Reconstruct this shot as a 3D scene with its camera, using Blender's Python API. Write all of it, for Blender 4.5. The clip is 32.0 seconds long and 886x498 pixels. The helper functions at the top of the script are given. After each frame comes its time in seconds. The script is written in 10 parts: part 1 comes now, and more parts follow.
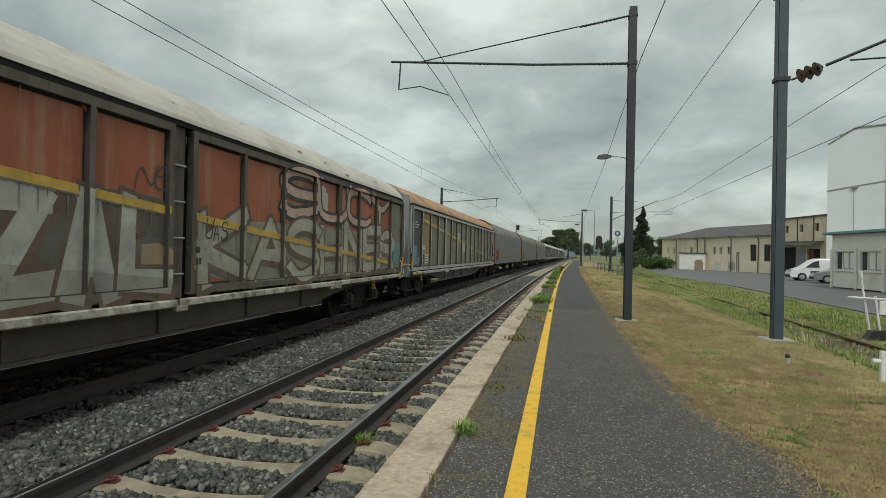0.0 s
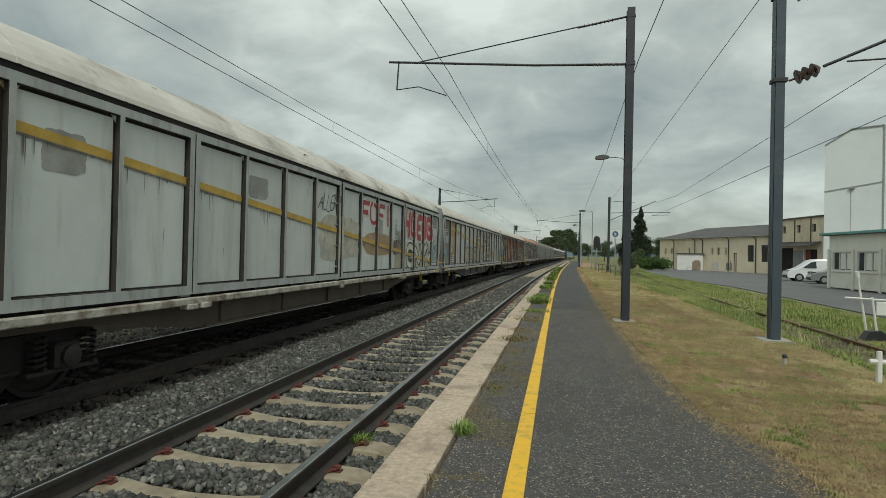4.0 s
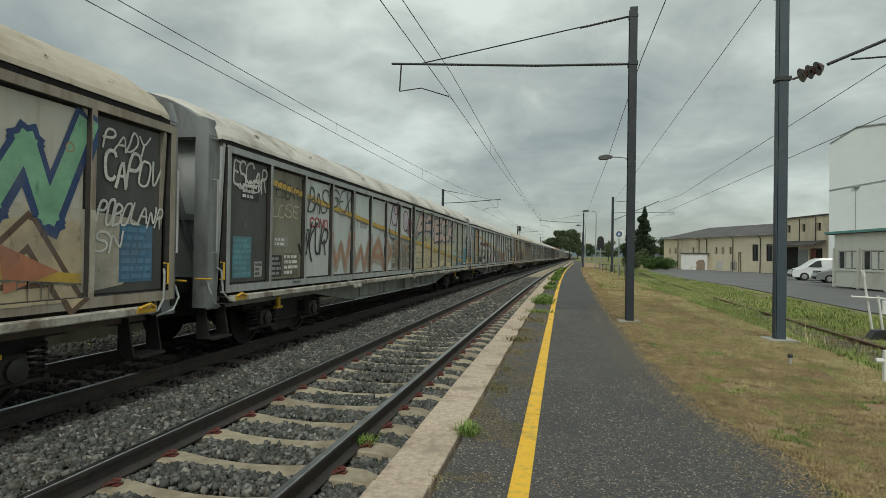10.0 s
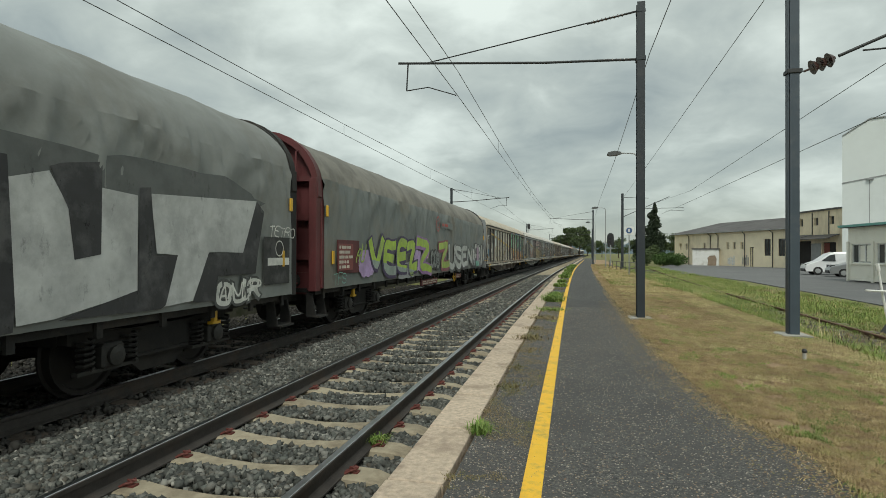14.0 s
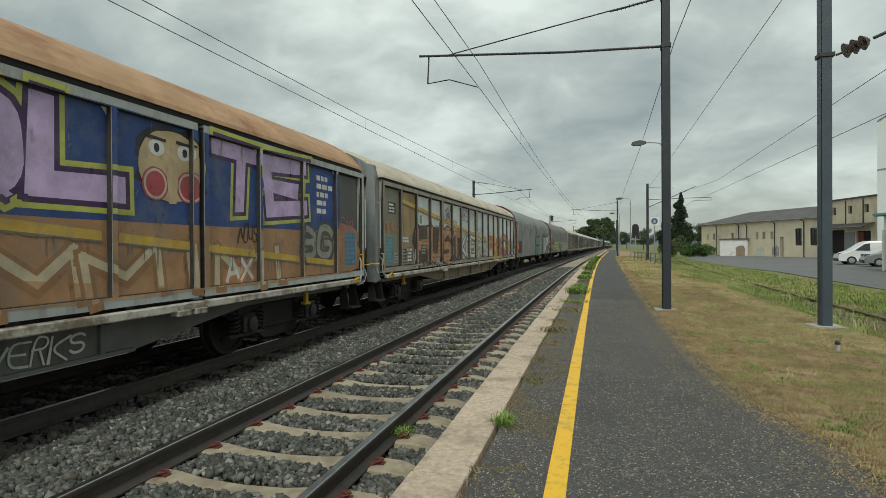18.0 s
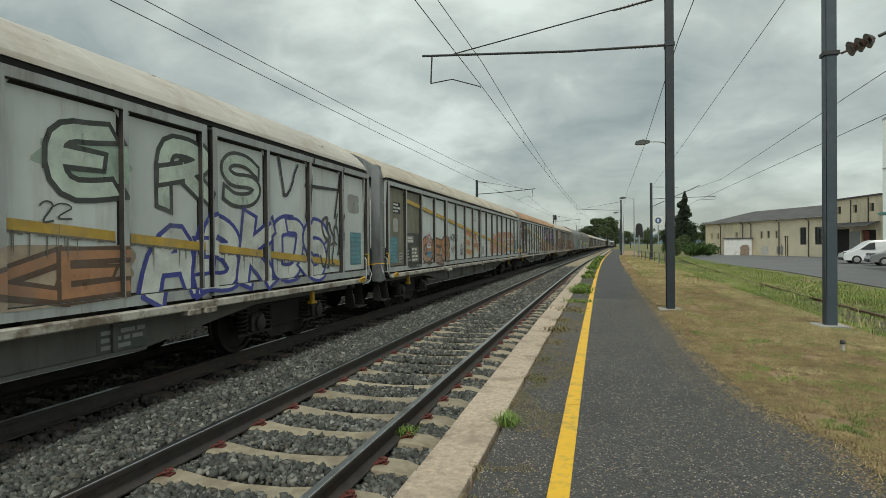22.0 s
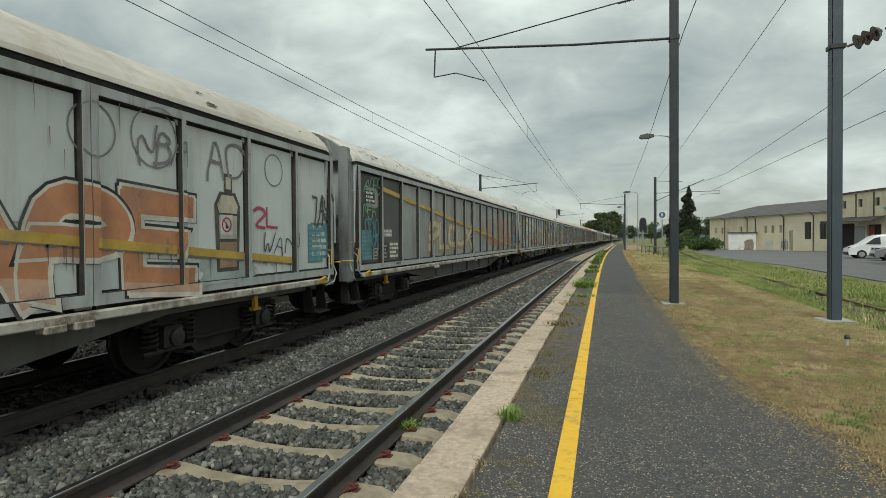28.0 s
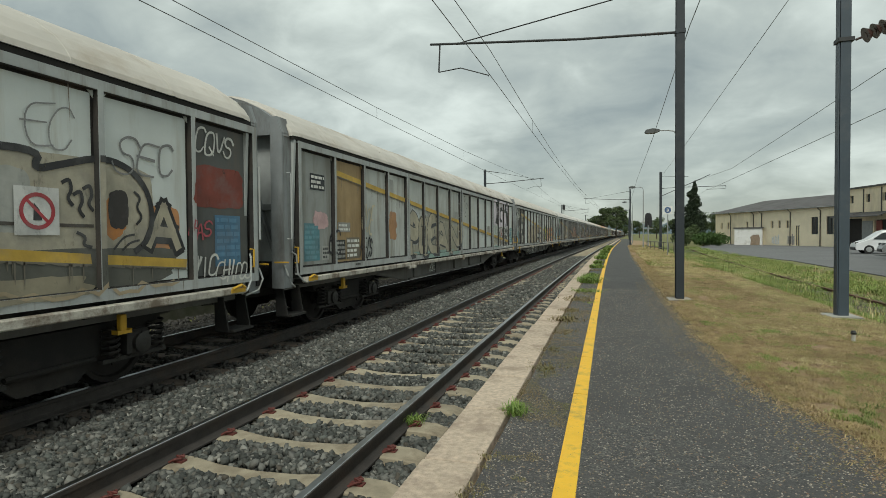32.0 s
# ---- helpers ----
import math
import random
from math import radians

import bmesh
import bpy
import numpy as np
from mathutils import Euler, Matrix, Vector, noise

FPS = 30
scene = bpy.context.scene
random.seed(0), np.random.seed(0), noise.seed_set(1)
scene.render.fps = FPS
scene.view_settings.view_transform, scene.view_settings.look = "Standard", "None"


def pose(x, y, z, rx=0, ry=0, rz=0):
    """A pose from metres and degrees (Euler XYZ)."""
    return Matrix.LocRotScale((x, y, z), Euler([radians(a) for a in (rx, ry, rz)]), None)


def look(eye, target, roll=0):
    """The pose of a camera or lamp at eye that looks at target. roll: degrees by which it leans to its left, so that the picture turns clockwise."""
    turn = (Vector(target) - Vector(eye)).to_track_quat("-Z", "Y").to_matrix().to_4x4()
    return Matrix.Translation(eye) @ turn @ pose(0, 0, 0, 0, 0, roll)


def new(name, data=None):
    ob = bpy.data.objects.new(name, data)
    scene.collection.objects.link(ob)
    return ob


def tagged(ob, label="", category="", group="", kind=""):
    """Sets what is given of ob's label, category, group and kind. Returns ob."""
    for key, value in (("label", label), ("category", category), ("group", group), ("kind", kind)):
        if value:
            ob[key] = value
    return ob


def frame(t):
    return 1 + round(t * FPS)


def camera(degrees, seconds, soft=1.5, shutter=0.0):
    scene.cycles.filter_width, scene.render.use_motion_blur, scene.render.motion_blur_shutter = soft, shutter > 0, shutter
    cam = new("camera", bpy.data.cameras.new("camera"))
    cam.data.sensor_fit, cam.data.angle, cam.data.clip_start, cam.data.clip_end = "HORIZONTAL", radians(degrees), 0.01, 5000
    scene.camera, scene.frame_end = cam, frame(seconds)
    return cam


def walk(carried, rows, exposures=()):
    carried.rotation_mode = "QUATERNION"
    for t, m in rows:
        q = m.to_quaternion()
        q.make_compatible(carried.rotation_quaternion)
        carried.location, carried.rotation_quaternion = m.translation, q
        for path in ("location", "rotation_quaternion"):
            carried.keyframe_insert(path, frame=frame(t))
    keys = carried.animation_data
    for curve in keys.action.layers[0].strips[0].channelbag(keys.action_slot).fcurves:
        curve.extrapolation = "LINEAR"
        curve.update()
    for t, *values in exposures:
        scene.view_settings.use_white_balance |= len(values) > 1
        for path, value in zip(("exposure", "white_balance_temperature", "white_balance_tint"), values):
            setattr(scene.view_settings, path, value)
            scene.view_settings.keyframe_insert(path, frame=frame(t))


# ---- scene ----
cam = camera(76.5, 32.0, soft=0.8)
# seconds, then the tilt, lean and turn of the camera on its stand
PATH = [
    (0, 90.376, -1.228, 11.594), (0.5, 90.389, -1.221, 11.547), (1, 90.395, -1.241, 11.503), (1.5, 90.395, -1.268, 11.472),
    (2, 90.388, -1.293, 11.452), (2.5, 90.389, -1.299, 11.428), (3, 90.402, -1.281, 11.404), (3.5, 90.411, -1.268, 11.388),
    (5.5, 90.471, -1.239, 11.455), (6, 90.492, -1.181, 11.484), (6.5, 90.498, -1.169, 11.502), (7, 90.497, -1.151, 11.521),
    (7.5, 90.501, -1.075, 11.587), (8, 90.506, -0.977, 11.682), (8.5, 90.509, -0.929, 11.740), (9, 90.511, -0.923, 11.755),
    (9.5, 90.513, -0.934, 11.755), (10, 90.516, -0.953, 11.751), (10.5, 90.522, -0.936, 11.756), (11, 90.530, -0.879, 11.777),
    (11.5, 90.535, -0.843, 11.797), (12, 90.539, -0.810, 11.823), (12.5, 90.529, -0.662, 11.976), (13, 90.487, -0.420, 12.284),
    (13.5, 90.438, -0.252, 12.544), (14, 90.403, -0.185, 12.699), (14.5, 90.370, -0.119, 12.852), (16.5, 89.959, 0.124, 13.893),
    (17, 89.804, 0.192, 14.376), (17.5, 89.722, 0.271, 14.737), (18, 89.682, 0.356, 15.012), (18.5, 89.632, 0.408, 15.229),
    (19, 89.597, 0.432, 15.345), (19.5, 89.598, 0.464, 15.382), (20, 89.616, 0.485, 15.394), (20.5, 89.633, 0.454, 15.398),
    (21, 89.643, 0.421, 15.392), (21.5, 89.650, 0.433, 15.373), (22, 89.651, 0.438, 15.348), (22.5, 89.645, 0.417, 15.329),
    (23, 89.638, 0.392, 15.312), (23.5, 89.620, 0.356, 15.288), (24, 89.542, 0.336, 15.314), (24.5, 89.417, 0.332, 15.396),
    (25, 89.345, 0.324, 15.450), (25.5, 89.333, 0.340, 15.471), (27.5, 89.164, 0.317, 15.583), (28, 89.070, 0.396, 15.684),
    (28.5, 88.982, 0.436, 15.780), (29, 88.925, 0.427, 15.839), (29.5, 88.904, 0.410, 15.858), (30, 88.855, 0.407, 15.908),
    (30.5, 88.740, 0.418, 16.022), (31, 88.649, 0.433, 16.114), (31.5, 88.622, 0.445, 16.150), (32, 88.613, 0.445, 16.164),
    
]
EYE = (0.0, 0.0, 1.586)
walk(cam, [(t, pose(*EYE, rx, ry, rz)) for t, rx, ry, rz in PATH], exposures=[(t, e, 6650, 2) for t, e in (
    (0, 0.07), (2, 0.0), (3, 0.03), (6, -0.02), (7, 0.03), (8, 0.12), (9, 0.0), (11, 0.03), (12, 0.07), (13, 0.06), (14, 0.20), (14.5, 0.20), (16.5, 0.0), (17, 0.0), (18, 0.15), (19, 0.07),
    (20, 0.20), (21, 0.07), (22, 0.12), (23, 0.02), (24, 0.13), (25, 0.02), (25.5, 0.04), (28, 0.22), (29, 0.07), (30, 0.20), (31, 0.10), (32, 0.18))])

# ---- light: an overcast noon sky ----
world = bpy.data.worlds.new("overcast_sky")
scene.world = world
world.use_nodes = True
wn, wl = world.node_tree.nodes, world.node_tree.links
wn.clear()


def wnode(kind, **kw):
    n = wn.new(kind)
    for k, v in kw.items():
        n.inputs[k].default_value = v
    return n


sky = wn.new("ShaderNodeTexSky")
sky.sky_type, sky.sun_disc = "NISHITA", False
sky.sun_elevation, sky.sun_rotation = radians(51), radians(168)
co = wn.new("ShaderNodeTexCoord")
sep = wn.new("ShaderNodeSeparateXYZ")
wl.new(co.outputs["Generated"], sep.inputs[0])
up = wn.new("ShaderNodeMath"); up.operation = "ADD"; up.inputs[1].default_value = 0.34
upc = wn.new("ShaderNodeMath"); upc.operation = "MAXIMUM"; upc.inputs[1].default_value = 0.05
wl.new(sep.outputs["Z"], upc.inputs[0]); wl.new(upc.outputs[0], up.inputs[0])
div = wn.new("ShaderNodeVectorMath"); div.operation = "DIVIDE"
comb = wn.new("ShaderNodeCombineXYZ")
for i in range(3):
    wl.new(up.outputs[0], comb.inputs[i])
wl.new(co.outputs["Generated"], div.inputs[0]); wl.new(comb.outputs[0], div.inputs[1])
big = wnode("ShaderNodeTexNoise", Scale=1.5, Detail=6.0, Roughness=0.48, Distortion=0.5)
fine = wnode("ShaderNodeTexNoise", Scale=4.6, Detail=6.0, Roughness=0.55, Distortion=0.4)
wl.new(div.outputs[0], big.inputs["Vector"]); wl.new(div.outputs[0], fine.inputs["Vector"])
mixn = wn.new("ShaderNodeMix"); mixn.inputs[0].default_value = 0.35
wl.new(big.outputs["Fac"], mixn.inputs[2]); wl.new(fine.outputs["Fac"], mixn.inputs[3])
ramp = wn.new("ShaderNodeValToRGB")
ramp.color_ramp.elements[0].position, ramp.color_ramp.elements[0].color = 0.34, (0.31, 0.35, 0.36, 1)
ramp.color_ramp.elements[1].position, ramp.color_ramp.elements[1].color = 0.66, (0.78, 0.83, 0.81, 1)
mid = ramp.color_ramp.elements.new(0.50); mid.color = (0.50, 0.54, 0.525, 1)
wl.new(mixn.outputs[0], ramp.inputs[0])
bg_cloud = wnode("ShaderNodeBackground")
fall = wnode("ShaderNodeMapRange", **{"From Min": 0.0, "From Max": 0.45, "To Min": 0.76, "To Max": 1.07})
wl.new(sep.outputs["Z"], fall.inputs["Value"]); wl.new(fall.outputs[0], bg_cloud.inputs["Strength"])
bg_blue = wnode("ShaderNodeBackground", Strength=0.10)
both = wn.new("ShaderNodeMixShader"); both.inputs[0].default_value = 0.86
wl.new(ramp.outputs[0], bg_cloud.inputs["Color"]); wl.new(sky.outputs[0], bg_blue.inputs["Color"])
wl.new(bg_blue.outputs[0], both.inputs[1]); wl.new(bg_cloud.outputs[0], both.inputs[2])
out = wn.new("ShaderNodeOutputWorld")
wl.new(both.outputs[0], out.inputs["Surface"])
sun = new("sun", bpy.data.lights.new("sun", "SUN"))
sun.data.energy, sun.data.angle, sun.data.color = 1.65, radians(20), (1.0, 0.97, 0.92)
sun.matrix_world = look((5, -24, 28), (0, 0, 0))


# ---- materials ----
def shade(name, color, rough=0.7, metal=0.0, vary=0.25, scale=6.0, dirt=None, dirt_amount=0.3, dirt_scale=1.2,
          bump=0.15, bump_scale=60.0, per_object=0.0, streak=False):
    """A worn surface: colour varied at two scales, dirt in patches or streaks, fine relief."""
    m = bpy.data.materials.new(name)
    m.use_nodes = True
    nt = m.node_tree
    n, l = nt.nodes, nt.links
    b = n["Principled BSDF"]
    b.inputs["Roughness"].default_value, b.inputs["Metallic"].default_value = rough, metal
    tc = n.new("ShaderNodeTexCoord")
    mp = n.new("ShaderNodeMapping")
    l.new(tc.outputs["Object"], mp.inputs["Vector"])
    if per_object:
        oi = n.new("ShaderNodeObjectInfo")
        ml = n.new("ShaderNodeMath"); ml.operation = "MULTIPLY"; ml.inputs[1].default_value = 37.0
        l.new(oi.outputs["Random"], ml.inputs[0])
        cx = n.new("ShaderNodeCombineXYZ")
        l.new(ml.outputs[0], cx.inputs[0]); l.new(ml.outputs[0], cx.inputs[1])
        l.new(cx.outputs[0], mp.inputs["Location"])
    n1 = n.new("ShaderNodeTexNoise"); n1.inputs["Scale"].default_value = scale; n1.inputs["Detail"].default_value = 6
    n1.inputs["Roughness"].default_value = 0.62
    l.new(mp.outputs[0], n1.inputs["Vector"])
    r1 = n.new("ShaderNodeMapRange")
    r1.inputs[1].default_value, r1.inputs[2].default_value = 0.3, 0.7
    r1.inputs[3].default_value, r1.inputs[4].default_value = 1 - vary, 1 + vary
    l.new(n1.outputs["Fac"], r1.inputs[0])
    hv = n.new("ShaderNodeHueSaturation")
    hv.inputs["Color"].default_value = (*color, 1)
    l.new(r1.outputs[0], hv.inputs["Value"])
    col = hv.outputs[0]
    if per_object:
        h2 = n.new("ShaderNodeHueSaturation")
        r3 = n.new("ShaderNodeMapRange")
        r3.inputs[3].default_value, r3.inputs[4].default_value = 1 - per_object, 1 + per_object
        l.new(oi.outputs["Random"], r3.inputs[0]); l.new(r3.outputs[0], h2.inputs["Value"])
        l.new(col, h2.inputs["Color"]); col = h2.outputs[0]
    if dirt:
        n2 = n.new("ShaderNodeTexNoise"); n2.inputs["Scale"].default_value = dirt_scale
        n2.inputs["Detail"].default_value = 9; n2.inputs["Roughness"].default_value = 0.68
        if streak:
            m2 = n.new("ShaderNodeMapping"); m2.inputs["Scale"].default_value = (1, 3.2, 0.35)
            l.new(mp.outputs[0], m2.inputs["Vector"]); l.new(m2.outputs[0], n2.inputs["Vector"])
        else:
            l.new(mp.outputs[0], n2.inputs["Vector"])
        r2 = n.new("ShaderNodeMapRange")
        c = 0.5 + 0.22 * (0.5 - dirt_amount)
        r2.inputs[1].default_value, r2.inputs[2].default_value = c - 0.05, c + 0.11
        r2.inputs[4].default_value = 0.6 if streak else 0.85
        l.new(n2.outputs["Fac"], r2.inputs[0])
        mx = n.new("ShaderNodeMix"); mx.data_type = "RGBA"
        l.new(r2.outputs[0], mx.inputs["Factor"]); l.new(col, mx.inputs["A"]); mx.inputs["B"].default_value = (*dirt, 1)
        col = mx.outputs["Result"]
    l.new(col, b.inputs["Base Color"])
    if bump:
        n3 = n.new("ShaderNodeTexNoise"); n3.inputs["Scale"].default_value = bump_scale; n3.inputs["Detail"].default_value = 4
        l.new(mp.outputs[0], n3.inputs["Vector"])
        bp = n.new("ShaderNodeBump"); bp.inputs["Strength"].default_value = bump; bp.inputs["Distance"].default_value = 0.02
        l.new(n3.outputs["Fac"], bp.inputs["Height"]); l.new(bp.outputs[0], b.inputs["Normal"])
    return m


def speckle(name, base, spots, size, rough=0.9, patch=None, patch_scale=0.35, bump=0.5, distance=0.01):
    """Ground of mixed grains: a Voronoi of grains over a base, with patches on a wide scale."""
    m = bpy.data.materials.new(name)
    m.use_nodes = True
    n, l = m.node_tree.nodes, m.node_tree.links
    b = n["Principled BSDF"]
    b.inputs["Roughness"].default_value = rough
    tc = n.new("ShaderNodeTexCoord")
    v = n.new("ShaderNodeTexVoronoi"); v.inputs["Scale"].default_value = 1 / size
    l.new(tc.outputs["Object"], v.inputs["Vector"])
    rp = n.new("ShaderNodeValToRGB")
    els = rp.color_ramp.elements
    for i, c in enumerate(spots):
        e = els[i] if i < 2 else els.new(0.5)
        e.color = (*c, 1)
    for i in range(len(spots)):
        els[i].position = i / (len(spots) - 1)
    for i, c in enumerate(spots):
        els[i].color = (*c, 1)
    sp = n.new("ShaderNodeSeparateColor")
    l.new(v.outputs["Color"], sp.inputs[0]); l.new(sp.outputs[0], rp.inputs[0])
    nz = n.new("ShaderNodeTexNoise"); nz.inputs["Scale"].default_value = 1 / (size * 14); nz.inputs["Detail"].default_value = 8
    l.new(tc.outputs["Object"], nz.inputs["Vector"])
    mx = n.new("ShaderNodeMix"); mx.data_type = "RGBA"
    nr = n.new("ShaderNodeMapRange"); nr.inputs[1].default_value, nr.inputs[2].default_value = 0.35, 0.75
    nr.inputs[4].default_value = 0.85
    l.new(nz.outputs["Fac"], nr.inputs[0]); l.new(nr.outputs[0], mx.inputs["Factor"]); l.new(rp.outputs[0], mx.inputs["A"]); mx.inputs["B"].default_value = (*base, 1)
    col = mx.outputs["Result"]
    if patch:
        pz = n.new("ShaderNodeTexNoise"); pz.inputs["Scale"].default_value = patch_scale; pz.inputs["Detail"].default_value = 10
        pz.inputs["Roughness"].default_value = 0.7
        l.new(tc.outputs["Object"], pz.inputs["Vector"])
        pr = n.new("ShaderNodeMapRange"); pr.inputs[1].default_value, pr.inputs[2].default_value = 0.46, 0.62
        l.new(pz.outputs["Fac"], pr.inputs[0])
        m2 = n.new("ShaderNodeMix"); m2.data_type = "RGBA"
        l.new(pr.outputs[0], m2.inputs["Factor"]); l.new(col, m2.inputs["A"]); m2.inputs["B"].default_value = (*patch, 1)
        col = m2.outputs["Result"]
    l.new(col, b.inputs["Base Color"])
    bp = n.new("ShaderNodeBump"); bp.inputs["Strength"].default_value = bump; bp.inputs["Distance"].default_value = distance
    l.new(v.outputs["Distance"], bp.inputs["Height"]); l.new(bp.outputs[0], b.inputs["Normal"])
    return m


def island(name, colors, rough=0.85, patch=None, patch_scale=0.9, amount=0.7, second=None, second_scale=6.0):
    """Loose pieces joined in one mesh, each with a shade of its own."""
    m = bpy.data.materials.new(name)
    m.use_nodes = True
    n, l = m.node_tree.nodes, m.node_tree.links
    b = n["Principled BSDF"]
    b.inputs["Roughness"].default_value = rough
    g = n.new("ShaderNodeNewGeometry")
    rp = n.new("ShaderNodeValToRGB")
    els = rp.color_ramp.elements
    while len(els) < len(colors):
        els.new(0.5)
    for i, c in enumerate(colors):
        els[i].position = i / (len(colors) - 1)
    for i, c in enumerate(colors):
        els[i].color = (*c, 1)
    l.new(g.outputs["Random Per Island"], rp.inputs[0])
    col = rp.outputs[0]
    if patch:
        tc = n.new("ShaderNodeTexCoord")
        pz = n.new("ShaderNodeTexNoise"); pz.inputs["Scale"].default_value = patch_scale; pz.inputs["Detail"].default_value = 7
        pz.inputs["Roughness"].default_value = 0.68
        l.new(tc.outputs["Object"], pz.inputs["Vector"])
        pr = n.new("ShaderNodeMapRange"); pr.inputs[1].default_value, pr.inputs[2].default_value = 0.46, 0.60; pr.inputs[4].default_value = amount
        l.new(pz.outputs["Fac"], pr.inputs[0])
        mx = n.new("ShaderNodeMix"); mx.data_type = "RGBA"
        l.new(pr.outputs[0], mx.inputs["Factor"]); l.new(col, mx.inputs["A"]); mx.inputs["B"].default_value = (*patch, 1)
        col = mx.outputs["Result"]
    if second:
        sz = n.new("ShaderNodeTexNoise"); sz.inputs["Scale"].default_value = second_scale; sz.inputs["Detail"].default_value = 5
        l.new(tc.outputs["Object"], sz.inputs["Vector"])
        sr = n.new("ShaderNodeMapRange"); sr.inputs[1].default_value, sr.inputs[2].default_value, sr.inputs[4].default_value = 0.44, 0.64, 0.85
        l.new(sz.outputs["Fac"], sr.inputs[0])
        m2 = n.new("ShaderNodeMix"); m2.data_type = "RGBA"
        l.new(sr.outputs[0], m2.inputs["Factor"]); l.new(col, m2.inputs["A"]); m2.inputs["B"].default_value = (*second, 1)
        col = m2.outputs["Result"]
    l.new(col, b.inputs["Base Color"])
    return m


def matted(name, colors, patch):
    """Trodden soil under dead grass: shreds of several browns, clods, and bare patches."""
    m = bpy.data.materials.new(name)
    m.use_nodes = True
    n, l = m.node_tree.nodes, m.node_tree.links
    b = n["Principled BSDF"]
    b.inputs["Roughness"].default_value = 0.95
    tc = n.new("ShaderNodeTexCoord")
    nz = n.new("ShaderNodeTexNoise")
    nz.inputs["Scale"].default_value, nz.inputs["Detail"].default_value, nz.inputs["Roughness"].default_value = 9.0, 12, 0.82
    l.new(tc.outputs["Object"], nz.inputs["Vector"])
    rp = n.new("ShaderNodeValToRGB")
    els = rp.color_ramp.elements
    while len(els) < len(colors):
        els.new(0.5)
    for i in range(len(colors)):
        els[i].position = 0.32 + 0.36 * i / (len(colors) - 1)
    for i, c in enumerate(colors):
        els[i].color = (*c, 1)
    l.new(nz.outputs["Fac"], rp.inputs[0])
    pz = n.new("ShaderNodeTexNoise")
    pz.inputs["Scale"].default_value, pz.inputs["Detail"].default_value, pz.inputs["Roughness"].default_value = 1.1, 8, 0.7
    l.new(tc.outputs["Object"], pz.inputs["Vector"])
    pr = n.new("ShaderNodeMapRange"); pr.inputs[1].default_value, pr.inputs[2].default_value = 0.48, 0.66; pr.inputs[4].default_value = 0.6
    l.new(pz.outputs["Fac"], pr.inputs[0])
    mx = n.new("ShaderNodeMix"); mx.data_type = "RGBA"
    l.new(pr.outputs[0], mx.inputs["Factor"]); l.new(rp.outputs[0], mx.inputs["A"]); mx.inputs["B"].default_value = (*patch, 1)
    l.new(mx.outputs["Result"], b.inputs["Base Color"])
    bp = n.new("ShaderNodeBump"); bp.inputs["Strength"].default_value = 0.9; bp.inputs["Distance"].default_value = 0.03
    l.new(nz.outputs["Fac"], bp.inputs["Height"]); l.new(bp.outputs[0], b.inputs["Normal"])
    return m


PAINT = {}


def paint(rgb, rough=0.6):
    """Spray paint of a colour, thin, unevenly worn and rubbed through in flecks."""
    key = (tuple(round(c, 3) for c in rgb), rough)
    if key not in PAINT:
        m = shade("spray_paint", rgb, rough, vary=0.24, scale=3.0, dirt=tuple(0.55 * c + 0.075 for c in rgb), dirt_amount=0.30, dirt_scale=2.4, bump=0.04)
        n, l = m.node_tree.nodes, m.node_tree.links
        tc = n.new("ShaderNodeTexCoord")
        mp = n.new("ShaderNodeMapping"); mp.inputs["Scale"].default_value = (1, 1.6, 0.7)
        nz = n.new("ShaderNodeTexNoise")
        nz.inputs["Scale"].default_value, nz.inputs["Detail"].default_value, nz.inputs["Roughness"].default_value = 4.0, 10, 0.72
        mr = n.new("ShaderNodeMapRange")
        mr.inputs[1].default_value, mr.inputs[2].default_value, mr.inputs[3].default_value = 0.31, 0.41, 0.55
        l.new(tc.outputs["Object"], mp.inputs["Vector"]); l.new(mp.outputs[0], nz.inputs["Vector"])
        l.new(nz.outputs["Fac"], mr.inputs[0]); l.new(mr.outputs[0], n["Principled BSDF"].inputs["Alpha"])
        PAINT[key] = m
    return PAINT[key]


M_ASPHALT = speckle("platform_asphalt", (0.080, 0.078, 0.075), [(0.035, 0.035, 0.036), (0.06, 0.06, 0.06), (0.085, 0.085, 0.083), (0.19, 0.18, 0.165)], 0.011,
                    patch=(0.066, 0.065, 0.064), patch_scale=1.1, bump=0.9, distance=0.008)
M_CARPARK = speckle("car_park_asphalt", (0.165, 0.167, 0.17), [(0.11, 0.11, 0.112), (0.15, 0.15, 0.152), (0.18, 0.18, 0.18)], 0.02,
                    patch=(0.125, 0.127, 0.13), patch_scale=0.12, bump=0.2)
M_SOIL = matted("verge_soil", [(0.13, 0.085, 0.047), (0.24, 0.16, 0.09), (0.36, 0.245, 0.145), (0.28, 0.21, 0.095), (0.48, 0.335, 0.21)], (0.36, 0.23, 0.155))
M_FIELD = speckle("field_grass", (0.15, 0.16, 0.05), [(0.10, 0.12, 0.03), (0.16, 0.17, 0.05), (0.24, 0.22, 0.085)], 0.08,
                  patch=(0.16, 0.14, 0.06), patch_scale=0.12, bump=0.6)
M_BALLASTBED = speckle("ballast_bed", (0.03, 0.03, 0.028), [(0.015, 0.016, 0.016), (0.04, 0.041, 0.039), (0.11, 0.108, 0.10)], 0.055,
                       patch=(0.035, 0.034, 0.031), patch_scale=0.4, bump=1.0, distance=0.04)
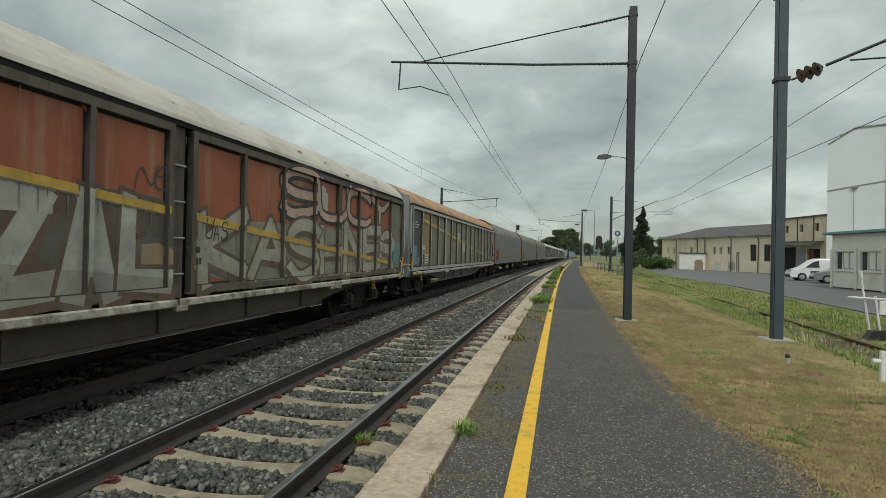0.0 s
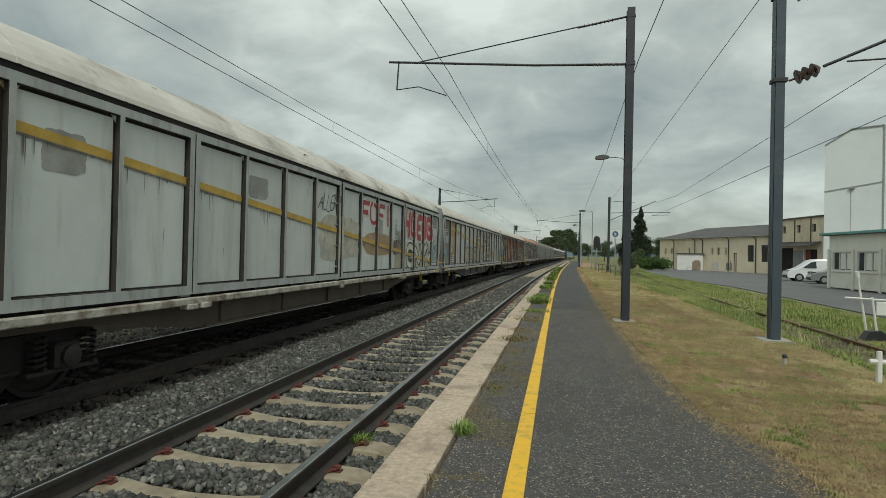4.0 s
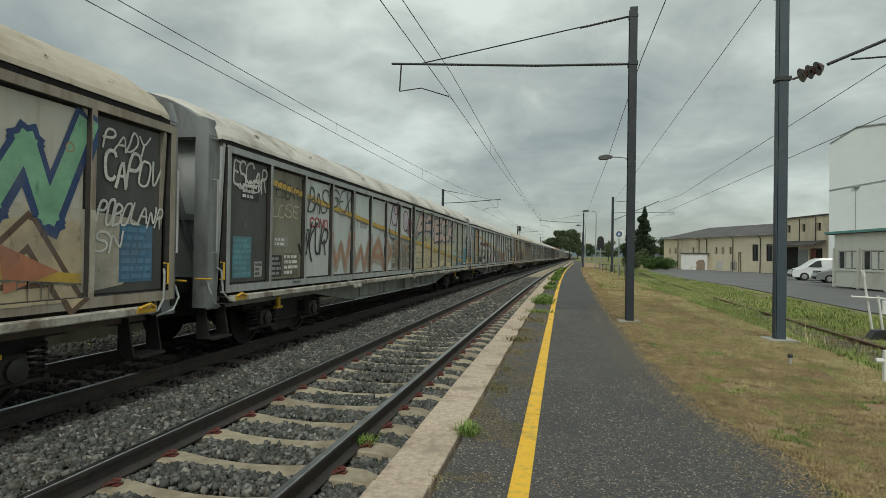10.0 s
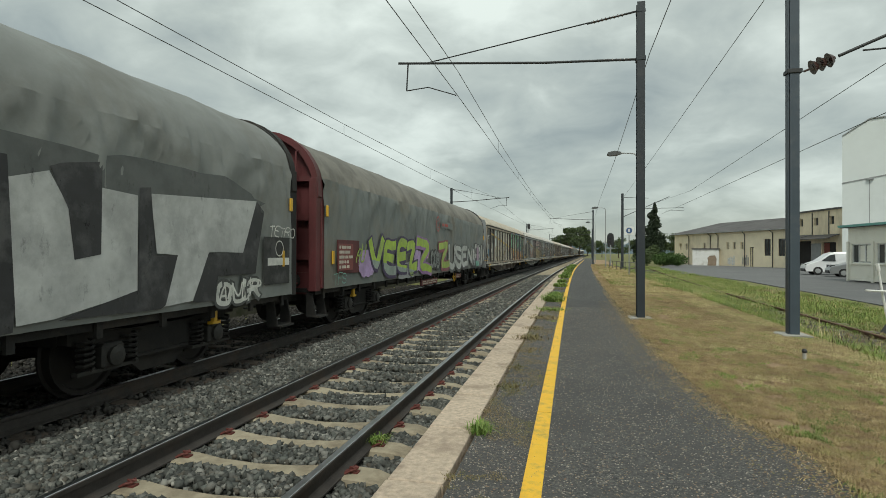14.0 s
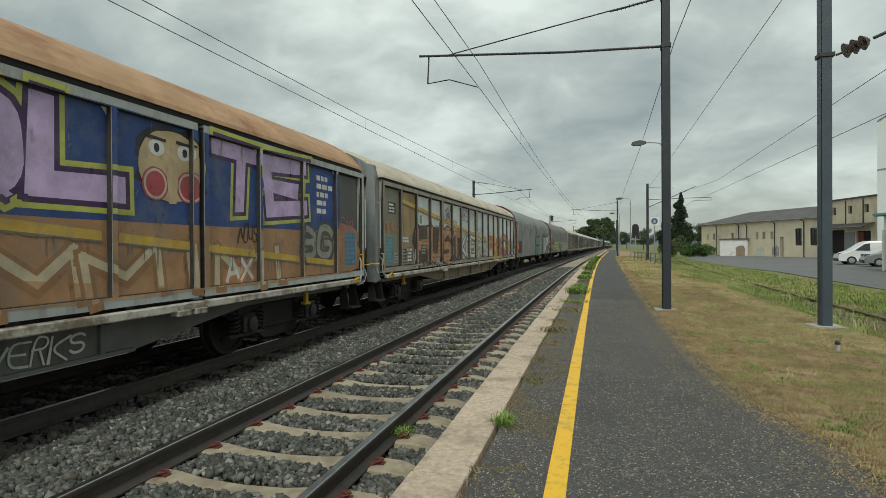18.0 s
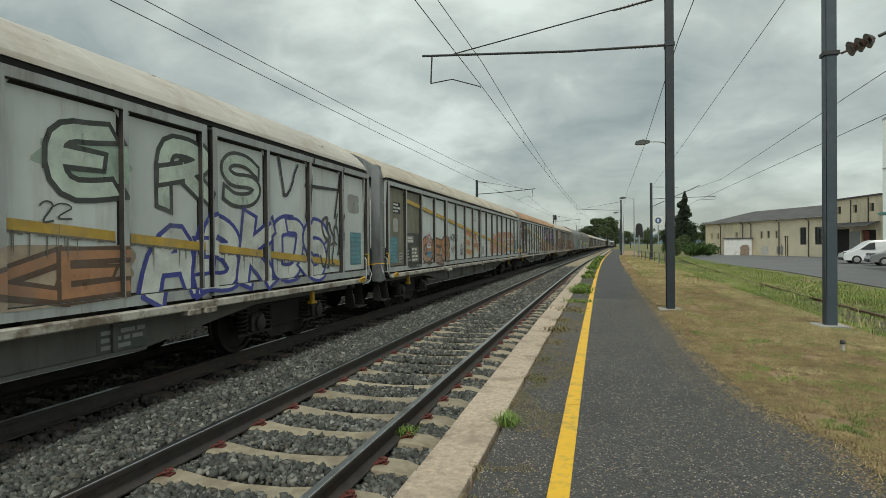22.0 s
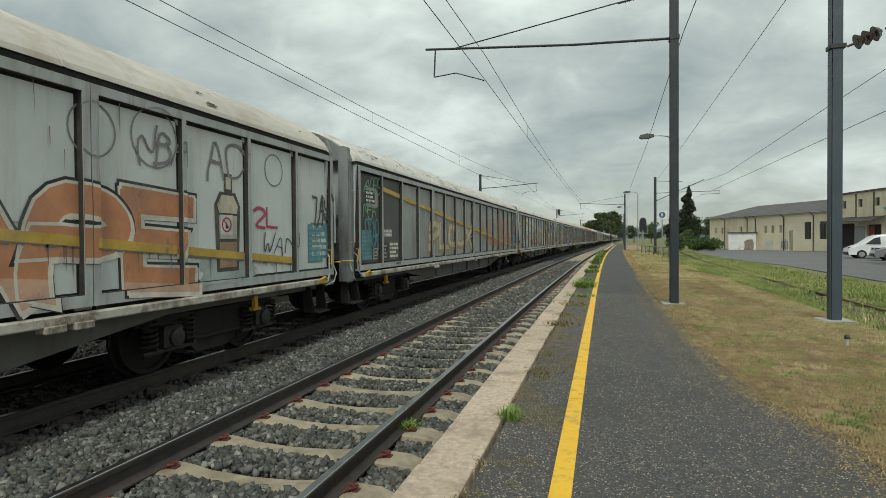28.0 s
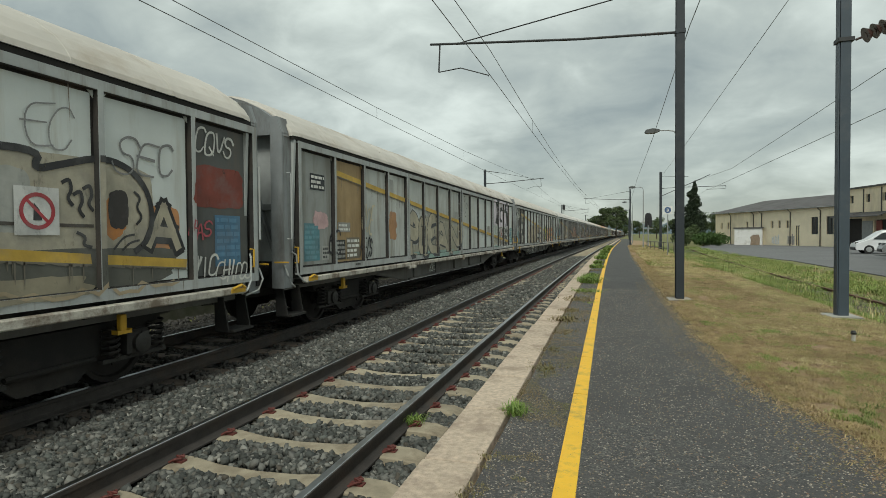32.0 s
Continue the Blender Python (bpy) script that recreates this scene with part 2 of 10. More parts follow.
M_SIDINGBED = speckle("old_dirty_ballast", (0.05, 0.042, 0.03), [(0.025, 0.022, 0.018), (0.055, 0.046, 0.034), (0.10, 0.085, 0.06)], 0.05,
                      patch=(0.11, 0.10, 0.045), patch_scale=0.9, bump=0.8, distance=0.03)
M_STONES = island("ballast_stones", [(0.033, 0.036, 0.033), (0.066, 0.070, 0.064), (0.114, 0.121, 0.109), (0.041, 0.043, 0.038), (0.159, 0.160, 0.145), (0.088, 0.077, 0.061), (0.048, 0.051, 0.047), (0.218, 0.215, 0.194), (0.093, 0.098, 0.088), (0.052, 0.053, 0.050), (0.328, 0.320, 0.286)])
# darker colours than the other ballast, to paint the shade under the train
M_STONESDARK = island("shaded_ballast_stones", [(0.026, 0.024, 0.022), (0.048, 0.044, 0.039), (0.075, 0.069, 0.06), (0.035, 0.032, 0.029)])
M_YELLOW = shade("yellow_line_paint", (0.86, 0.50, 0.03), 0.6, vary=0.10, scale=5, dirt=(0.42, 0.29, 0.06), dirt_amount=0.2, dirt_scale=5, bump=0.2, bump_scale=200)
M_SLEEPER = shade("sleeper_concrete", (0.36, 0.31, 0.225), 0.9, vary=0.2, scale=7, dirt=(0.20, 0.16, 0.11), dirt_amount=0.35, dirt_scale=3, bump=0.35, bump_scale=90, per_object=0.12)
M_WOODSLEEPER = shade("sleeper_dark_wood", (0.10, 0.078, 0.062), 0.9, vary=0.3, scale=6, bump=0.4, per_object=0.2)
M_RAIL = shade("rail_rusty_side", (0.042, 0.036, 0.032), 0.75, vary=0.3, scale=9, dirt=(0.07, 0.048, 0.034), dirt_amount=0.25, bump=0.2)
M_RAILTOP = shade("rail_polished_top", (0.42, 0.43, 0.44), 0.28, metal=1.0, vary=0.12, scale=4, dirt=(0.15, 0.13, 0.12), dirt_amount=0.15, bump=0.02)
M_REDCLIP = shade("rail_clip_red", (0.115, 0.03, 0.024), 0.7, vary=0.3, scale=30, bump=0.1)
M_MAST = shade("mast_grey_paint", (0.022, 0.029, 0.037), 0.55, vary=0.12, scale=3, dirt=(0.06, 0.06, 0.06), dirt_amount=0.2, bump=0.05)
M_WIRE = shade("wire_copper_dark", (0.03, 0.032, 0.034), 0.6, vary=0.1, bump=0)
M_LINE = shade("weathered_copper_wire", (0.10, 0.105, 0.11), 0.6, vary=0.1, bump=0)
M_CONCRETE = shade("concrete", (0.42, 0.41, 0.38), 0.9, vary=0.15, scale=5, dirt=(0.25, 0.24, 0.21), dirt_amount=0.3, bump=0.3)
M_INSULATOR = shade("insulator_brown", (0.06, 0.035, 0.03), 0.25, vary=0.1, bump=0)

M_GREY = shade("wagon_grey_paint", (0.58, 0.615, 0.60), 0.55, vary=0.07, scale=1.8, dirt=(0.45, 0.44, 0.39), dirt_amount=0.25, dirt_scale=1.4, bump=0.05, per_object=0.08, streak=True)
M_FRAME = shade("wagon_frame_grey", (0.37, 0.39, 0.385), 0.6, vary=0.15, scale=2.5, dirt=(0.21, 0.19, 0.16), dirt_amount=0.30, dirt_scale=2.2, bump=0.1, per_object=0.1, streak=True)
M_ROOF = shade("wagon_roof_cream", (0.53, 0.50, 0.45), 0.8, vary=0.12, scale=1.3, dirt=(0.38, 0.325, 0.26), dirt_amount=0.22, dirt_scale=0.9, bump=0.15)
M_ROOFRUST = shade("wagon_roof_rusty", (0.42, 0.26, 0.15), 0.85, vary=0.2, scale=1.6, dirt=(0.25, 0.12, 0.06), dirt_amount=0.4, dirt_scale=1.2, bump=0.2)
M_GUTTER = shade("wagon_gutter_dark", (0.014, 0.013, 0.012), 0.85, vary=0.3, scale=5, dirt=(0.06, 0.045, 0.032), dirt_amount=0.2, bump=0.2)
# near-black of the strips added on the sides of the door posts
M_POSTSIDE = shade("dark_post_side", (0.032, 0.030, 0.028), 0.85, vary=0.3, scale=8, dirt=(0.065, 0.052, 0.042), dirt_amount=0.4, bump=0.1)
M_UNDER = shade("underframe_grime", (0.018, 0.017, 0.016), 0.85, vary=0.3, scale=3, dirt=(0.05, 0.043, 0.036), dirt_amount=0.35, bump=0.2)
M_UNDERBROWN = shade("underframe_brown", (0.105, 0.082, 0.064), 0.8, vary=0.2, scale=2, dirt=(0.08, 0.06, 0.045), dirt_amount=0.4, bump=0.15, streak=True)
M_UNDERGREY = shade("underframe_grey", (0.125, 0.122, 0.112), 0.75, vary=0.2, scale=2, dirt=(0.08, 0.07, 0.055), dirt_amount=0.4, bump=0.15, streak=True)
M_BAR = shade("guide_bar_worn_white", (0.45, 0.425, 0.37), 0.7, vary=0.3, scale=5, dirt=(0.13, 0.09, 0.06), dirt_amount=0.52, dirt_scale=4, bump=0.15)
M_BOGIE = shade("bogie_black", (0.014, 0.013, 0.012), 0.85, vary=0.3, scale=5, dirt=(0.032, 0.027, 0.022), dirt_amount=0.4, bump=0.2)
M_AXLE = shade("axle_box_grey", (0.03, 0.028, 0.025), 0.6, vary=0.3, scale=8, bump=0.1)
M_WHEEL = shade("wheel_steel", (0.022, 0.019, 0.017), 0.6, metal=0.4, vary=0.3, scale=6, bump=0.1)
M_SAFETY = shade("safety_yellow", (0.58, 0.34, 0.03), 0.5, vary=0.1, bump=0.02)
M_TARP = shade("grey_tarpaulin", (0.165, 0.182, 0.175), 0.6, vary=0.2, scale=1.2, dirt=(0.165, 0.15, 0.12), dirt_amount=0.35, dirt_scale=0.6, bump=0.5, bump_scale=5)
M_TARPROOF = shade("tarpaulin_weathered_top", (0.20, 0.19, 0.165), 0.75, vary=0.22, scale=1.4, dirt=(0.115, 0.11, 0.095), dirt_amount=0.35, dirt_scale=0.8, bump=0.5, bump_scale=5)
M_TARPPALE = shade("pale_grey_tarpaulin", (0.205, 0.215, 0.205), 0.6, vary=0.2, scale=1.2, dirt=(0.15, 0.15, 0.135), dirt_amount=0.35, dirt_scale=0.7, bump=0.5, bump_scale=5)
M_REDEND = shade("oxide_red_paint", (0.105, 0.024, 0.026), 0.65, vary=0.2, scale=2, dirt=(0.06, 0.03, 0.028), dirt_amount=0.35, bump=0.1, streak=True)
STEELBLUE = (0.07, 0.17, 0.27)
M_BROWNWALL = shade("wagon_red_brown_paint", (0.33, 0.095, 0.045), 0.6, vary=0.22, scale=1.2, dirt=(0.36, 0.24, 0.15), dirt_amount=0.30, dirt_scale=0.9, bump=0.05, per_object=0.15, streak=True)
M_TANWALL = shade("wagon_rust_stained_tan", (0.34, 0.24, 0.12), 0.65, vary=0.2, scale=1.5, dirt=(0.20, 0.13, 0.06), dirt_amount=0.4, dirt_scale=1.3, bump=0.05, per_object=0.12, streak=True)
M_OLIVEWALL = shade("wagon_dirty_olive_grey", (0.21, 0.20, 0.15), 0.65, vary=0.2, scale=1.5, dirt=(0.12, 0.10, 0.07), dirt_amount=0.4, dirt_scale=1.2, bump=0.05, per_object=0.12, streak=True)
M_DARKWALL = shade("wagon_dark_overpaint", (0.075, 0.078, 0.075), 0.6, vary=0.2, scale=1.6, dirt=(0.12, 0.10, 0.08), dirt_amount=0.3, dirt_scale=1.3, bump=0.05, per_object=0.15, streak=True)
M_GREYDULL = shade("wagon_dull_grey", (0.31, 0.325, 0.31), 0.6, vary=0.15, scale=1.5, dirt=(0.15, 0.135, 0.105), dirt_amount=0.35, dirt_scale=1.1, bump=0.05, per_object=0.1, streak=True)
M_BLUEWALL = shade("wagon_blue_grey", (0.34, 0.40, 0.42), 0.6, vary=0.12, scale=1.5, dirt=(0.22, 0.22, 0.19), dirt_amount=0.25, bump=0.05, streak=True)
M_REDWALL = shade("wagon_dark_red_overpaint", (0.12, 0.03, 0.028), 0.6, vary=0.2, scale=1.5, dirt=(0.06, 0.05, 0.045), dirt_amount=0.4, bump=0.05, streak=True)
M_ROOFPALE = shade("wagon_roof_pale_grey", (0.57, 0.55, 0.50), 0.8, vary=0.15, scale=1.3, dirt=(0.27, 0.235, 0.19), dirt_amount=0.3, dirt_scale=0.8, bump=0.15)
M_ROOFTAN = shade("wagon_roof_tan", (0.50, 0.45, 0.365), 0.8, vary=0.14, scale=1.3, dirt=(0.34, 0.27, 0.18), dirt_amount=0.3, dirt_scale=0.9, bump=0.15)
M_ROOFPEEL = shade("wagon_roof_peeling", (0.58, 0.565, 0.53), 0.8, vary=0.15, scale=1.5, dirt=(0.36, 0.30, 0.24), dirt_amount=0.22, dirt_scale=2.0, bump=0.25)
M_UNDERTAN = shade("underframe_tan", (0.27, 0.22, 0.15), 0.8, vary=0.2, scale=2, dirt=(0.14, 0.10, 0.07), dirt_amount=0.35, bump=0.15, streak=True)
M_EDGESLAB = shade("edge_slab_stone", (0.52, 0.42, 0.325), 0.9, vary=0.28, scale=22, dirt=(0.29, 0.22, 0.165), dirt_amount=0.32, dirt_scale=2.2, bump=0.5, bump_scale=120, per_object=0.08)
M_UNDERPALE = shade("underframe_pale_grey", (0.26, 0.27, 0.245), 0.75, vary=0.2, scale=2, dirt=(0.13, 0.12, 0.10), dirt_amount=0.35, bump=0.15, streak=True)
M_PIPE = shade("dark_downpipe", (0.07, 0.062, 0.056), 0.7, vary=0.2, scale=3, bump=0.05)
M_FRAMEWARM = shade("wagon_frame_rust_stained", (0.31, 0.275, 0.22), 0.65, vary=0.18, scale=2.5, dirt=(0.17, 0.115, 0.07), dirt_amount=0.36, dirt_scale=2.2, bump=0.1, per_object=0.1, streak=True)
M_WARMWALL = shade("wagon_yellowed_grey", (0.53, 0.51, 0.44), 0.6, vary=0.10, scale=1.6, dirt=(0.38, 0.31, 0.21), dirt_amount=0.33, dirt_scale=1.4, bump=0.05, per_object=0.08, streak=True)
M_ENDGREY = shade("wagon_end_grey", (0.22, 0.235, 0.24), 0.65, vary=0.2, scale=2.0, dirt=(0.07, 0.06, 0.05), dirt_amount=0.42, dirt_scale=1.8, bump=0.1, streak=True)
M_GREYWORN = shade("wagon_worn_grey", (0.47, 0.49, 0.465), 0.6, vary=0.14, scale=1.6, dirt=(0.20, 0.17, 0.125), dirt_amount=0.34, dirt_scale=1.4, bump=0.05, per_object=0.08, streak=True)
M_FRAMEBROWN = shade("wagon_frame_brown_grime", (0.12, 0.098, 0.078), 0.7, vary=0.25, scale=2.5, dirt=(0.06, 0.045, 0.035), dirt_amount=0.4, dirt_scale=2.2, bump=0.1, streak=True)
M_FLAKE = shade("bare_rusty_roof_metal", (0.11, 0.065, 0.045), 0.85, vary=0.3, scale=6, bump=0.2)
M_RUSTRAIL = shade("rail_rust_brown", (0.12, 0.065, 0.04), 0.9, vary=0.3, scale=6, bump=0.3)
M_WOODGREY = shade("sleeper_weathered_wood", (0.13, 0.11, 0.09), 0.9, vary=0.3, scale=5, bump=0.4, per_object=0.2)
M_DRYGRASS = island("dry_grass", [(0.46, 0.34, 0.165), (0.57, 0.43, 0.225), (0.38, 0.27, 0.125), (0.36, 0.29, 0.11), (0.50, 0.37, 0.19), (0.21, 0.145, 0.075), (0.62, 0.49, 0.29)], 0.8,
                    (0.27, 0.25, 0.085), 2.3, 0.6, (0.27, 0.18, 0.095), 9.0)
M_STRAW = island("pale_straw", [(0.62, 0.50, 0.26), (0.70, 0.59, 0.36), (0.50, 0.41, 0.18), (0.42, 0.38, 0.15), (0.66, 0.52, 0.30)], 0.8, (0.36, 0.36, 0.12), 1.4, 0.5)
M_GREENGRASS = island("green_grass", [(0.13, 0.21, 0.035), (0.20, 0.29, 0.05), (0.28, 0.36, 0.08), (0.40, 0.40, 0.14), (0.11, 0.17, 0.03)], 0.75, (0.09, 0.135, 0.03), 0.8, 0.6)
M_DEAD = island("dead_brown_grass", [(0.22, 0.14, 0.075), (0.29, 0.19, 0.10), (0.16, 0.10, 0.055), (0.25, 0.18, 0.085), (0.35, 0.23, 0.13)], 0.85, (0.17, 0.16, 0.055), 3.0, 0.6)
M_MOSS = island("dry_moss", [(0.20, 0.15, 0.075), (0.28, 0.21, 0.11), (0.15, 0.12, 0.05), (0.33, 0.26, 0.14), (0.11, 0.085, 0.05)], 0.9, (0.14, 0.145, 0.045), 2.4, 0.7)
M_WEED = island("weed_leaves", [(0.11, 0.19, 0.03), (0.16, 0.26, 0.045), (0.22, 0.32, 0.07), (0.30, 0.35, 0.10)], 0.7)
M_LEAF = island("tree_leaves", [(0.04, 0.065, 0.02), (0.06, 0.09, 0.03), (0.085, 0.115, 0.04), (0.05, 0.075, 0.03)], 0.75)
M_BUSH = island("bush_leaves", [(0.035, 0.075, 0.015), (0.055, 0.105, 0.02), (0.075, 0.13, 0.03)], 0.75)
M_CYPRESS = island("cypress_leaves", [(0.012, 0.022, 0.010), (0.02, 0.034, 0.015), (0.027, 0.042, 0.018)], 0.8)
M_BARK = shade("bark", (0.09, 0.07, 0.05), 0.9, vary=0.3, scale=6, bump=0.5)
M_PLASTER = shade("warehouse_plaster", (0.88, 0.77, 0.57), 0.9, vary=0.08, scale=0.8, dirt=(0.58, 0.49, 0.36), dirt_amount=0.22, dirt_scale=0.35, bump=0.15, bump_scale=12, streak=True)
M_PLASTER2 = shade("tall_part_plaster", (0.82, 0.71, 0.52), 0.9, vary=0.08, scale=0.8, dirt=(0.46, 0.38, 0.27), dirt_amount=0.30, dirt_scale=0.4, bump=0.15, bump_scale=12, streak=True)
M_SLATE = shade("grey_roof_sheets", (0.105, 0.10, 0.10), 0.85, vary=0.18, scale=0.6, dirt=(0.07, 0.065, 0.06), dirt_amount=0.3, dirt_scale=0.5, bump=0.3, bump_scale=8)
M_METALWALL = shade("pale_metal_cladding", (0.66, 0.70, 0.69), 0.6, vary=0.03, scale=0.5, dirt=(0.58, 0.61, 0.60), dirt_amount=0.25, dirt_scale=0.15, bump=0.03)
M_CREAMWALL = shade("office_cream_panels", (0.86, 0.84, 0.75), 0.7, vary=0.03, scale=1, dirt=(0.70, 0.67, 0.57), dirt_amount=0.15, dirt_scale=0.4, bump=0.03)
M_TEALTRIM = shade("teal_fascia", (0.20, 0.46, 0.43), 0.6, vary=0.1, scale=1, bump=0.03)
M_DARKHOLE = shade("dark_interior", (0.025, 0.022, 0.02), 0.9, vary=0.2, scale=2, bump=0)
M_WINDOW = shade("dusty_window_glass", (0.06, 0.065, 0.068), 0.08, vary=0.2, scale=2, bump=0)
M_WHITEPAINT = shade("white_paint", (0.72, 0.72, 0.70), 0.5, vary=0.06, scale=2, dirt=(0.5, 0.48, 0.44), dirt_amount=0.2, bump=0.03)
M_CARWHITE = shade("car_white", (0.70, 0.71, 0.72), 0.25, vary=0.03, scale=1, bump=0)
M_CARSILVER = shade("car_silver", (0.32, 0.33, 0.34), 0.3, metal=0.6, vary=0.05, scale=1, bump=0)
M_TYRE = shade("tyre_rubber", (0.02, 0.02, 0.02), 0.85, vary=0.1, bump=0.05)
M_BLACKPL = shade("black_plastic", (0.02, 0.02, 0.022), 0.5, vary=0.1, bump=0)
M_HILL = shade("distant_hill", (0.19, 0.25, 0.30), 1.0, vary=0.08, scale=0.002, bump=0)
M_GALV = shade("galvanised_steel", (0.30, 0.31, 0.31), 0.5, metal=0.3, vary=0.12, scale=3, bump=0.03)
M_DOORBROWN = shade("red_brown_door", (0.22, 0.06, 0.045), 0.7, vary=0.15, scale=1, bump=0.05)
M_MASTBLUE = shade("mast_blue_grey_paint", (0.048, 0.066, 0.085), 0.5, vary=0.1, scale=3, dirt=(0.09, 0.10, 0.11), dirt_amount=0.2, bump=0.04)
M_LAMP = shade("lantern_grey", (0.08, 0.084, 0.084), 0.5, vary=0.08, bump=0)
M_POSTGREY = shade("weathered_grey_post", (0.15, 0.145, 0.13), 0.85, vary=0.2, scale=4, dirt=(0.09, 0.085, 0.075), dirt_amount=0.3, bump=0.15)
M_BLUESIGN = shade("sign_blue", (0.05, 0.10, 0.22), 0.5, vary=0.05, bump=0)
# dark colour of the added wall, for the shade below the wagons
M_DARKWALLPLAIN = shade("light_blocking_wall", (0.075, 0.072, 0.06), 0.9, vary=0.25, scale=2, dirt=(0.04, 0.045, 0.025), dirt_amount=0.4, bump=0.2)


# ---- builders ----
def obj(name, bm, material, parent=None, label=""):
    me = bpy.data.meshes.new(name)
    bm.to_mesh(me)
    bm.free()
    return place(name, me, material, parent, label)


def place(name, me, material, parent=None, label=""):
    ob = new(name, me)
    if not me.materials:
        me.materials.append(material)
    ob.material_slots[0].link = "OBJECT"
    ob.material_slots[0].material = material
    if parent:
        ob.parent = parent
    if label:
        ob["label"] = label
    return ob


part = obj


def box(bm, x0, x1, y0, y1, z0, z1, bevel=0.0):
    vs = [bm.verts.new((x, y, z)) for x in (x0, x1) for y in (y0, y1) for z in (z0, z1)]
    fs = [bm.faces.new([vs[i] for i in f]) for f in
          ((0, 1, 3, 2), (4, 6, 7, 5), (0, 4, 5, 1), (2, 3, 7, 6), (0, 2, 6, 4), (1, 5, 7, 3))]
    if bevel:
        es = list({e for f in fs for e in f.edges})
        bmesh.ops.bevel(bm, geom=es, offset=bevel, segments=1, affect="EDGES")
    return vs


def lattice(bm, ys, zs, solid, x0, x1):
    """A flat frame in the (y, z) plane out of grid cells, as one connected solid."""
    vs = {}

    def at(i, j, x):
        if (i, j, x) not in vs:
            vs[i, j, x] = bm.verts.new((x, ys[i], zs[j]))
        return vs[i, j, x]

    ni, nj = len(ys) - 1, len(zs) - 1

    def full(i, j):
        return 0 <= i < ni and 0 <= j < nj and solid(i, j)

    for i in range(ni):
        for j in range(nj):
            if not full(i, j):
                continue
            for x in (x0, x1):
                bm.faces.new((at(i, j, x), at(i + 1, j, x), at(i + 1, j + 1, x), at(i, j + 1, x)))
            for di, dj, a, b in ((-1, 0, (i, j), (i, j + 1)), (1, 0, (i + 1, j), (i + 1, j + 1)), (0, -1, (i, j), (i + 1, j)), (0, 1, (i, j + 1), (i + 1, j + 1))):
                if not full(i + di, j + dj):
                    bm.faces.new((at(*a, x0), at(*b, x0), at(*b, x1), at(*a, x1)))


def prism(bm, poly, a0, a1, axis="y"):
    """Extrude a polygon. axis y: poly in (x, z); axis x: poly in (y, z); axis z: poly in (x, y)."""
    def at(p, a):
        return (p[0], a, p[1]) if axis == "y" else (a, p[0], p[1]) if axis == "x" else (p[0], p[1], a)
    A = [bm.verts.new(at(p, a0)) for p in poly]
    B = [bm.verts.new(at(p, a1)) for p in poly]
    n = len(poly)
    bm.faces.new(A), bm.faces.new(B[::-1])
    for i in range(n):
        bm.faces.new((A[i], B[i], B[(i + 1) % n], A[(i + 1) % n]))
    return A + B


def tube(bm, pts, r, sides=6, r2=None):
    """A round bar along points."""
    pts = [Vector(p) for p in pts]
    rings = []
    for i, p in enumerate(pts):
        d = (pts[min(i + 1, len(pts) - 1)] - pts[max(i - 1, 0)]).normalized()
        a = d.cross(Vector((0, 0, 1)) if abs(d.z) < 0.9 else Vector((1, 0, 0))).normalized()
        b = d.cross(a)
        rr = r if r2 is None else r + (r2 - r) * i / (len(pts) - 1)
        rings.append([bm.verts.new(p + rr * (a * math.cos(k * math.tau / sides) + b * math.sin(k * math.tau / sides))) for k in range(sides)])
    for s, t in zip(rings, rings[1:]):
        for k in range(sides):
            bm.faces.new((s[k], s[(k + 1) % sides], t[(k + 1) % sides], t[k]))
    bm.faces.new(rings[0][::-1]), bm.faces.new(rings[-1])


def lathe(bm, prof, sides=16, center=(0, 0, 0), axis="z"):
    """Turn a profile of (radius, height)."""
    c = Vector(center)
    rings = []
    for r, h in prof:
        ring = []
        for k in range(sides):
            a, b = r * math.cos(k * math.tau / sides), r * math.sin(k * math.tau / sides)
            ring.append(bm.verts.new(c + Vector((a, b, h) if axis == "z" else (h, a, b) if axis == "x" else (b, h, a))))
        rings.append(ring)
    for s, t in zip(rings, rings[1:]):
        for k in range(sides):
            bm.faces.new((s[k], s[(k + 1) % sides], t[(k + 1) % sides], t[k]))
    bm.faces.new(rings[0][::-1]), bm.faces.new(rings[-1])


def thing(name, m, label, category, group="", kind=""):
    ob = new(name)
    ob.matrix_basis = m
    return tagged(ob, label, category, group, kind)


def bend(y):
    """How far the line has bent towards the platform at y metres ahead."""
    a = min(max(y, 0), 65)
    return 0.000275 * a * a + 0.03575 * max(y - 65, 0) + 0.000075 * max(y - 250, 0) ** 2


def heading(y):
    return 0.00055 * min(max(y, 0), 65) + 0.00015 * max(y - 250, 0)


def ribbon(poly, x0, y0, y1, step=4.0, closed=True):
    """A cross section (x, z) swept along the line's bend, offset x0."""
    n = max(2, int((y1 - y0) / step) + 1)
    bm = bmesh.new()
    prev = None
    for i in range(n):
        y = y0 + (y1 - y0) * i / (n - 1)
        ring = [bm.verts.new((x0 + bend(y) + px, y, pz)) for px, pz in poly]
        if prev:
            m = len(poly)
            for k in range(m if closed else m - 1):
                bm.faces.new((prev[k], prev[(k + 1) % m], ring[(k + 1) % m], ring[k]))
        elif closed:
            bm.faces.new(ring[::-1])
        prev = ring
    if closed:
        bm.faces.new(prev)
    bmesh.ops.recalc_face_normals(bm, faces=bm.faces)
    return bm


# the line: rail tops at z = 0
NEAR, FAR = -2.565, -6.06      # centres of the near and the far track
HALF = 0.765                   # from a track's centre to the middle of a rail
PLAT = 0.285                   # top of the platform
END = 620.0


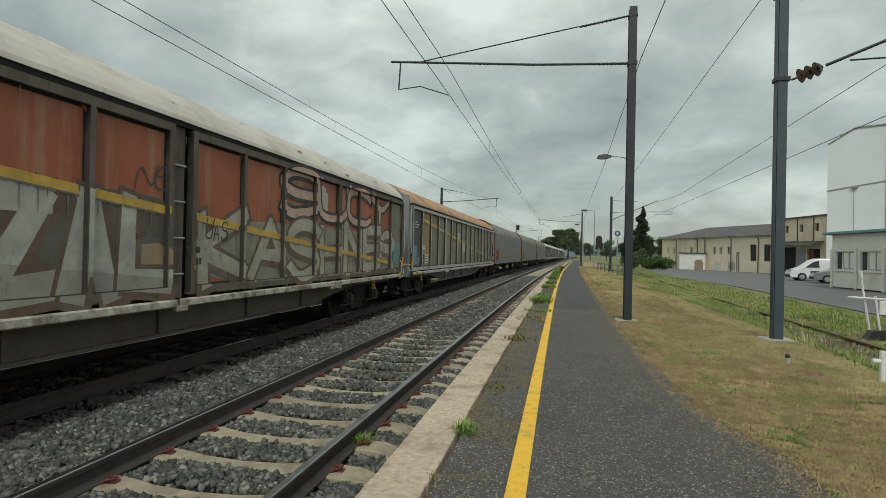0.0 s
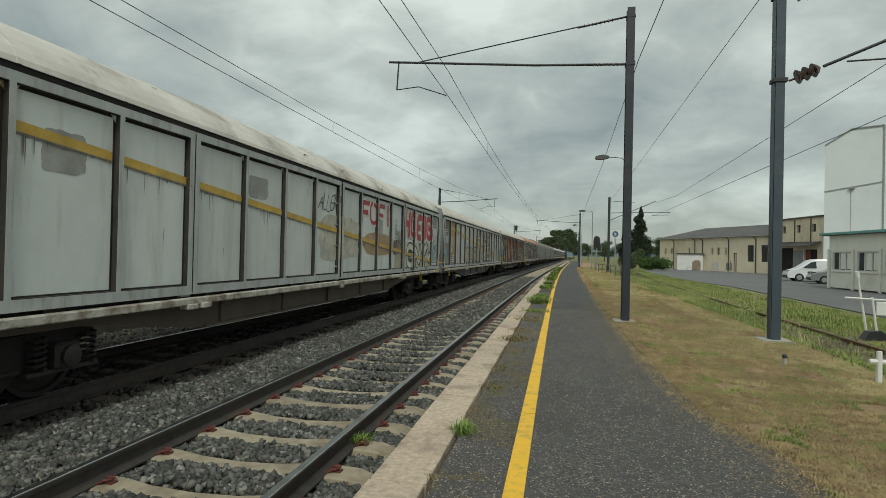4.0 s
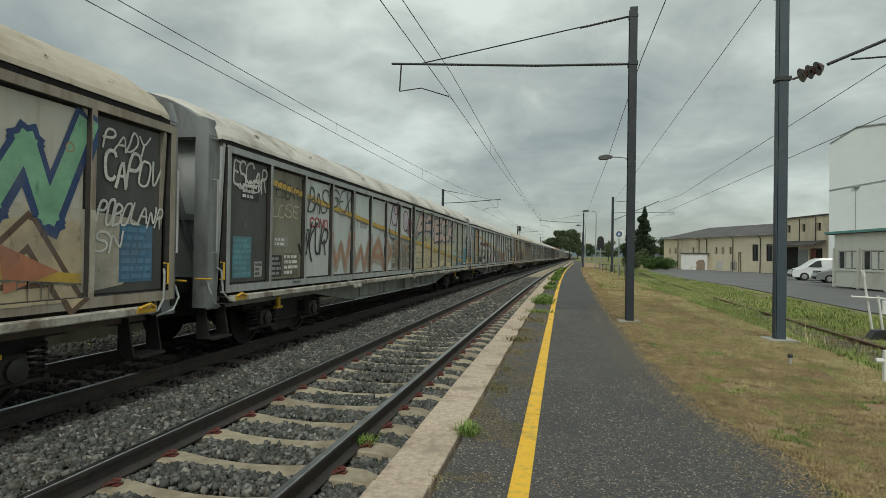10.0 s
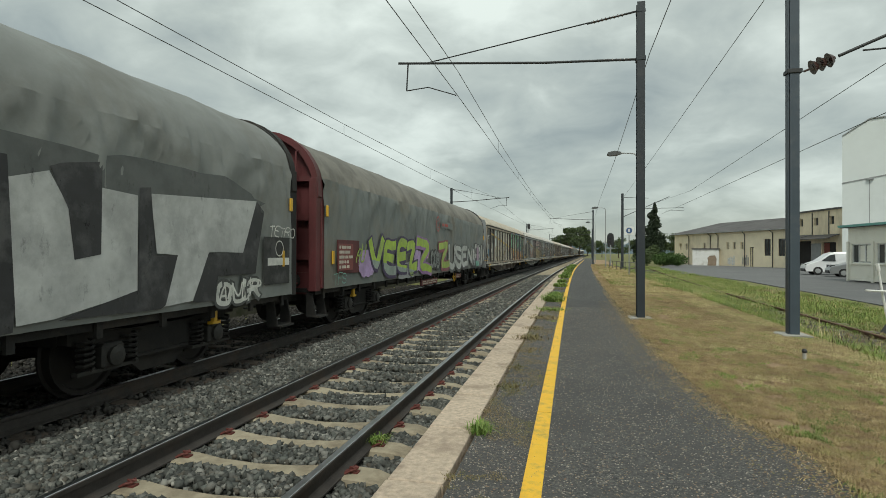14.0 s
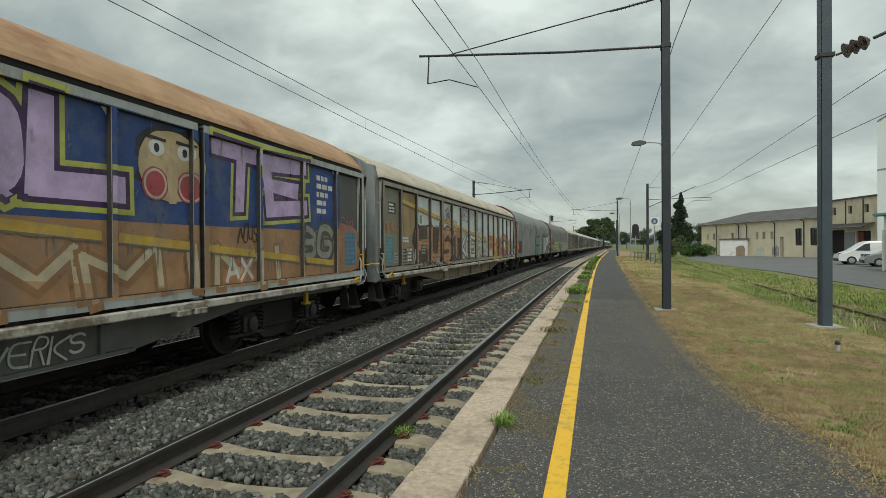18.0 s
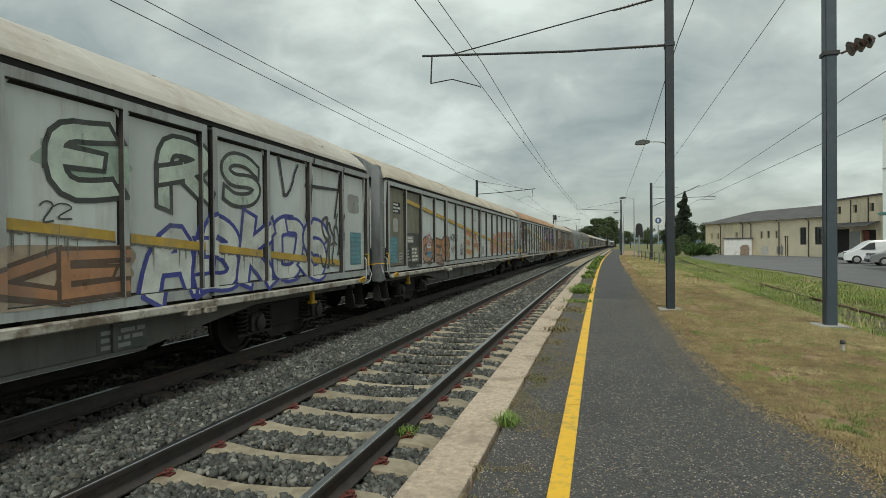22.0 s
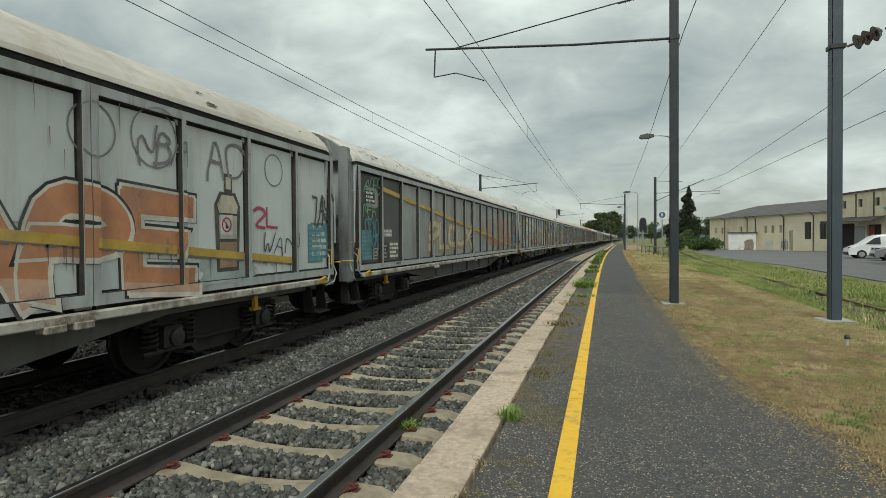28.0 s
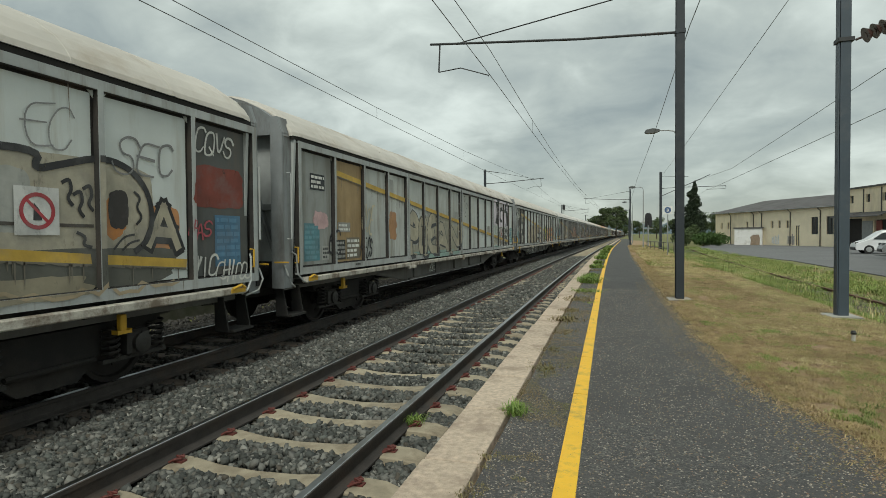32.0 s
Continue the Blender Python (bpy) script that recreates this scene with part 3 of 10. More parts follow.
# ---- ground, tracks, platform ----
def ground():
    xs = [-3000, -600, -120, -40, -16, -9.2, -8.4, -1.0, -0.9, 1.36, 2.6, 3.9, 4.6, 6.2, 7.5, 9.5, 14, 40, 120, 600, 3000]
    zs = [-0.6, -0.6, -0.55, -0.5, -0.45, -0.5, -0.52, -0.52, 0.19, 0.262, 0.255, 0.20, -0.06, -0.14, -0.11, -0.12, -0.13, -0.13, -0.13, -0.2, -0.4]
    ys = [-400, -60, -10] + [i * 2.0 for i in range(-4, 31)] + [70 + 10 * i for i in range(30)] + [420, 600, 900, 1500, 3500]
    bm = bmesh.new()
    rows = []
    for y in ys:
        row = []
        for x, z in zip(xs, zs):
            near = abs(x) < 15
            row.append(bm.verts.new((x + (bend(min(y, 420)) if near else 0), y, z + (0.02 * noise.noise(Vector((x, y, 0)) * 0.7) if 1.4 < x < 12 else 0))))
        rows.append(row)
    for a, b in zip(rows, rows[1:]):
        for k in range(len(xs) - 1):
            bm.faces.new((a[k], a[k + 1], b[k + 1], b[k]))
    g = obj("ground", bm, M_FIELD)
    g.data.materials.append(M_SOIL)
    g.data.materials.append(M_BALLASTBED)
    for p in g.data.polygons:
        c = p.center
        x = c.x - bend(min(c.y, 420))
        p.material_index = 2 if -9.3 < x < -0.95 else 1 if -0.95 < x < 4.7 and c.y < 120 else 0
    return tagged(g, "dry grassy ground with gravel beside the railway line", "ground", kind="structure")


ground()
tagged(obj("ballast_bed", ribbon([(-3.35, -0.5), (-2.3, -0.225), (4.9, -0.225), (4.95, -0.5)], FAR, -40, END, 5.0), M_BALLASTBED),
       "grey crushed stone ballast under both tracks", "ballast", kind="structure")

RAILPROF = [(-0.072, -0.172), (0.072, -0.172), (0.072, -0.158), (0.02, -0.14), (0.009, -0.13), (0.009, -0.05), (0.034, -0.038), (0.036, -0.008), (0.026, -0.001),
            (-0.026, -0.001), (-0.036, -0.008), (-0.034, -0.038), (-0.009, -0.05), (-0.009, -0.13), (-0.02, -0.14), (-0.072, -0.158)]


def rail_track(name, centre, label):
    root = thing(name, Matrix(), label, "railway track", kind="structure")
    for s in (-1, 1):
        part("rail", ribbon(RAILPROF, centre + s * HALF, -40, END, 4.0), M_RAIL, root)
        part("rail_head", ribbon([(-0.029, -0.003), (0.029, -0.003), (0.025, 0.001), (-0.025, 0.001)], centre + s * HALF, -40, END, 4.0), M_RAILTOP, root,
             "worn bright running surface")
    return root


track_near = rail_track("track_near", NEAR, "railway track on concrete sleepers beside the platform")
track_far = rail_track("track_far", FAR, "railway track on dark sleepers under the freight train")
# platform: asphalt slab, stone edge, yellow line
slab = ribbon([(-0.66, -0.35), (1.64, -0.35), (1.64, PLAT - 0.02), (1.60, PLAT), (-0.66, PLAT)], 0, -12, 150, 3.0)


def hem(y):
    """Where the grass begins on the asphalt: the path narrows ahead of the viewpoint."""
    return np.interp(y, [3.9, 4.5, 5.2, 6.0, 7.3, 12.0, 60.0], [1.50, 1.40, 1.25, 1.18, 1.13, 1.13, 1.16])


def creeping_edge():
    """Soil washed over the asphalt along the grass, with an uneven edge."""
    bm = bmesh.new()
    prev = None
    for i in range(720):
        y = -2 + i * 0.10
        w = float(hem(y)) + 0.03 + 0.07 * noise.noise(Vector((y * 0.55, 2, 0))) + 0.06 * noise.noise(Vector((y * 2.3, 5, 0))) + 0.03 * noise.noise(Vector((y * 7.0, 9, 0)))
        r = [bm.verts.new((w + bend(y), y, PLAT + 0.0015)), bm.verts.new((w + 0.03 + bend(y), y, PLAT + 0.003)), bm.verts.new((1.62 + bend(y), y, PLAT + 0.004)), bm.verts.new((1.74 + bend(y), y, 0.258))]
        if prev:
            for k in range(3):
                bm.faces.new((prev[k], prev[k + 1], r[k + 1], r[k]))
        prev = r
    tagged(obj("soil_edge", bm, M_SOIL), "dry soil spilled over the edge of the asphalt", "ground", kind="structure")


creeping_edge()
# a wall added beyond the train to keep light from under it
bm = bmesh.new()
prism(bm, [(-10.6, -0.8), (-10.3, -0.8), (-10.3, 1.1), (-10.6, 1.1)], -60, 180)
tagged(obj("blocker_wall_west", bm, M_DARKWALLPLAIN), "plain dark wall added beyond the tracks to shade the ground under the train", "wall", kind="structure")
tagged(obj("platform", slab, M_ASPHALT), "worn dark asphalt station platform with weeds", "platform", kind="structure")


def raw_mesh(name, verts, faces_flat, sizes, material, parent=None, smooth=False):
    """A mesh straight from arrays: vertices (n, 3), vertex numbers of all faces in a row, and the faces' sizes."""
    me = bpy.data.meshes.new(name)
    me.vertices.add(len(verts))
    me.vertices.foreach_set("co", np.asarray(verts, dtype=np.float32).ravel())
    me.loops.add(len(faces_flat))
    me.loops.foreach_set("vertex_index", np.asarray(faces_flat, dtype=np.int32))
    me.polygons.add(len(sizes))
    starts = np.concatenate(([0], np.cumsum(sizes)[:-1])).astype(np.int32)
    me.polygons.foreach_set("loop_start", starts)
    me.update(calc_edges=True)
    me.validate()
    me.materials.append(material)
    ob = new(name, me)
    if parent:
        ob.parent = parent
    return ob


RNG = np.random.default_rng(7)


def bends(y):
    a = np.clip(y, 0, 65)
    return 0.000275 * a * a + 0.03575 * np.maximum(y - 65, 0) + 0.000075 * np.maximum(y - 250, 0) ** 2


def on_sleeper(x, y, centre, pitch, first, halfwidth):
    return (np.abs(x - centre) < 1.2) & (np.abs((y - first + pitch / 2) % pitch - pitch / 2) < halfwidth)


PITCH_S, FIRST = 0.624, 3.60


def scatter_stones(count, y0, y1, smin, smax, power, xa=-4.75, xb=-1.06, material=None):
    """Crushed stones over the ballast, thinner with distance, none on the sleepers and rails."""
    u = RNG.random(count)
    y = y0 + (y1 - y0) * u ** power
    x = RNG.uniform(xa, xb, count)
    keep = ~on_sleeper(x, y, NEAR, PITCH_S, FIRST, 0.125)
    for c in (NEAR, FAR):
        for s in (-1, 1):
            keep &= np.abs(x - c - s * HALF) > 0.085
    keep &= ~(on_sleeper(x, y, FAR, PITCH_S, FIRST + 0.2, 0.11) & (RNG.random(count) < 0.7))
    x, y = x[keep], y[keep]
    n = len(x)
    size = RNG.uniform(smin, smax, n)
    # an eight-cornered stone: a box with every corner moved
    cube = np.array([[a, b, c] for a in (-1, 1) for b in (-1, 1) for c in (-1, 1)], dtype=float) * 0.62
    v = cube[None] + RNG.uniform(-0.36, 0.36, (n, 8, 3))
    v *= (size[:, None] * RNG.uniform(0.6, 1.15, (n, 3)))[:, None, :]
    a, b = RNG.uniform(0, math.tau, n), RNG.uniform(-0.7, 0.7, n)
    ca, sa, cb, sb = np.cos(a), np.sin(a), np.cos(b), np.sin(b)
    x1 = v[..., 0] * ca[:, None] - v[..., 1] * sa[:, None]
    y1_ = v[..., 0] * sa[:, None] + v[..., 1] * ca[:, None]
    z1 = v[..., 2] * cb[:, None] + x1 * sb[:, None]
    x1 = x1 * cb[:, None] - v[..., 2] * sb[:, None]
    mound = 0.03 * np.sin(x * 1.9) + 0.02 * np.sin(y * 1.3 + x)
    slope = np.where(x > -1.55, (x + 1.55) * 0.05, 0)
    z = -0.218 + mound * 0.6 + slope + RNG.uniform(-0.03, 0.03, n)
    # stones between the two tracks lie a little higher
    z += 0.045 * np.exp(-((x + 4.35) / 0.5) ** 2)
    P = np.stack([x1 + (x + bends(y))[:, None], y1_ + y[:, None], z1 + z[:, None]], -1).reshape(-1, 3)
    quads = np.array([[0, 1, 3, 2], [4, 6, 7, 5], [0, 4, 5, 1], [2, 3, 7, 6], [0, 2, 6, 4], [1, 5, 7, 3]])
    F = (quads[None] + (np.arange(n) * 8)[:, None, None]).reshape(-1)
    return raw_mesh("ballast_stones", P, F, np.full(n * 6, 4), material or M_STONES)


tagged(scatter_stones(72000, 1.6, 13.0, 0.022, 0.044, 1.35), "angular grey crushed stones of the ballast", "ballast", kind="stuff")
tagged(scatter_stones(46000, 13.0, 46.0, 0.034, 0.064, 1.3), "angular grey crushed stones of the ballast, further along", "ballast", kind="stuff")
tagged(scatter_stones(15000, -7.0, 1.6, 0.030, 0.055, 1.0), "angular grey crushed stones of the ballast behind the viewpoint", "ballast", kind="stuff")
tagged(scatter_stones(26000, 2.5, 30.0, 0.026, 0.052, 1.4, -8.9, -4.75, M_STONESDARK), "ballast stones coloured dark for the shade under the train", "ballast", kind="stuff")


def sleeper_mesh():
    bm = bmesh.new()
    xs = [-1.16, -1.05, -0.9, -0.6, -0.35, 0.0, 0.35, 0.6, 0.9, 1.05, 1.16]
    top = [-0.195, -0.165, -0.16, -0.165, -0.185, -0.195, -0.185, -0.165, -0.16, -0.165, -0.195]
    wid = [0.125, 0.135, 0.135, 0.13, 0.10, 0.092, 0.10, 0.13, 0.135, 0.135, 0.125]
    prev = None
    for x, z, w in zip(xs, top, wid):
        r = [bm.verts.new(p) for p in ((x, -w - 0.03, -0.40), (x, -w, z - 0.012), (x, -w + 0.015, z), (x, w - 0.015, z), (x, w, z - 0.012), (x, w + 0.03, -0.40))]
        if prev:
            for k in range(6):
                bm.faces.new((prev[k], prev[(k + 1) % 6], r[(k + 1) % 6], r[k]))
        else:
            bm.faces.new(r[::-1])
        prev = r
    bm.faces.new(prev)
    bmesh.ops.recalc_face_normals(bm, faces=bm.faces)
    me = bpy.data.meshes.new("sleeper")
    bm.to_mesh(me)
    bm.free()
    return me


def clip_mesh():
    bm = bmesh.new()
    tube(bm, [(0.0, -0.055, 0), (0.05, -0.05, 0.028), (0.085, -0.02, 0.03), (0.03, 0.0, 0.035), (0.085, 0.02, 0.03), (0.05, 0.05, 0.028), (0.0, 0.055, 0)], 0.011, 5)
    box(bm, -0.012, 0.10, -0.03, 0.03, -0.02, 0.008)
    me = bpy.data.meshes.new("rail_clip")
    bm.to_mesh(me)
    bm.free()
    return me


SLEEPER, CLIP = sleeper_mesh(), clip_mesh()
n_sl = 118
for i in range(-17, n_sl):
    y = FIRST + i * PITCH_S
    s = place("sleeper", SLEEPER, M_SLEEPER, track_near)
    s.matrix_basis = Matrix.Translation((NEAR + bend(y), y, random.uniform(-0.012, 0.004))) @ Matrix.Rotation(-heading(y) + random.uniform(-0.01, 0.01), 4, "Z")
    if i < 46:
        for side in (-1, 1):
            for inner in (-1, 1):
                c = place("rail_clip", CLIP, M_REDCLIP, s)
                c.matrix_basis = pose(side * HALF + inner * 0.066, 0, -0.158, 0, 0, 0 if inner > 0 else 180)
bm = bmesh.new()
for i in range(n_sl, 420):
    y = FIRST + i * PITCH_S
    x = NEAR + bend(y)
    box(bm, x - 1.16, x + 1.16, y - 0.13, y + 0.13, -0.4, -0.18)
tagged(part("sleeper", bm, M_SLEEPER, track_near), kind="stuff")
bm = bmesh.new()
box(bm, -1.28, 1.28, -0.125, 0.125, -0.36, -0.185, 0.012)
WOODS = bpy.data.meshes.new("wooden_sleeper")
bm.to_mesh(WOODS)
bm.free()
for i in range(-4, 60):
    y = FIRST + 0.2 + i * PITCH_S
    s = place("sleeper", WOODS, M_WOODSLEEPER, track_far)
    s.matrix_basis = Matrix.Translation((FAR + bend(y), y, random.uniform(-0.01, 0.01))) @ Matrix.Rotation(-heading(y) + random.uniform(-0.012, 0.012), 4, "Z")

# platform edge stones, one by one
edge = thing("platform_edge", Matrix(), "row of pale stone slabs along the platform edge", "platform edge", kind="structure")
bm = bmesh.new()
box(bm, -0.165, 0.165, -0.4925, 0.4925, -0.62, 0.0, 0.007)
SLAB = bpy.data.meshes.new("edge_slab")
bm.to_mesh(SLAB)
bm.free()
for i in range(-11, 66):
    y = 2.60 + i * 1.0
    s = place("edge_slab", SLAB, M_EDGESLAB, edge)
    s.matrix_basis = Matrix.Translation((-0.865 + bend(y) + random.uniform(-0.006, 0.006), y, PLAT + 0.004 + random.uniform(-0.004, 0.006))) @ Matrix.Rotation(-heading(y) + random.uniform(-0.004, 0.004), 4, "Z")
part("edge_slab", ribbon([(-0.165, -0.6), (0.165, -0.6), (0.165, PLAT + 0.004), (-0.165, PLAT + 0.004)], -0.865, 68.2, 150, 4.0), M_EDGESLAB, edge)

line = thing("yellow_safety_line", Matrix(), "worn yellow safety line painted on the platform", "platform marking", kind="structure")
pieces = [(-8, 4.66), (4.675, 6.1), (6.115, 9.2), (9.21, 14.0), (14.01, 120.0)]
for a, b in pieces:
    part("painted_line", ribbon([(-0.262, PLAT + 0.001), (-0.148, PLAT + 0.001), (-0.150, PLAT + 0.0045), (-0.260, PLAT + 0.0045)], 0, a, b, 1.5), M_YELLOW, line)

# siding, half grown over
siding = thing("siding_track", Matrix(), "rusty disused siding in tall grass", "railway track", kind="structure")


def siding_x(y):
    return 5.16 + 0.018 * (y - 12) + 0.0006 * max(y - 12, 0) ** 2


for s in (-1, 1):
    bm = bmesh.new()
    prev = None
    for i in range(40):
        y = -6 + i * 2.0
        ring_ = [bm.verts.new((siding_x(y) + s * HALF + px, y, pz)) for px, pz in RAILPROF]
        if prev:
            for k in range(len(RAILPROF)):
                bm.faces.new((prev[k], prev[(k + 1) % len(RAILPROF)], ring_[(k + 1) % len(RAILPROF)], ring_[k]))
        prev = ring_
    bmesh.ops.recalc_face_normals(bm, faces=bm.faces)
    part("rail", bm, M_RUSTRAIL, siding)
for i in range(60):
    y = 2 + i * 0.7
    s = place("sleeper", WOODS, M_WOODGREY, siding)
    s.matrix_basis = Matrix.Translation((siding_x(y), y, 0.105))
bm = bmesh.new()
prev = None
for i in range(60):
    y = -4 + i * 1.2
    r = [bm.verts.new((siding_x(y) + px + 0.05 * noise.noise(Vector((y, px, 0))), y, pz)) for px, pz in ((-0.75, -0.20), (-0.70, -0.075), (0.2, -0.085), (0.98, -0.10), (1.15, -0.20))]
    if prev:
        for k in range(4):
            bm.faces.new((prev[k], prev[k + 1], r[k + 1], r[k]))
    prev = r
part("ballast", bm, M_SIDINGBED, siding)

# car park
bm = bmesh.new()
pts = [(9.6, -20), (9.7, 10), (10.0, 20), (10.7, 38), (8.9, 58), (11.5, 78), (16.0, 95), (60, 95), (60, -20)]
prism(bm, pts, -0.35, -0.085, "z")
bmesh.ops.recalc_face_normals(bm, faces=bm.faces)
tagged(obj("car_park", bm, M_CARPARK), "grey asphalt car park beside the warehouse", "car park", kind="structure")


# ---- freight wagons ----
LEN, TLEN = 21.09, 20.43       # length over buffers: sliding-wall wagon, tarpaulin wagon
WALL = 1.40                    # plane of the side panels from the wagon's middle
Y0, Y1 = -9.87, 10.11          # ends of the side walls
PITCH = 1.24
DOORS = (-9.87, -4.91, 0.12, 5.16)   # rear edges of the four sliding doors
ZB, ZT = 0.985, 3.08           # lower and upper edge of the sliding walls


def stripe_z(y):
    """Height of the yellow stripe that runs down the wagon."""
    return 2.73 - (y + 8.6) * (2.73 - 1.30) / 17.2


def meshes():
    """Meshes shared by all sliding-wall wagons."""
    d = {}

    def keep(name, bm, recalc=True):
        if recalc:
            bmesh.ops.recalc_face_normals(bm, faces=bm.faces)
        me = bpy.data.meshes.new(name)
        bm.to_mesh(me)
        bm.free()
        d[name] = me

    # frame of one sliding door of four panels, local y from 0 to 4 pitches
    W = 4 * PITCH
    bm = bmesh.new()
    ys = []
    for k in range(5):
        w = 0.042 if k in (0, 4) else 0.031
        c = min(max(k * PITCH, 0.015 + w), W - 0.015 - w)
        ys += [c - w, c + w]
    lattice(bm, ys, [ZB, ZB + 0.11, ZT - 0.095, ZT], lambda i, j: i % 2 == 0 or j != 1, WALL - 0.03, WALL + 0.066)
    keep("door_frame", bm)
    # dark rubber round the panels, just inside the frame
    bm = bmesh.new()
    wide = []
    for k in range(5):
        w = 0.042 if k in (0, 4) else 0.031
        c = min(max(k * PITCH, 0.015 + w), W - 0.015 - w)
        wide += [max(c - w - 0.032, 0.02), min(c + w + 0.032, W - 0.02)]
    lattice(bm, wide, [ZB + 0.02, ZB + 0.135, ZT - 0.13, ZT - 0.02], lambda i, j: i % 2 == 0 or j != 1, WALL - 0.02, WALL + 0.0015)
    keep("panel_seal", bm)
    # dark strips added along the posts and rails, for their shaded, grimy sides
    bm = bmesh.new()
    tall = []
    for k in range(5):
        w = 0.042 if k in (0, 4) else 0.031
        c = min(max(k * PITCH, 0.015 + w), W - 0.015 - w)
        tall += [max(c - w - 0.005, 0.004), min(c + w + 0.005, W - 0.004)]
    lattice(bm, tall, [ZB + 0.03, ZB + 0.117, ZT - 0.102, ZT - 0.03], lambda i, j: i % 2 == 0 or j != 1, WALL - 0.024, WALL + 0.060)
    keep("gasket", bm)
    bm = bmesh.new()
    box(bm, WALL - 0.025, WALL, 0.03, PITCH - 0.03, ZB + 0.10, ZT - 0.085)
    # corner plates
    for y in (0.04, PITCH - 0.11):
        prism(bm, [(y, ZT - 0.09), (y + 0.08, ZT - 0.09), (y + (0.0 if y < 0.1 else 0.08), ZT - 0.18)], WALL, WALL + 0.012, "x")
    keep("wall_panel", bm)
    # roof shell
    prof = [(1.475, 3.15), (1.46, 3.21), (1.39, 3.31), (1.27, 3.43), (1.0, 3.605), (0.7, 3.745), (0.35, 3.85), (0.0, 3.885)]
    full = prof + [(-x, z) for x, z in prof[-2::-1]]
    bm = bmesh.new()
    seams = [-9.8 + 19.6 * i / 16 for i in range(17)]
    stations = [-10.02, -9.99] + [q + e for q in seams for e in (-0.022, -0.016, 0.016, 0.022)] + [9.99, 10.02]
    prev = None
    for y in stations:
        e = 0.0 if abs(y) < 9.9 else 0.05 if abs(y) < 10 else 0.10
        up = 0.004 if any(abs(y - q) < 0.018 for q in seams) else 0.0      # a raised weld at every sheet's edge
        ring = [bm.verts.new((x * (1 - e * 0.25) + up * x / 1.5, y, z - e * (0.5 if abs(x) < 1.2 else 0.2) + up + 0.006 * math.sin(y * 5.1 + x * 3))) for x, z in full]
        if prev:
            for k in range(len(full) - 1):
                bm.faces.new((prev[k], prev[k + 1], ring[k + 1], ring[k]))
        else:
            bm.faces.new(ring[::-1])
        prev = ring
    bm.faces.new(prev)
    keep("roof", bm)
    bm = bmesh.new()
    for s in (-1, 1):
        prism(bm, [(s * 1.33, 3.085), (s * 1.455, 3.085), (s * 1.455, 3.145), (s * 1.33, 3.16)], -10.0, 10.0)
    keep("gutter", bm)
    # side behind the doors, floor
    bm = bmesh.new()
    box(bm, -1.33, 1.33, -9.9, 9.9, 0.93, 3.12)
    keep("body", bm)
    # far side wall, plain ribs
    bm = bmesh.new()
    box(bm, -1.42, -1.335, Y0, Y1, ZB, ZT)
    for k in range(17):
        box(bm, -1.46, -1.421, Y0 + k * PITCH - 0.04, Y0 + k * PITCH + 0.04, ZB, ZT)
    keep("rear_side", bm)
    # end wall with posts and diagonals (built for the rear end, at y = -9.9)
    bm = bmesh.new()
    prism(bm, [(x * 0.985, z - 0.035) for x, z in full] + [(-1.36, 0.93), (1.36, 0.93)], -9.96, -9.905)
    keep("end_wall", bm)
    bm = bmesh.new()
    prism(bm, [(1.20, 0.80), (1.40, 0.80), (1.40, 3.16), (1.32, 3.40), (1.20, 3.40)], -10.22, -9.962)
    keep("corner_post", bm)
    bm = bmesh.new()
    for x in (-0.5, 0.5):
        box(bm, x - 0.07, x + 0.07, -10.10, -9.962, 0.95, 3.1, 0.008)
    for s in (-1, 1):
        prism(bm, [(s * 1.19, 1.0), (s * 1.19, 1.16), (s * 0.58, 3.0), (s * 0.58, 2.84)], -10.04, -9.962)
        box(bm, min(s * 0.57, s * 1.2), max(s * 0.57, s * 1.2), -10.05, -9.962, 2.0, 2.09)
    box(bm, -0.43, 0.43, -10.05, -9.962, 2.9, 3.0)
    keep("end_brace", bm)
    bm = bmesh.new()
    rim = [(1.455, 3.16), (1.39, 3.31), (1.27, 3.43), (1.0, 3.605), (0.7, 3.745), (0.35, 3.85), (0.0, 3.885)]
    rim = rim + [(-x, z) for x, z in rim[-2::-1]]
    prism(bm, [(x * 0.97, z - 0.05) for x, z in rim] + [(-1.2, 3.14), (1.2, 3.14)], -10.16, -10.03)
    keep("end_cap", bm)
    # underframe: fish-bellied sole bar on both sides
    belly = [(-9.95, 0.93), (-9.95, 0.74), (-6.4, 0.74), (-4.3, 0.47), (4.3, 0.47), (6.4, 0.74), (9.95, 0.74), (9.95, 0.93)]
    bm = bmesh.new()
    for s in (-1, 1):
        prism(bm, belly, s * 1.20, s * 1.12, "x")
        box(bm, min(s * 1.201, s * 1.26), max(s * 1.201, s * 1.26), -4.3, 4.3, 0.47, 0.51)
        box(bm, min(s * 1.201, s * 1.26), max(s * 1.201, s * 1.26), -9.9, 9.9, 0.86, 0.92)
        for y in (-3.9, -2.0, 0.0, 2.0, 3.9):
            box(bm, min(s * 1.201, s * 1.245), max(s * 1.201, s * 1.245), y - 0.03, y + 0.03, 0.512, 0.858)
    keep("sole_bar", bm)
    bm = bmesh.new()
    box(bm, -1.1, 1.1, -9.9, 9.9, 0.80, 0.925)
    box(bm, -0.25, 0.25, -9.8, 9.8, 0.55, 0.80)
    for y in (-4.3, -2.1, 0, 2.1, 4.3):
        box(bm, -1.1, 1.1, y - 0.06, y + 0.06, 0.52, 0.80)
    keep("floor_frame", bm)
    # guide bar along the side, in two lengths
    bm = bmesh.new()
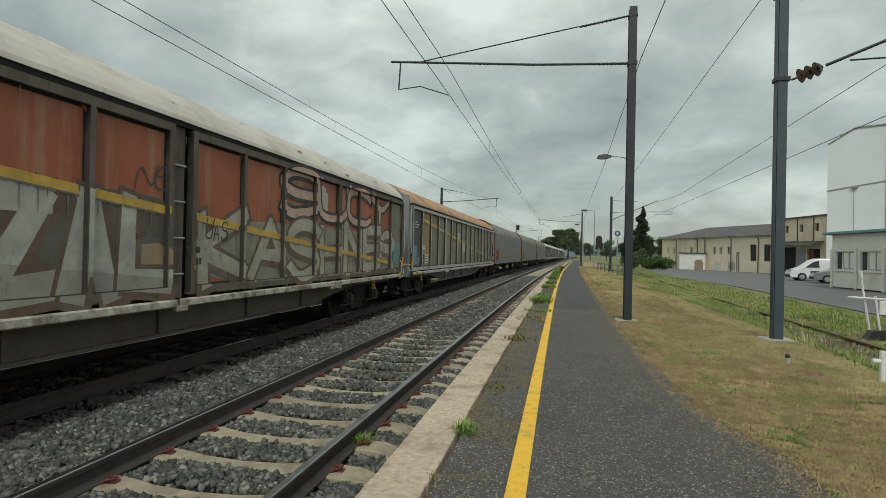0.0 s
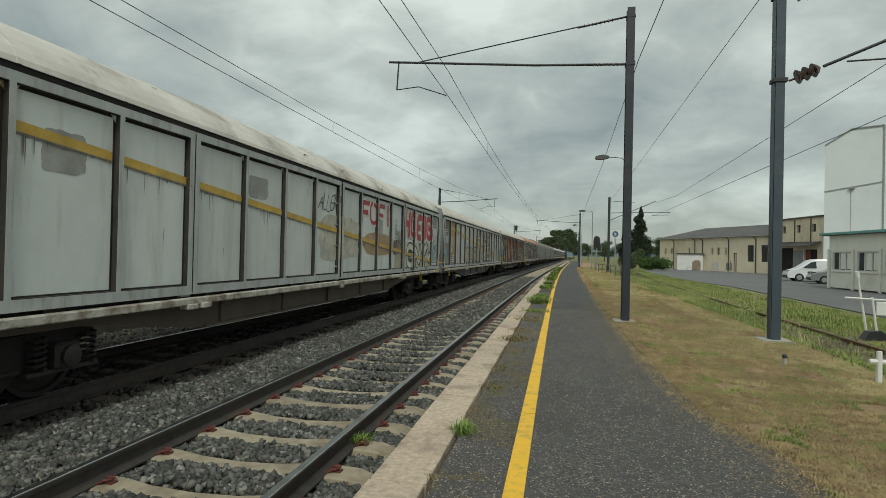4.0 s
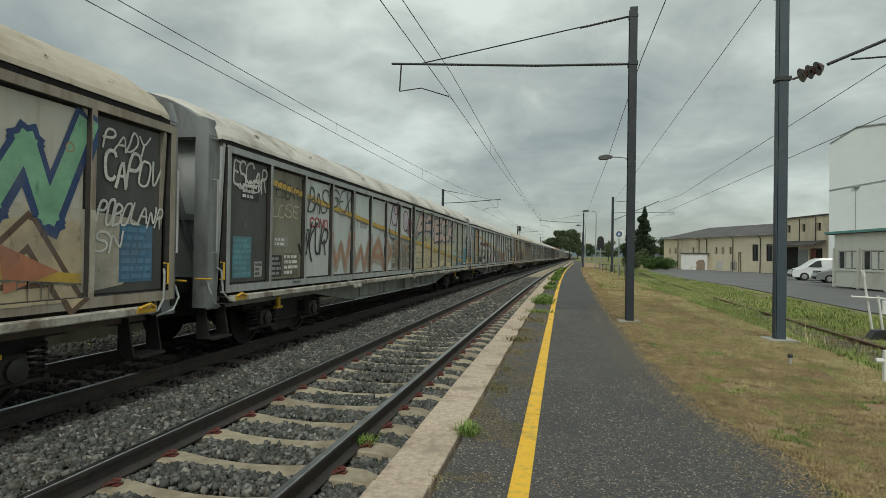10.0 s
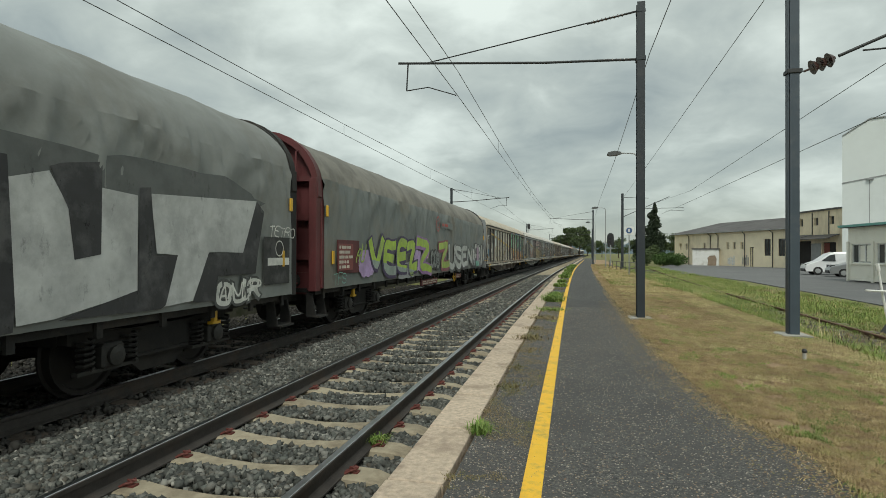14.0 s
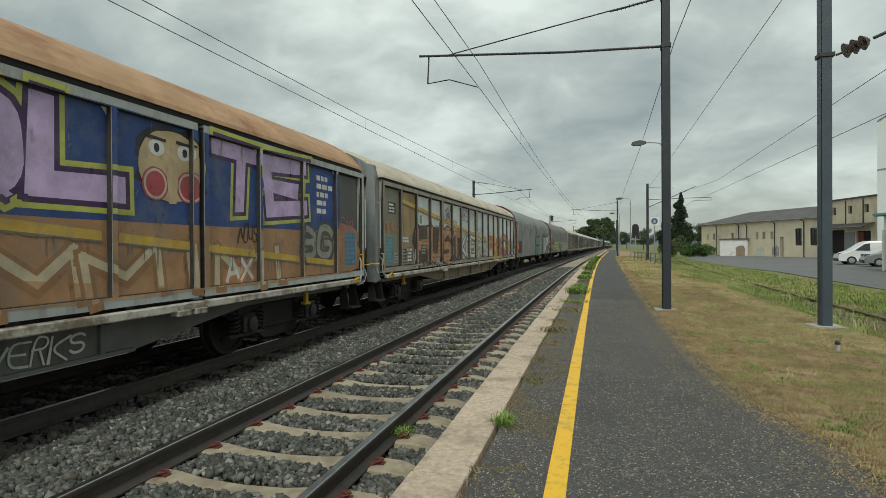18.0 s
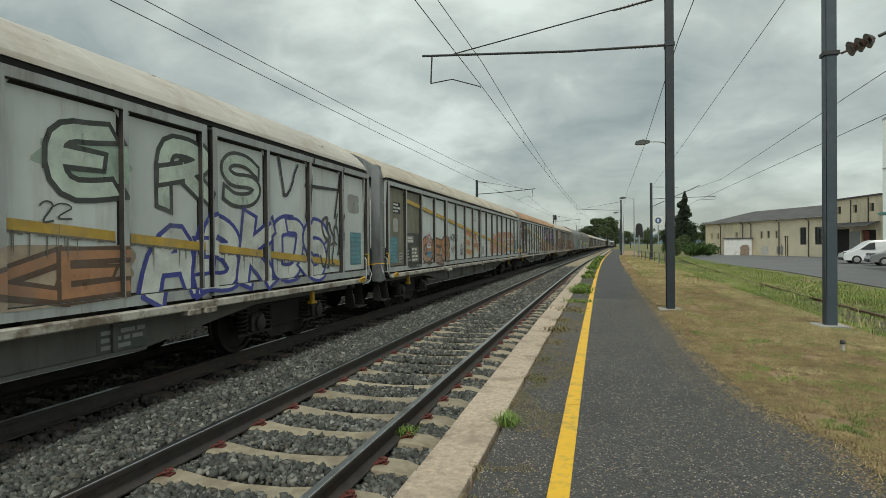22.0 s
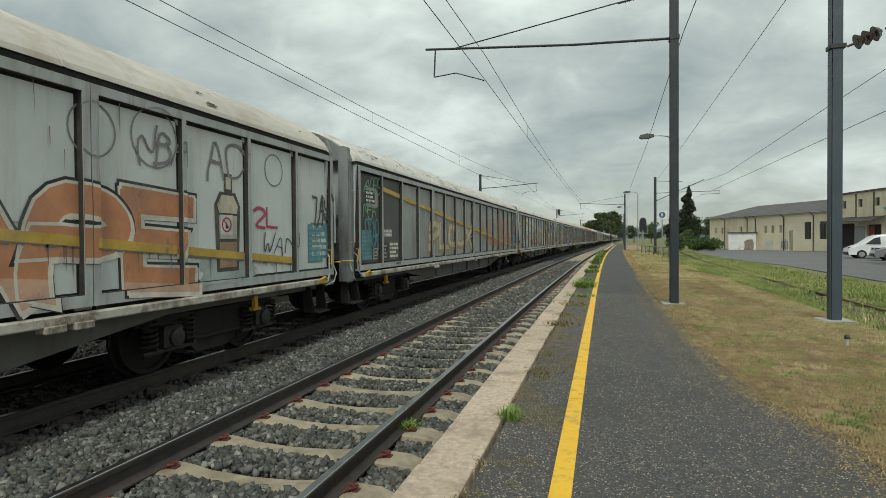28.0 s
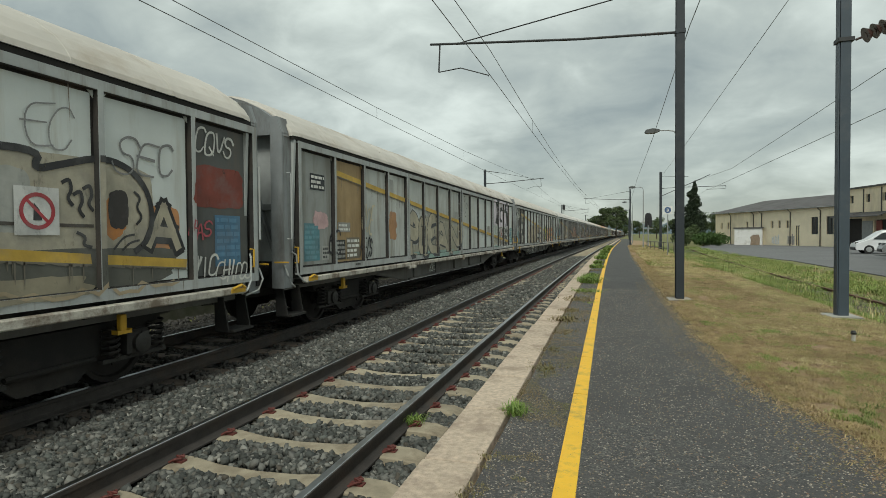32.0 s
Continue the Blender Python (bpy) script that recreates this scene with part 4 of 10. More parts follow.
    box(bm, 1.43, 1.535, -9.75, -0.06, 0.855, 0.945, 0.012)
    box(bm, 1.43, 1.535, 0.06, 9.75, 0.855, 0.945, 0.012)
    keep("guide_bar", bm)
    bm = bmesh.new()
    for k in range(17):
        y = Y0 + 0.2 + k * (Y1 - Y0 - 0.4) / 16
        box(bm, 1.2, 1.43, y - 0.03, y + 0.03, 0.83, 0.90)
        box(bm, 1.36, 1.42, y + 0.22, y + 0.34, 0.90, 0.984)
    keep("bar_bracket", bm)
    bm = bmesh.new()
    for y in (-5.0, -4.72, 0.0, 4.72, 5.0):
        box(bm, 1.425, 1.56, y - 0.10, y + 0.10, 0.80, 0.87, 0.01)
    keep("bar_clamp", bm)
    # middle posts between the door pairs
    bm = bmesh.new()
    for k in (4, 8, 12):
        y = DOORS[k // 4] - 0.03
        box(bm, 1.34, 1.39, y - 0.09, y + 0.09, 0.95, 3.1)
    keep("middle_post", bm)
    bm = bmesh.new()
    for z in (1.25, 1.7, 2.15, 2.6):
        tube(bm, [(1.405, -0.16, z), (1.42, -0.16, z), (1.42, 0.16, z), (1.405, 0.16, z)], 0.014)
    keep("lock_rod", bm)
    # buffers and beam, rear end
    bm = bmesh.new()
    box(bm, -1.3, 1.3, -10.0, -9.962, 0.78, 1.2)
    keep("buffer_beam", bm)
    bm = bmesh.new()
    lathe(bm, [(0.13, -9.96), (0.13, -10.25), (0.09, -10.26), (0.09, -10.44), (0.235, -10.46), (0.24, -10.50), (0.10, -10.535)], 16, (0.0, 0, 1.05), "y")
    keep("buffer", bm)
    bm = bmesh.new()
    tube(bm, [(0, -9.96, 1.05), (0, -10.3, 1.05), (0, -10.42, 1.0), (0, -10.48, 0.9), (0, -10.545, 0.86)], 0.05)
    box(bm, -0.12, 0.12, -10.1, -9.97, 0.9, 1.18)
    tube(bm, [(0.45, -9.98, 0.85), (0.47, -10.2, 0.62), (0.42, -10.42, 0.6), (0.4, -10.545, 0.72)], 0.028)
    tube(bm, [(-0.45, -9.98, 0.85), (-0.47, -10.2, 0.62), (-0.42, -10.42, 0.6), (-0.4, -10.545, 0.72)], 0.028)
    keep("coupling", bm)
    # corner steps and handrails, rear end
    bm = bmesh.new()
    for y in (-10.05, -9.60):
        prism(bm, [(1.15, 0.8), (1.28, 0.8), (1.36, 0.36), (1.15, 0.36)], y - 0.012, y + 0.012)
    box(bm, 1.14, 1.42, -10.04, -9.61, 0.345, 0.375)
    keep("step", bm)
    bm = bmesh.new()
    tube(bm, [(1.42, -10.12, 2.55), (1.49, -10.12, 2.55), (1.49, -10.12, 1.55), (1.42, -10.12, 1.55)], 0.014)
    tube(bm, [(1.41, -10.0, 1.35), (1.46, -9.95, 1.3), (1.47, -9.93, 1.0), (1.50, -9.80, 0.88), (1.50, -9.68, 0.85)], 0.014)
    tube(bm, [(1.41, -10.2, 1.15), (1.47, -10.2, 1.0), (1.47, -10.1, 0.86), (1.40, -9.9, 0.80)], 0.014)
    keep("handrail", bm)
    bm = bmesh.new()
    tube(bm, [(1.44, -9.96, 1.42), (1.50, -9.96, 1.42), (1.50, -9.96, 1.18), (1.44, -9.96, 1.18)], 0.013)
    tube(bm, [(1.3, -10.3, 1.2), (1.52, -10.26, 1.2)], 0.013)
    keep("yellow_handle", bm)
    bm = bmesh.new()
    box(bm, 1.50, 1.54, -9.72, -9.42, 0.87, 0.93, 0.008)
    tube(bm, [(1.54, -9.7, 0.93), (1.56, -9.6, 0.97), (1.54, -9.45, 0.93)], 0.018)
    keep("yellow_catch", bm)
    bm = bmesh.new()
    box(bm, 1.24, 1.30, -8.05, -7.97, 0.62, 0.80, 0.008)
    prism(bm, [(-8.10, 0.60), (-7.92, 0.60), (-7.92, 0.645), (-7.96, 0.63), (-8.06, 0.63), (-8.10, 0.645)], 1.23, 1.31, "x")
    keep("lifting_hook", bm)
    # bogie, centred on its own origin; axle at z 0.46
    bm = bmesh.new()
    side = [(-1.35, 0.62), (-1.35, 0.78), (-0.5, 0.70), (0.5, 0.70), (1.35, 0.78), (1.35, 0.62), (0.62, 0.46), (0.45, 0.32), (-0.45, 0.32), (-0.62, 0.46)]
    box(bm, -0.935, 0.935, -0.22, 0.22, 0.42, 0.72)
    keep("bogie", bm)
    bm = bmesh.new()
    box(bm, -0.935, 0.935, -0.06, 0.06, 0.6, 0.72)
    keep("cross_beam", bm)
    bm = bmesh.new()
    prism(bm, side, 0.94, 1.06, "x")
    keep("side_frame", bm)
    bm = bmesh.new()
    prism(bm, [(-0.5, 0.318), (0.5, 0.318), (0.3, 0.16), (-0.3, 0.16)], 0.98, 1.03, "x")
    keep("spring_plank", bm)
    bm = bmesh.new()
    tube(bm, [(1.09, -0.45, 0.36), (1.09, 0.45, 0.36)], 0.028)
    keep("brake_rod", bm)
    bm = bmesh.new()
    box(bm, 1.07, 1.22, -0.15, 0.15, 0.33, 0.60, 0.03)
    lathe(bm, [(0.11, 1.22), (0.11, 1.26), (0.05, 1.275)], 12, (0, 0, 0.46), "x")
    box(bm, 1.08, 1.16, -0.42, 0.42, 0.30, 0.34)
    keep("axle_box", bm)
    bm = bmesh.new()
    tube(bm, [(1.13 + 0.08 * math.cos(i * 0.9), 0.08 * math.sin(i * 0.9), 0.35 + i * 0.0085) for i in range(38)], 0.017, 5)
    keep("coil_spring", bm)
    bm = bmesh.new()
    for s in (-1, 1):
        lathe(bm, [(0.10, s * 0.66), (0.40, s * 0.69), (0.485, s * 0.70), (0.485, s * 0.725), (0.455, s * 0.735), (0.45, s * 0.835), (0.40, s * 0.835),
                   (0.38, s * 0.80), (0.14, s * 0.80), (0.12, s * 0.87)], 24, (0, 0, 0), "x")
        for a in range(4):
            c, q = math.cos(a * math.pi / 2), math.sin(a * math.pi / 2)
            lathe(bm, [(0.03, s * 0.80), (0.03, s * 0.815)], 8, (0, 0.26 * c, 0.26 * q), "x")
    lathe(bm, [(0.08, -1.1), (0.08, 1.1)], 12, (0, 0, 0), "x")
    keep("wheelset", bm)
    return d


def islands(me):
    """Cut a mesh into its separate pieces, each a mesh of its own."""
    bm = bmesh.new()
    bm.from_mesh(me)
    out, seen = [], set()
    for v in bm.verts:
        if v in seen:
            continue
        stack, comp = [v], {v}
        while stack:
            for e in stack.pop().link_edges:
                for q in e.verts:
                    if q not in comp:
                        comp.add(q)
                        stack.append(q)
        seen |= comp
        piece, at = bmesh.new(), {}
        for q in comp:
            at[q] = piece.verts.new(q.co)
        for f in {f for q in comp for f in q.link_faces}:
            piece.faces.new([at[q] for q in f.verts])
        m = bpy.data.meshes.new(me.name)
        piece.to_mesh(m)
        piece.free()
        out.append(m)
    bm.free()
    return out


def fix(name, material, root, m=None):
    """Place a mesh, or each of its pieces, under a wagon."""
    pieces = MESH[name] if isinstance(MESH[name], list) else [MESH[name]]
    for me in pieces:
        o = place(name, me, material, root)
        if m is not None:
            o.matrix_basis = m
    return o


MESH = meshes()
for name in ("bar_clamp", "guide_bar", "middle_post", "lock_rod", "gutter", "end_brace", "handrail", "yellow_handle", "coupling", "lifting_hook"):
    MESH[name] = islands(MESH[name])
WHEELS = []                    # every wheelset with its wagon's number, to be keyed


def make_bogie(root, y, number):
    bg = place("bogie", MESH["bogie"], M_BOGIE, root)
    bg.location = (0, y, 0)
    for s in (0, 180):
        for name in ("side_frame", "spring_plank", "brake_rod"):
            o = place(name, MESH[name], M_BOGIE, bg)
            o.matrix_basis = pose(0, 0, 0, 0, 0, s)
    for dy in (-1.3, 1.3):
        place("cross_beam", MESH["cross_beam"], M_BOGIE, bg).location = (0, dy, 0)
    for dy in (-0.9, 0.9):
        ws = place("wheelset", MESH["wheelset"], M_WHEEL, bg)
        WHEELS.append((ws, number, dy))
        for s in (1, -1):
            ab = place("axle_box", MESH["axle_box"], M_AXLE, bg)
            ab.matrix_basis = pose(0, dy, 0, 0, 0, 0 if s > 0 else 180)
        for e in (-0.3, 0.3):
            sp = place("coil_spring", MESH["coil_spring"], M_BOGIE, bg)
            sp.location = (0, dy + e, 0)
    return bg


def end_parts(root, sign, frame_mat, cap_mat):
    """The things fixed to one end of a wagon; sign -1: rear, +1: front (mirrored)."""
    flip = Matrix.Diagonal((1, -sign, 1, 1))
    for x in (1, -1):
        o = place("corner_post", MESH["corner_post"], cap_mat, root)
        o.matrix_basis = flip @ Matrix.Diagonal((x, 1, 1, 1))
    for name, mat in (("end_wall", frame_mat), ("end_brace", cap_mat), ("end_cap", cap_mat), ("buffer_beam", M_UNDER),
                      ("coupling", M_BOGIE), ("step", M_UNDER), ("handrail", M_FRAME), ("yellow_handle", M_SAFETY), ("yellow_catch", M_SAFETY), ("lifting_hook", M_SAFETY)):
        fix(name, mat, root, flip)
    for x in (-0.875, 0.875):
        o = place("buffer", MESH["buffer"], M_BOGIE, root)
        o.matrix_basis = Matrix.Translation((x, 0, 0)) @ flip


def sliding_wagon(number, look_of):
    """A bogie wagon with four sliding doors of four panels a side."""
    root = thing("freight_wagon", Matrix(), look_of["label"], "freight wagon", "wagons of the goods train")
    fm, rm, um = look_of.get("frame", M_FRAME), look_of.get("roof", M_ROOF), look_of.get("under", M_UNDERGREY)
    place("body", MESH["body"], M_GUTTER, root)
    place("rear_side", MESH["rear_side"], M_FRAME, root)
    place("roof", MESH["roof"], rm, root)
    fix("gutter", M_GUTTER, root)
    place("sole_bar", MESH["sole_bar"], um, root)
    place("floor_frame", MESH["floor_frame"], M_UNDER, root)
    fix("guide_bar", look_of.get("bar", M_BAR), root)
    tagged(fix("bar_bracket", M_UNDER, root), kind="stuff")
    fix("bar_clamp", M_BAR, root)
    fix("middle_post", fm, root)
    fix("lock_rod", M_FRAME, root)
    gap = look_of.get("gap", 0.0)
    panels = look_of.get("panels", {})
    for dn in range(4):
        dy = DOORS[dn] + (gap * 0.5 if dn == 2 else -gap * 0.5 if dn == 1 else 0)
        door = place("sliding_door", MESH["door_frame"], fm, root)
        door.location = (0, dy, 0)
        place("panel_seal", MESH["panel_seal"], M_GUTTER, door)
        place("gasket", MESH["gasket"], M_POSTSIDE, door)
        for k in range(4):
            q = place("wall_panel", MESH["wall_panel"], panels.get(dn * 4 + k, look_of.get("wall", M_GREY)), door)
            q.location = (0, k * PITCH, 0)
    end_parts(root, -1, fm, look_of.get("cap", M_ENDGREY))
    end_parts(root, 1, fm, look_of.get("cap", M_ENDGREY))
    for y in (-7.4, 7.4):
        make_bogie(root, y, number)
    return root


def tarp_meshes():
    d = {}

    def keep(name, bm):
        bmesh.ops.recalc_face_normals(bm, faces=bm.faces)
        me = bpy.data.meshes.new(name)
        bm.to_mesh(me)
        bm.free()
        d[name] = me

    half = 9.55
    prof = [(1.43, 0.88), (1.435, 1.3), (1.435, 1.7), (1.43, 2.0), (1.425, 2.25), (1.42, 2.45), (1.41, 2.62), (1.40, 2.78), (1.39, 2.9), (1.375, 3.02), (1.34, 3.15), (1.285, 3.28), (1.20, 3.41), (1.11, 3.53), (1.01, 3.62), (0.90, 3.70), (0.75, 3.79), (0.58, 3.86), (0.3, 3.92), (0, 3.94)]
    full = prof + [(-x, z) for x, z in prof[-2::-1]]
    for name, z_from, z_to in (("hood", -1, 2.99), ("hood_top", 2.99, 9)):
        bm = bmesh.new()
        n = 260
        prev = None
        idx = [i for i, p in enumerate(full) if z_from <= p[1] <= z_to or (name == "hood" and p[1] <= 3.03)]
        runs = [idx] if name == "hood_top" else [[i for i in idx if i < 19], [i for i in idx if i > 19]]
        for run in runs:
            prev = None
            for k in range(n + 1):
                y = -half + 2 * half * k / n
                bow = 0.022 * abs(math.sin(math.pi * (y + half) / (2 * half / 11))) ** 0.7
                ring = []
                for i in run:
                    x, z = full[i]
                    w = noise.noise(Vector((x * 0.6, y * 0.9, z * 0.35))) * 0.020 + noise.noise(Vector((x * 2 + 7, y * 3.1, z * 0.8))) * 0.014
                    drop = bow * max(0.0, min(1.0, (z - 2.6) / 0.8)) * 0.75
                    f = max(0.0, (z - 2.9)) / 1.0
                    sag = max(0.0, 1 - abs(z - 2.85) / 0.75)
                    crease = 1 - abs(noise.noise(Vector((y * 2.9 + z * 0.7, z * 0.6, 3)))) * 2.8
                    crease2 = 1 - abs(noise.noise(Vector((y * 1.6 - z * 1.6, z * 0.9, 11)))) * 3.0
                    fold = 0.070 * (max(0, crease) ** 3 + max(0, crease2) ** 3) * (0.22 + 0.78 * sag)
                    ring.append(bm.verts.new((x + math.copysign(w - fold - bow * 0.3, x) * (1 - f * 0.8 if abs(x) > 0.1 else 0), y, z - drop + w * f)))
                if prev:
                    for a in range(len(run) - 1):
                        fc = bm.faces.new((prev[a], prev[a + 1], ring[a + 1], ring[a]))
                        fc.smooth = True
                prev = ring
        keep(name, bm)
    # end bulkhead, rear
    bm = bmesh.new()
    outline = [(x * 0.995, z + 0.02) for x, z in full]
    prism(bm, outline, -9.62, -9.52)
    keep("bulkhead", bm)
    bm = bmesh.new()
    for x in (-1.32, -0.45, 0.45, 1.32):
        h = 3.0 if abs(x) > 1 else 3.75
        box(bm, x - 0.08, x + 0.08, -9.82, -9.621, 0.85, h, 0.01)
    for z in (1.5, 2.25, 3.0):
        box(bm, -1.24, -0.53, -9.74, -9.621, z - 0.05, z + 0.05)
        box(bm, -0.37, 0.37, -9.74, -9.621, z - 0.05, z + 0.05)
        box(bm, 0.53, 1.24, -9.74, -9.621, z - 0.05, z + 0.05)
    rim = [(x * 1.01, z + 0.03) for x, z in prof[6:]]
    rim = rim + [(-x, z) for x, z in rim[-2::-1]]
    inner = [(x * 0.93, z - 0.1) for x, z in rim]
    for a, b, c, e in zip(rim, rim[1:], inner[1:], inner):
        prism(bm, [a, b, c, e], -9.78, -9.621)
    keep("bulkhead_post", bm)
    bm = bmesh.new()
    for x in (0.62, 1.0):
        tube(bm, [(x, -9.80, 1.0), (x, -9.87, 1.0), (x, -9.87, 3.5), (x, -9.70, 3.55)], 0.02)
    for k in range(9):
        tube(bm, [(0.62, -9.87, 1.15 + k * 0.27), (1.0, -9.87, 1.15 + k * 0.27)], 0.014)
    keep("ladder", bm)
    bm = bmesh.new()
    for s in (-1, 1):
        box(bm, min(s * 1.15, s * 1.32), max(s * 1.15, s * 1.32), -9.7, 9.7, 0.78, 0.875)
        for k in range(21):
            y = -9.4 + k * 0.94
            box(bm, min(s * 1.33, s * 1.37), max(s * 1.33, s * 1.37), y - 0.04, y + 0.04, 0.7, 0.87)
    keep("tarp_sole_bar", bm)
    bm = bmesh.new()
    box(bm, -1.14, 1.14, -9.7, 9.7, 0.82, 0.9)
    box(bm, -0.3, 0.3, -9.6, 9.6, 0.55, 0.82)
    keep("tarp_floor", bm)
    bm = bmesh.new()
    box(bm, 1.20, 1.26, -1.9, 0.3, 0.50, 0.70, 0.02)
    box(bm, 1.20, 1.26, 3.5, 4.6, 0.52, 0.72, 0.02)
    for y in (-1.7, 0.1, 3.45, 4.45):
        box(bm, 1.16, 1.199, y - 0.04, y + 0.04, 0.5, 0.82)
    keep("data_plate", bm)
    bm = bmesh.new()
    tube(bm, [(1.30, 3.0 + 0.19 * math.cos(i * math.tau / 24), 0.62 + 0.19 * math.sin(i * math.tau / 24)) for i in range(25)], 0.018, 6)
    for i in range(5):
        tube(bm, [(1.28, 3.0, 0.62), (1.30, 3.0 + 0.18 * math.cos(i * math.tau / 5), 0.62 + 0.18 * math.sin(i * math.tau / 5))], 0.012, 5)
    tube(bm, [(1.20, 3.0, 0.62), (1.31, 3.0, 0.62)], 0.03, 8)
    keep("hand_wheel", bm)
    bm = bmesh.new()
    box(bm, 1.455, 1.49, -9.25, -9.17, 1.35, 1.62, 0.01)
    box(bm, 1.455, 1.49, -9.52, -9.44, 2.28, 2.5, 0.01)
    keep("yellow_latch", bm)
    bm = bmesh.new()
    box(bm, 1.462, 1.48, -9.0, -7.85, 1.15, 1.85, 0.004)
    keep("number_panel", bm)
    bm = bmesh.new()
    for k in range(11):
        y = -half + 0.9 + k * 1.74
        tube(bm, [(1.475, y, 0.92), (1.48, y, 2.1), (1.465, y, 2.75)], 0.012)
    keep("strap", bm)
    return d


MESH.update(tarp_meshes())
for name in ("bulkhead_post", "ladder", "yellow_latch", "data_plate"):
    MESH[name] = islands(MESH[name])


def tarp_wagon(number, look_of):
    """A bogie flat wagon under a grey tarpaulin hood between two steel bulkheads."""
    root = thing("tarpaulin_wagon", Matrix(), look_of["label"], "freight wagon", "wagons of the goods train")
    place("hood", MESH["hood"], look_of.get("hood", M_TARP), root)
    place("hood_top", MESH["hood_top"], look_of.get("top", M_TARPROOF), root)
    place("sole_bar", MESH["tarp_sole_bar"], M_UNDER, root)
    place("floor_frame", MESH["tarp_floor"], M_UNDER, root)
    fix("data_plate", M_REDEND, root)
    place("hand_wheel", MESH["hand_wheel"], M_SAFETY, root)
    place("number_panel", MESH["number_panel"], M_REDEND, root)
    for sign in (-1, 1):
        flip = Matrix.Diagonal((1, -sign, 1, 1))
        end = M_REDEND if sign < 0 else M_UNDER
        for name, mat in (("bulkhead", end), ("bulkhead_post", end), ("ladder", end), ("yellow_latch", M_SAFETY)):
            fix(name, mat, root, flip)
        shift = Matrix.Translation((0, sign * (TLEN - LEN) / 2, 0)) @ flip
        for name, mat in (("buffer_beam", M_REDEND), ("coupling", M_BOGIE), ("step", M_UNDER), ("lifting_hook", M_SAFETY)):
            fix(name, mat, root, shift)
        for x in (-0.875, 0.875):
            o = place("buffer", MESH["buffer"], M_BOGIE, root)
            o.matrix_basis = Matrix.Translation((x, 0, 0)) @ shift
    for y in (-6.9, 6.9):
        make_bogie(root, y, number)
    return root


